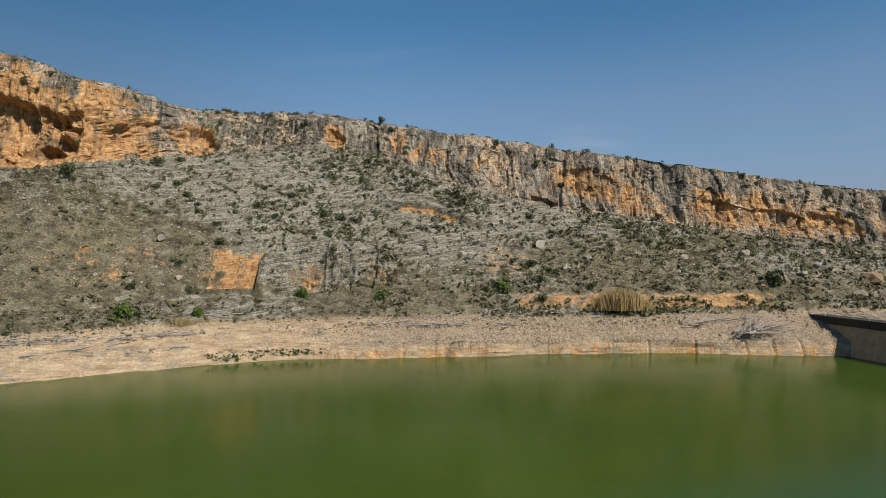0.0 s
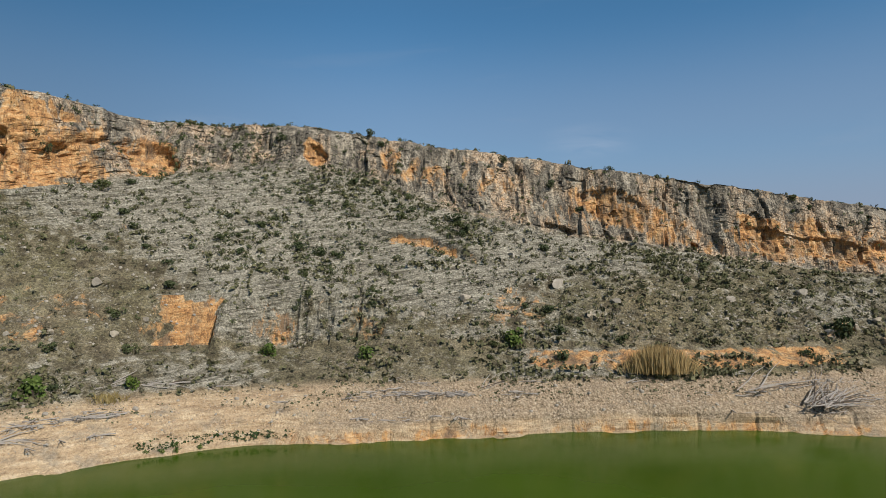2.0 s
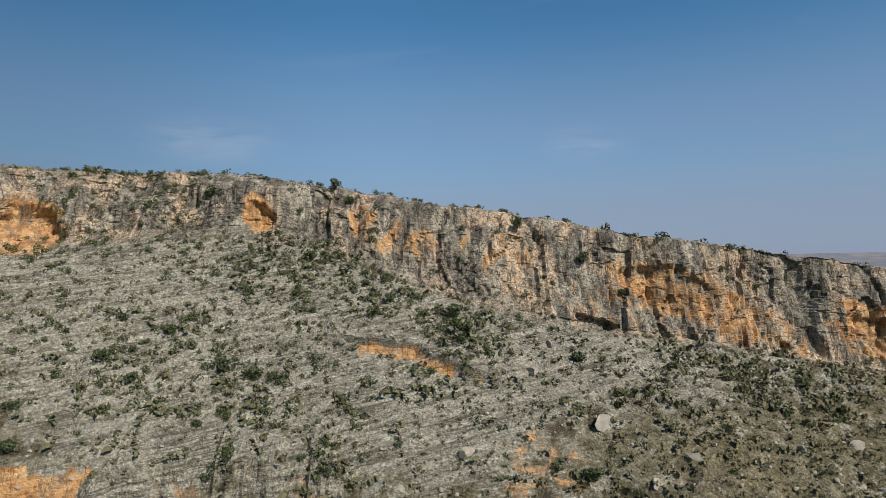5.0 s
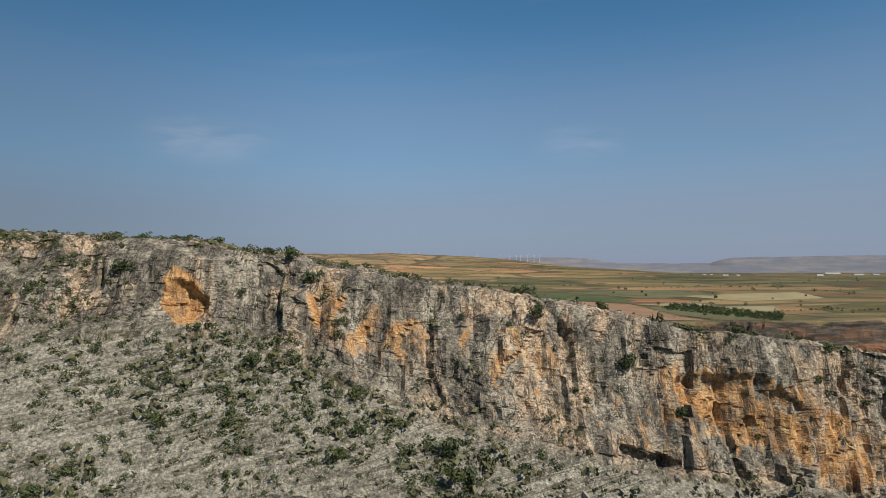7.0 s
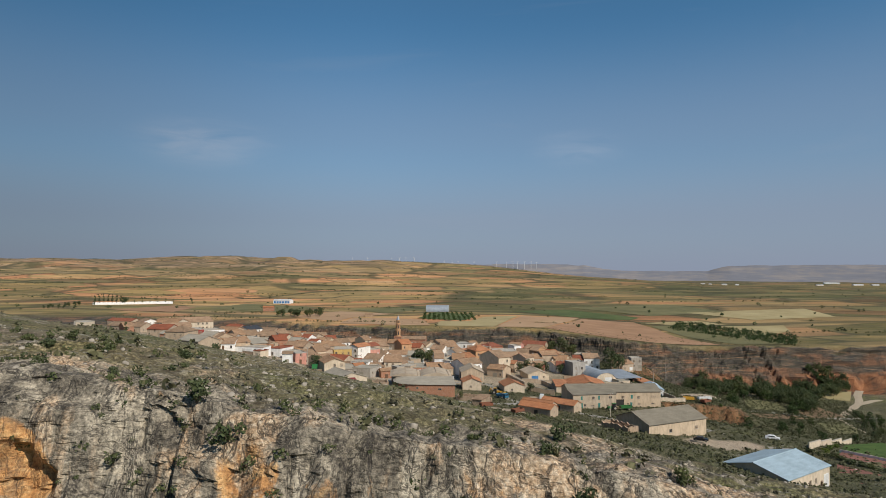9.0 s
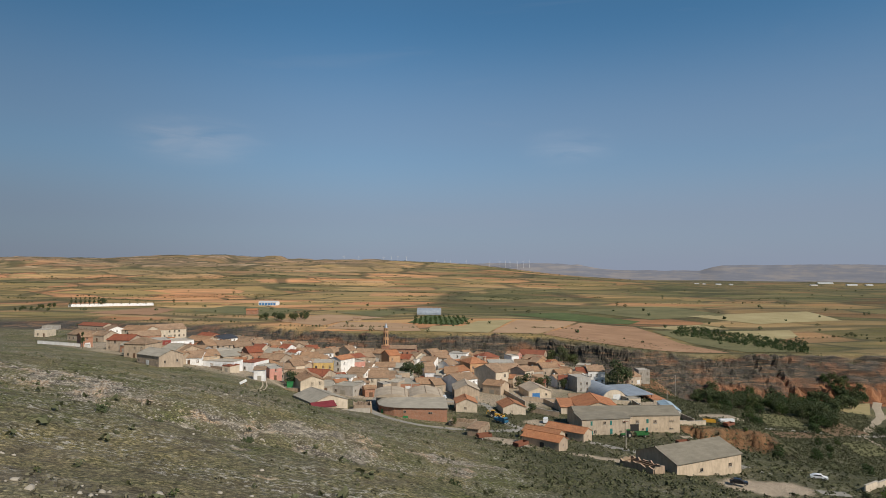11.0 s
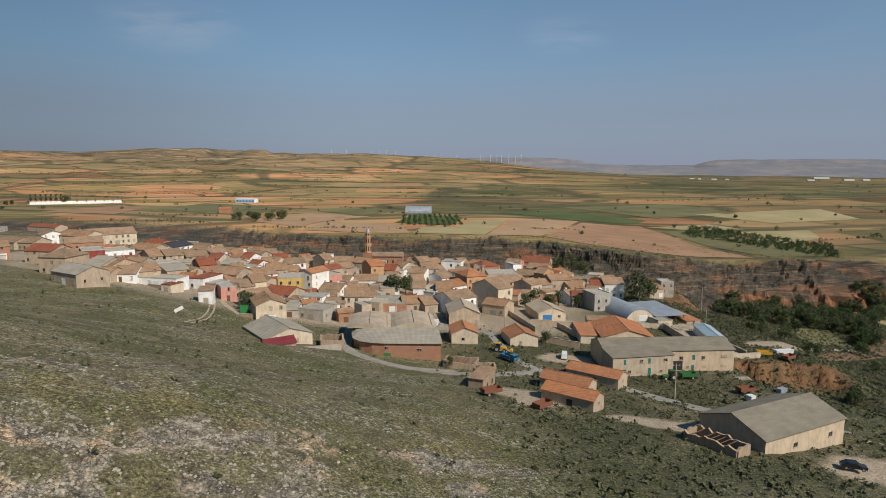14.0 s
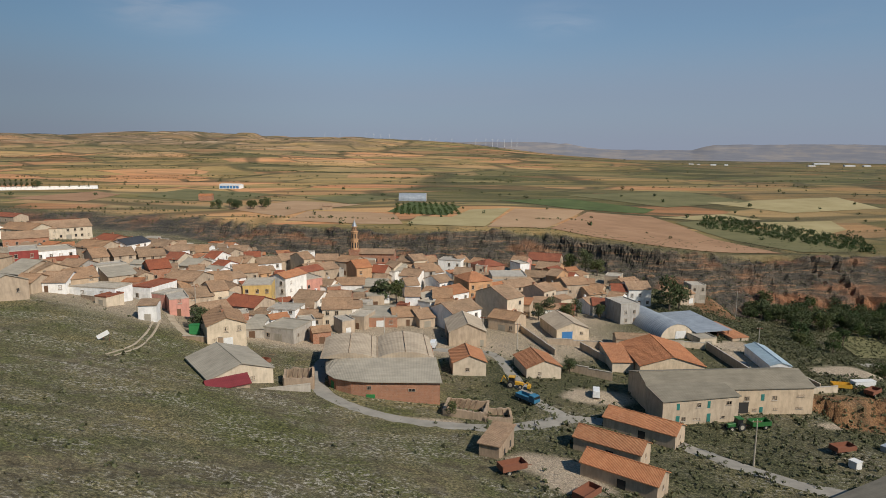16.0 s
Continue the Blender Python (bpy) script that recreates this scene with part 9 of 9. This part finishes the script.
COURT = [(113.9, 295.6), (119.7, 287.1), (116.5, 269.5), (96.9, 267.8)]
court("sports_court", COURT, 13.2, [(between(COURT[0], COURT[3], 0.3), between(COURT[1], COURT[2], 0.3)), (between(COURT[0], COURT[1], 0.45), between(COURT[3], COURT[2], 0.45))], "flat dull red ball court with pale lines beside the hall")
court("bowling_court", [(124.5, 309.9), (130.8, 302.7), (142.3, 290.7), (127.6, 283.7), (126.4, 296.5), (121.0, 306.5)], 12.6, [], "smaller red earth court behind the hedge")
court("garden_lawn", [(122.0, 308.5), (131.0, 318.4), (144.0, 321.0), (151.1, 313.7), (129.6, 300.9)], 12.4, [], "watered green lawn by the courts", LAWN)
for a, b in zip([(124.1, 310.4), (130.5, 302.1), (135.4, 293.6)], [(130.5, 302.1), (135.4, 293.6)]):
    garden_wall(a, b, 0.9, WHITE, 0.3)
for a, b in zip([(116.8, 313.8), (128.0, 320.6), (139.4, 328.3)], [(128.0, 320.6), (139.4, 328.3)]):
    garden_wall(a, b, 2.2, CREAM, 0.35)
HEDGE = [(114.4, 309.9), (118.3, 305.4), (119.6, 297.5), (122.3, 290.8), (124.7, 283.7)]
for k, (a, b) in enumerate(zip(HEDGE, HEDGE[1:])):
    n = max(2, int(math.dist(a, b) / 2.0))
    for i in range(n):
        hx_, hy_ = between(a, b, i / n)
        planted(JUNIPERS, hx_, hy_, height(hx_, hy_) - 0.3, 1.25, 1900 + 40 * k + i, "clipped evergreen hedge bush along the court", "court hedge")
for i, (tx_, ty) in enumerate([(193.8, 408.3), (230.0, 455.5), (230.1, 449.1), (224.8, 435.6), (244.3, 471.7), (254.6, 479.6), (239.0, 470.7), (245.9, 485.7), (241.2, 458.1), (210.6, 419.4)]):
    planted(DARK_TREES if i % 2 else TREES, tx_, ty, height(tx_, ty) - 0.2, 0.55 + 0.05 * (i % 5), 2100 + i, "dark garden tree beside the courts", "garden trees")
for i, (tx_, ty) in enumerate([(122.8, 313.0), (119.8, 310.4), (126.9, 316.7)]):
    planted(GREENS, tx_, ty, height(tx_, ty) - 0.2, 1.3, 2120 + i, "leafy green shrub by the garden wall", "shrubs")
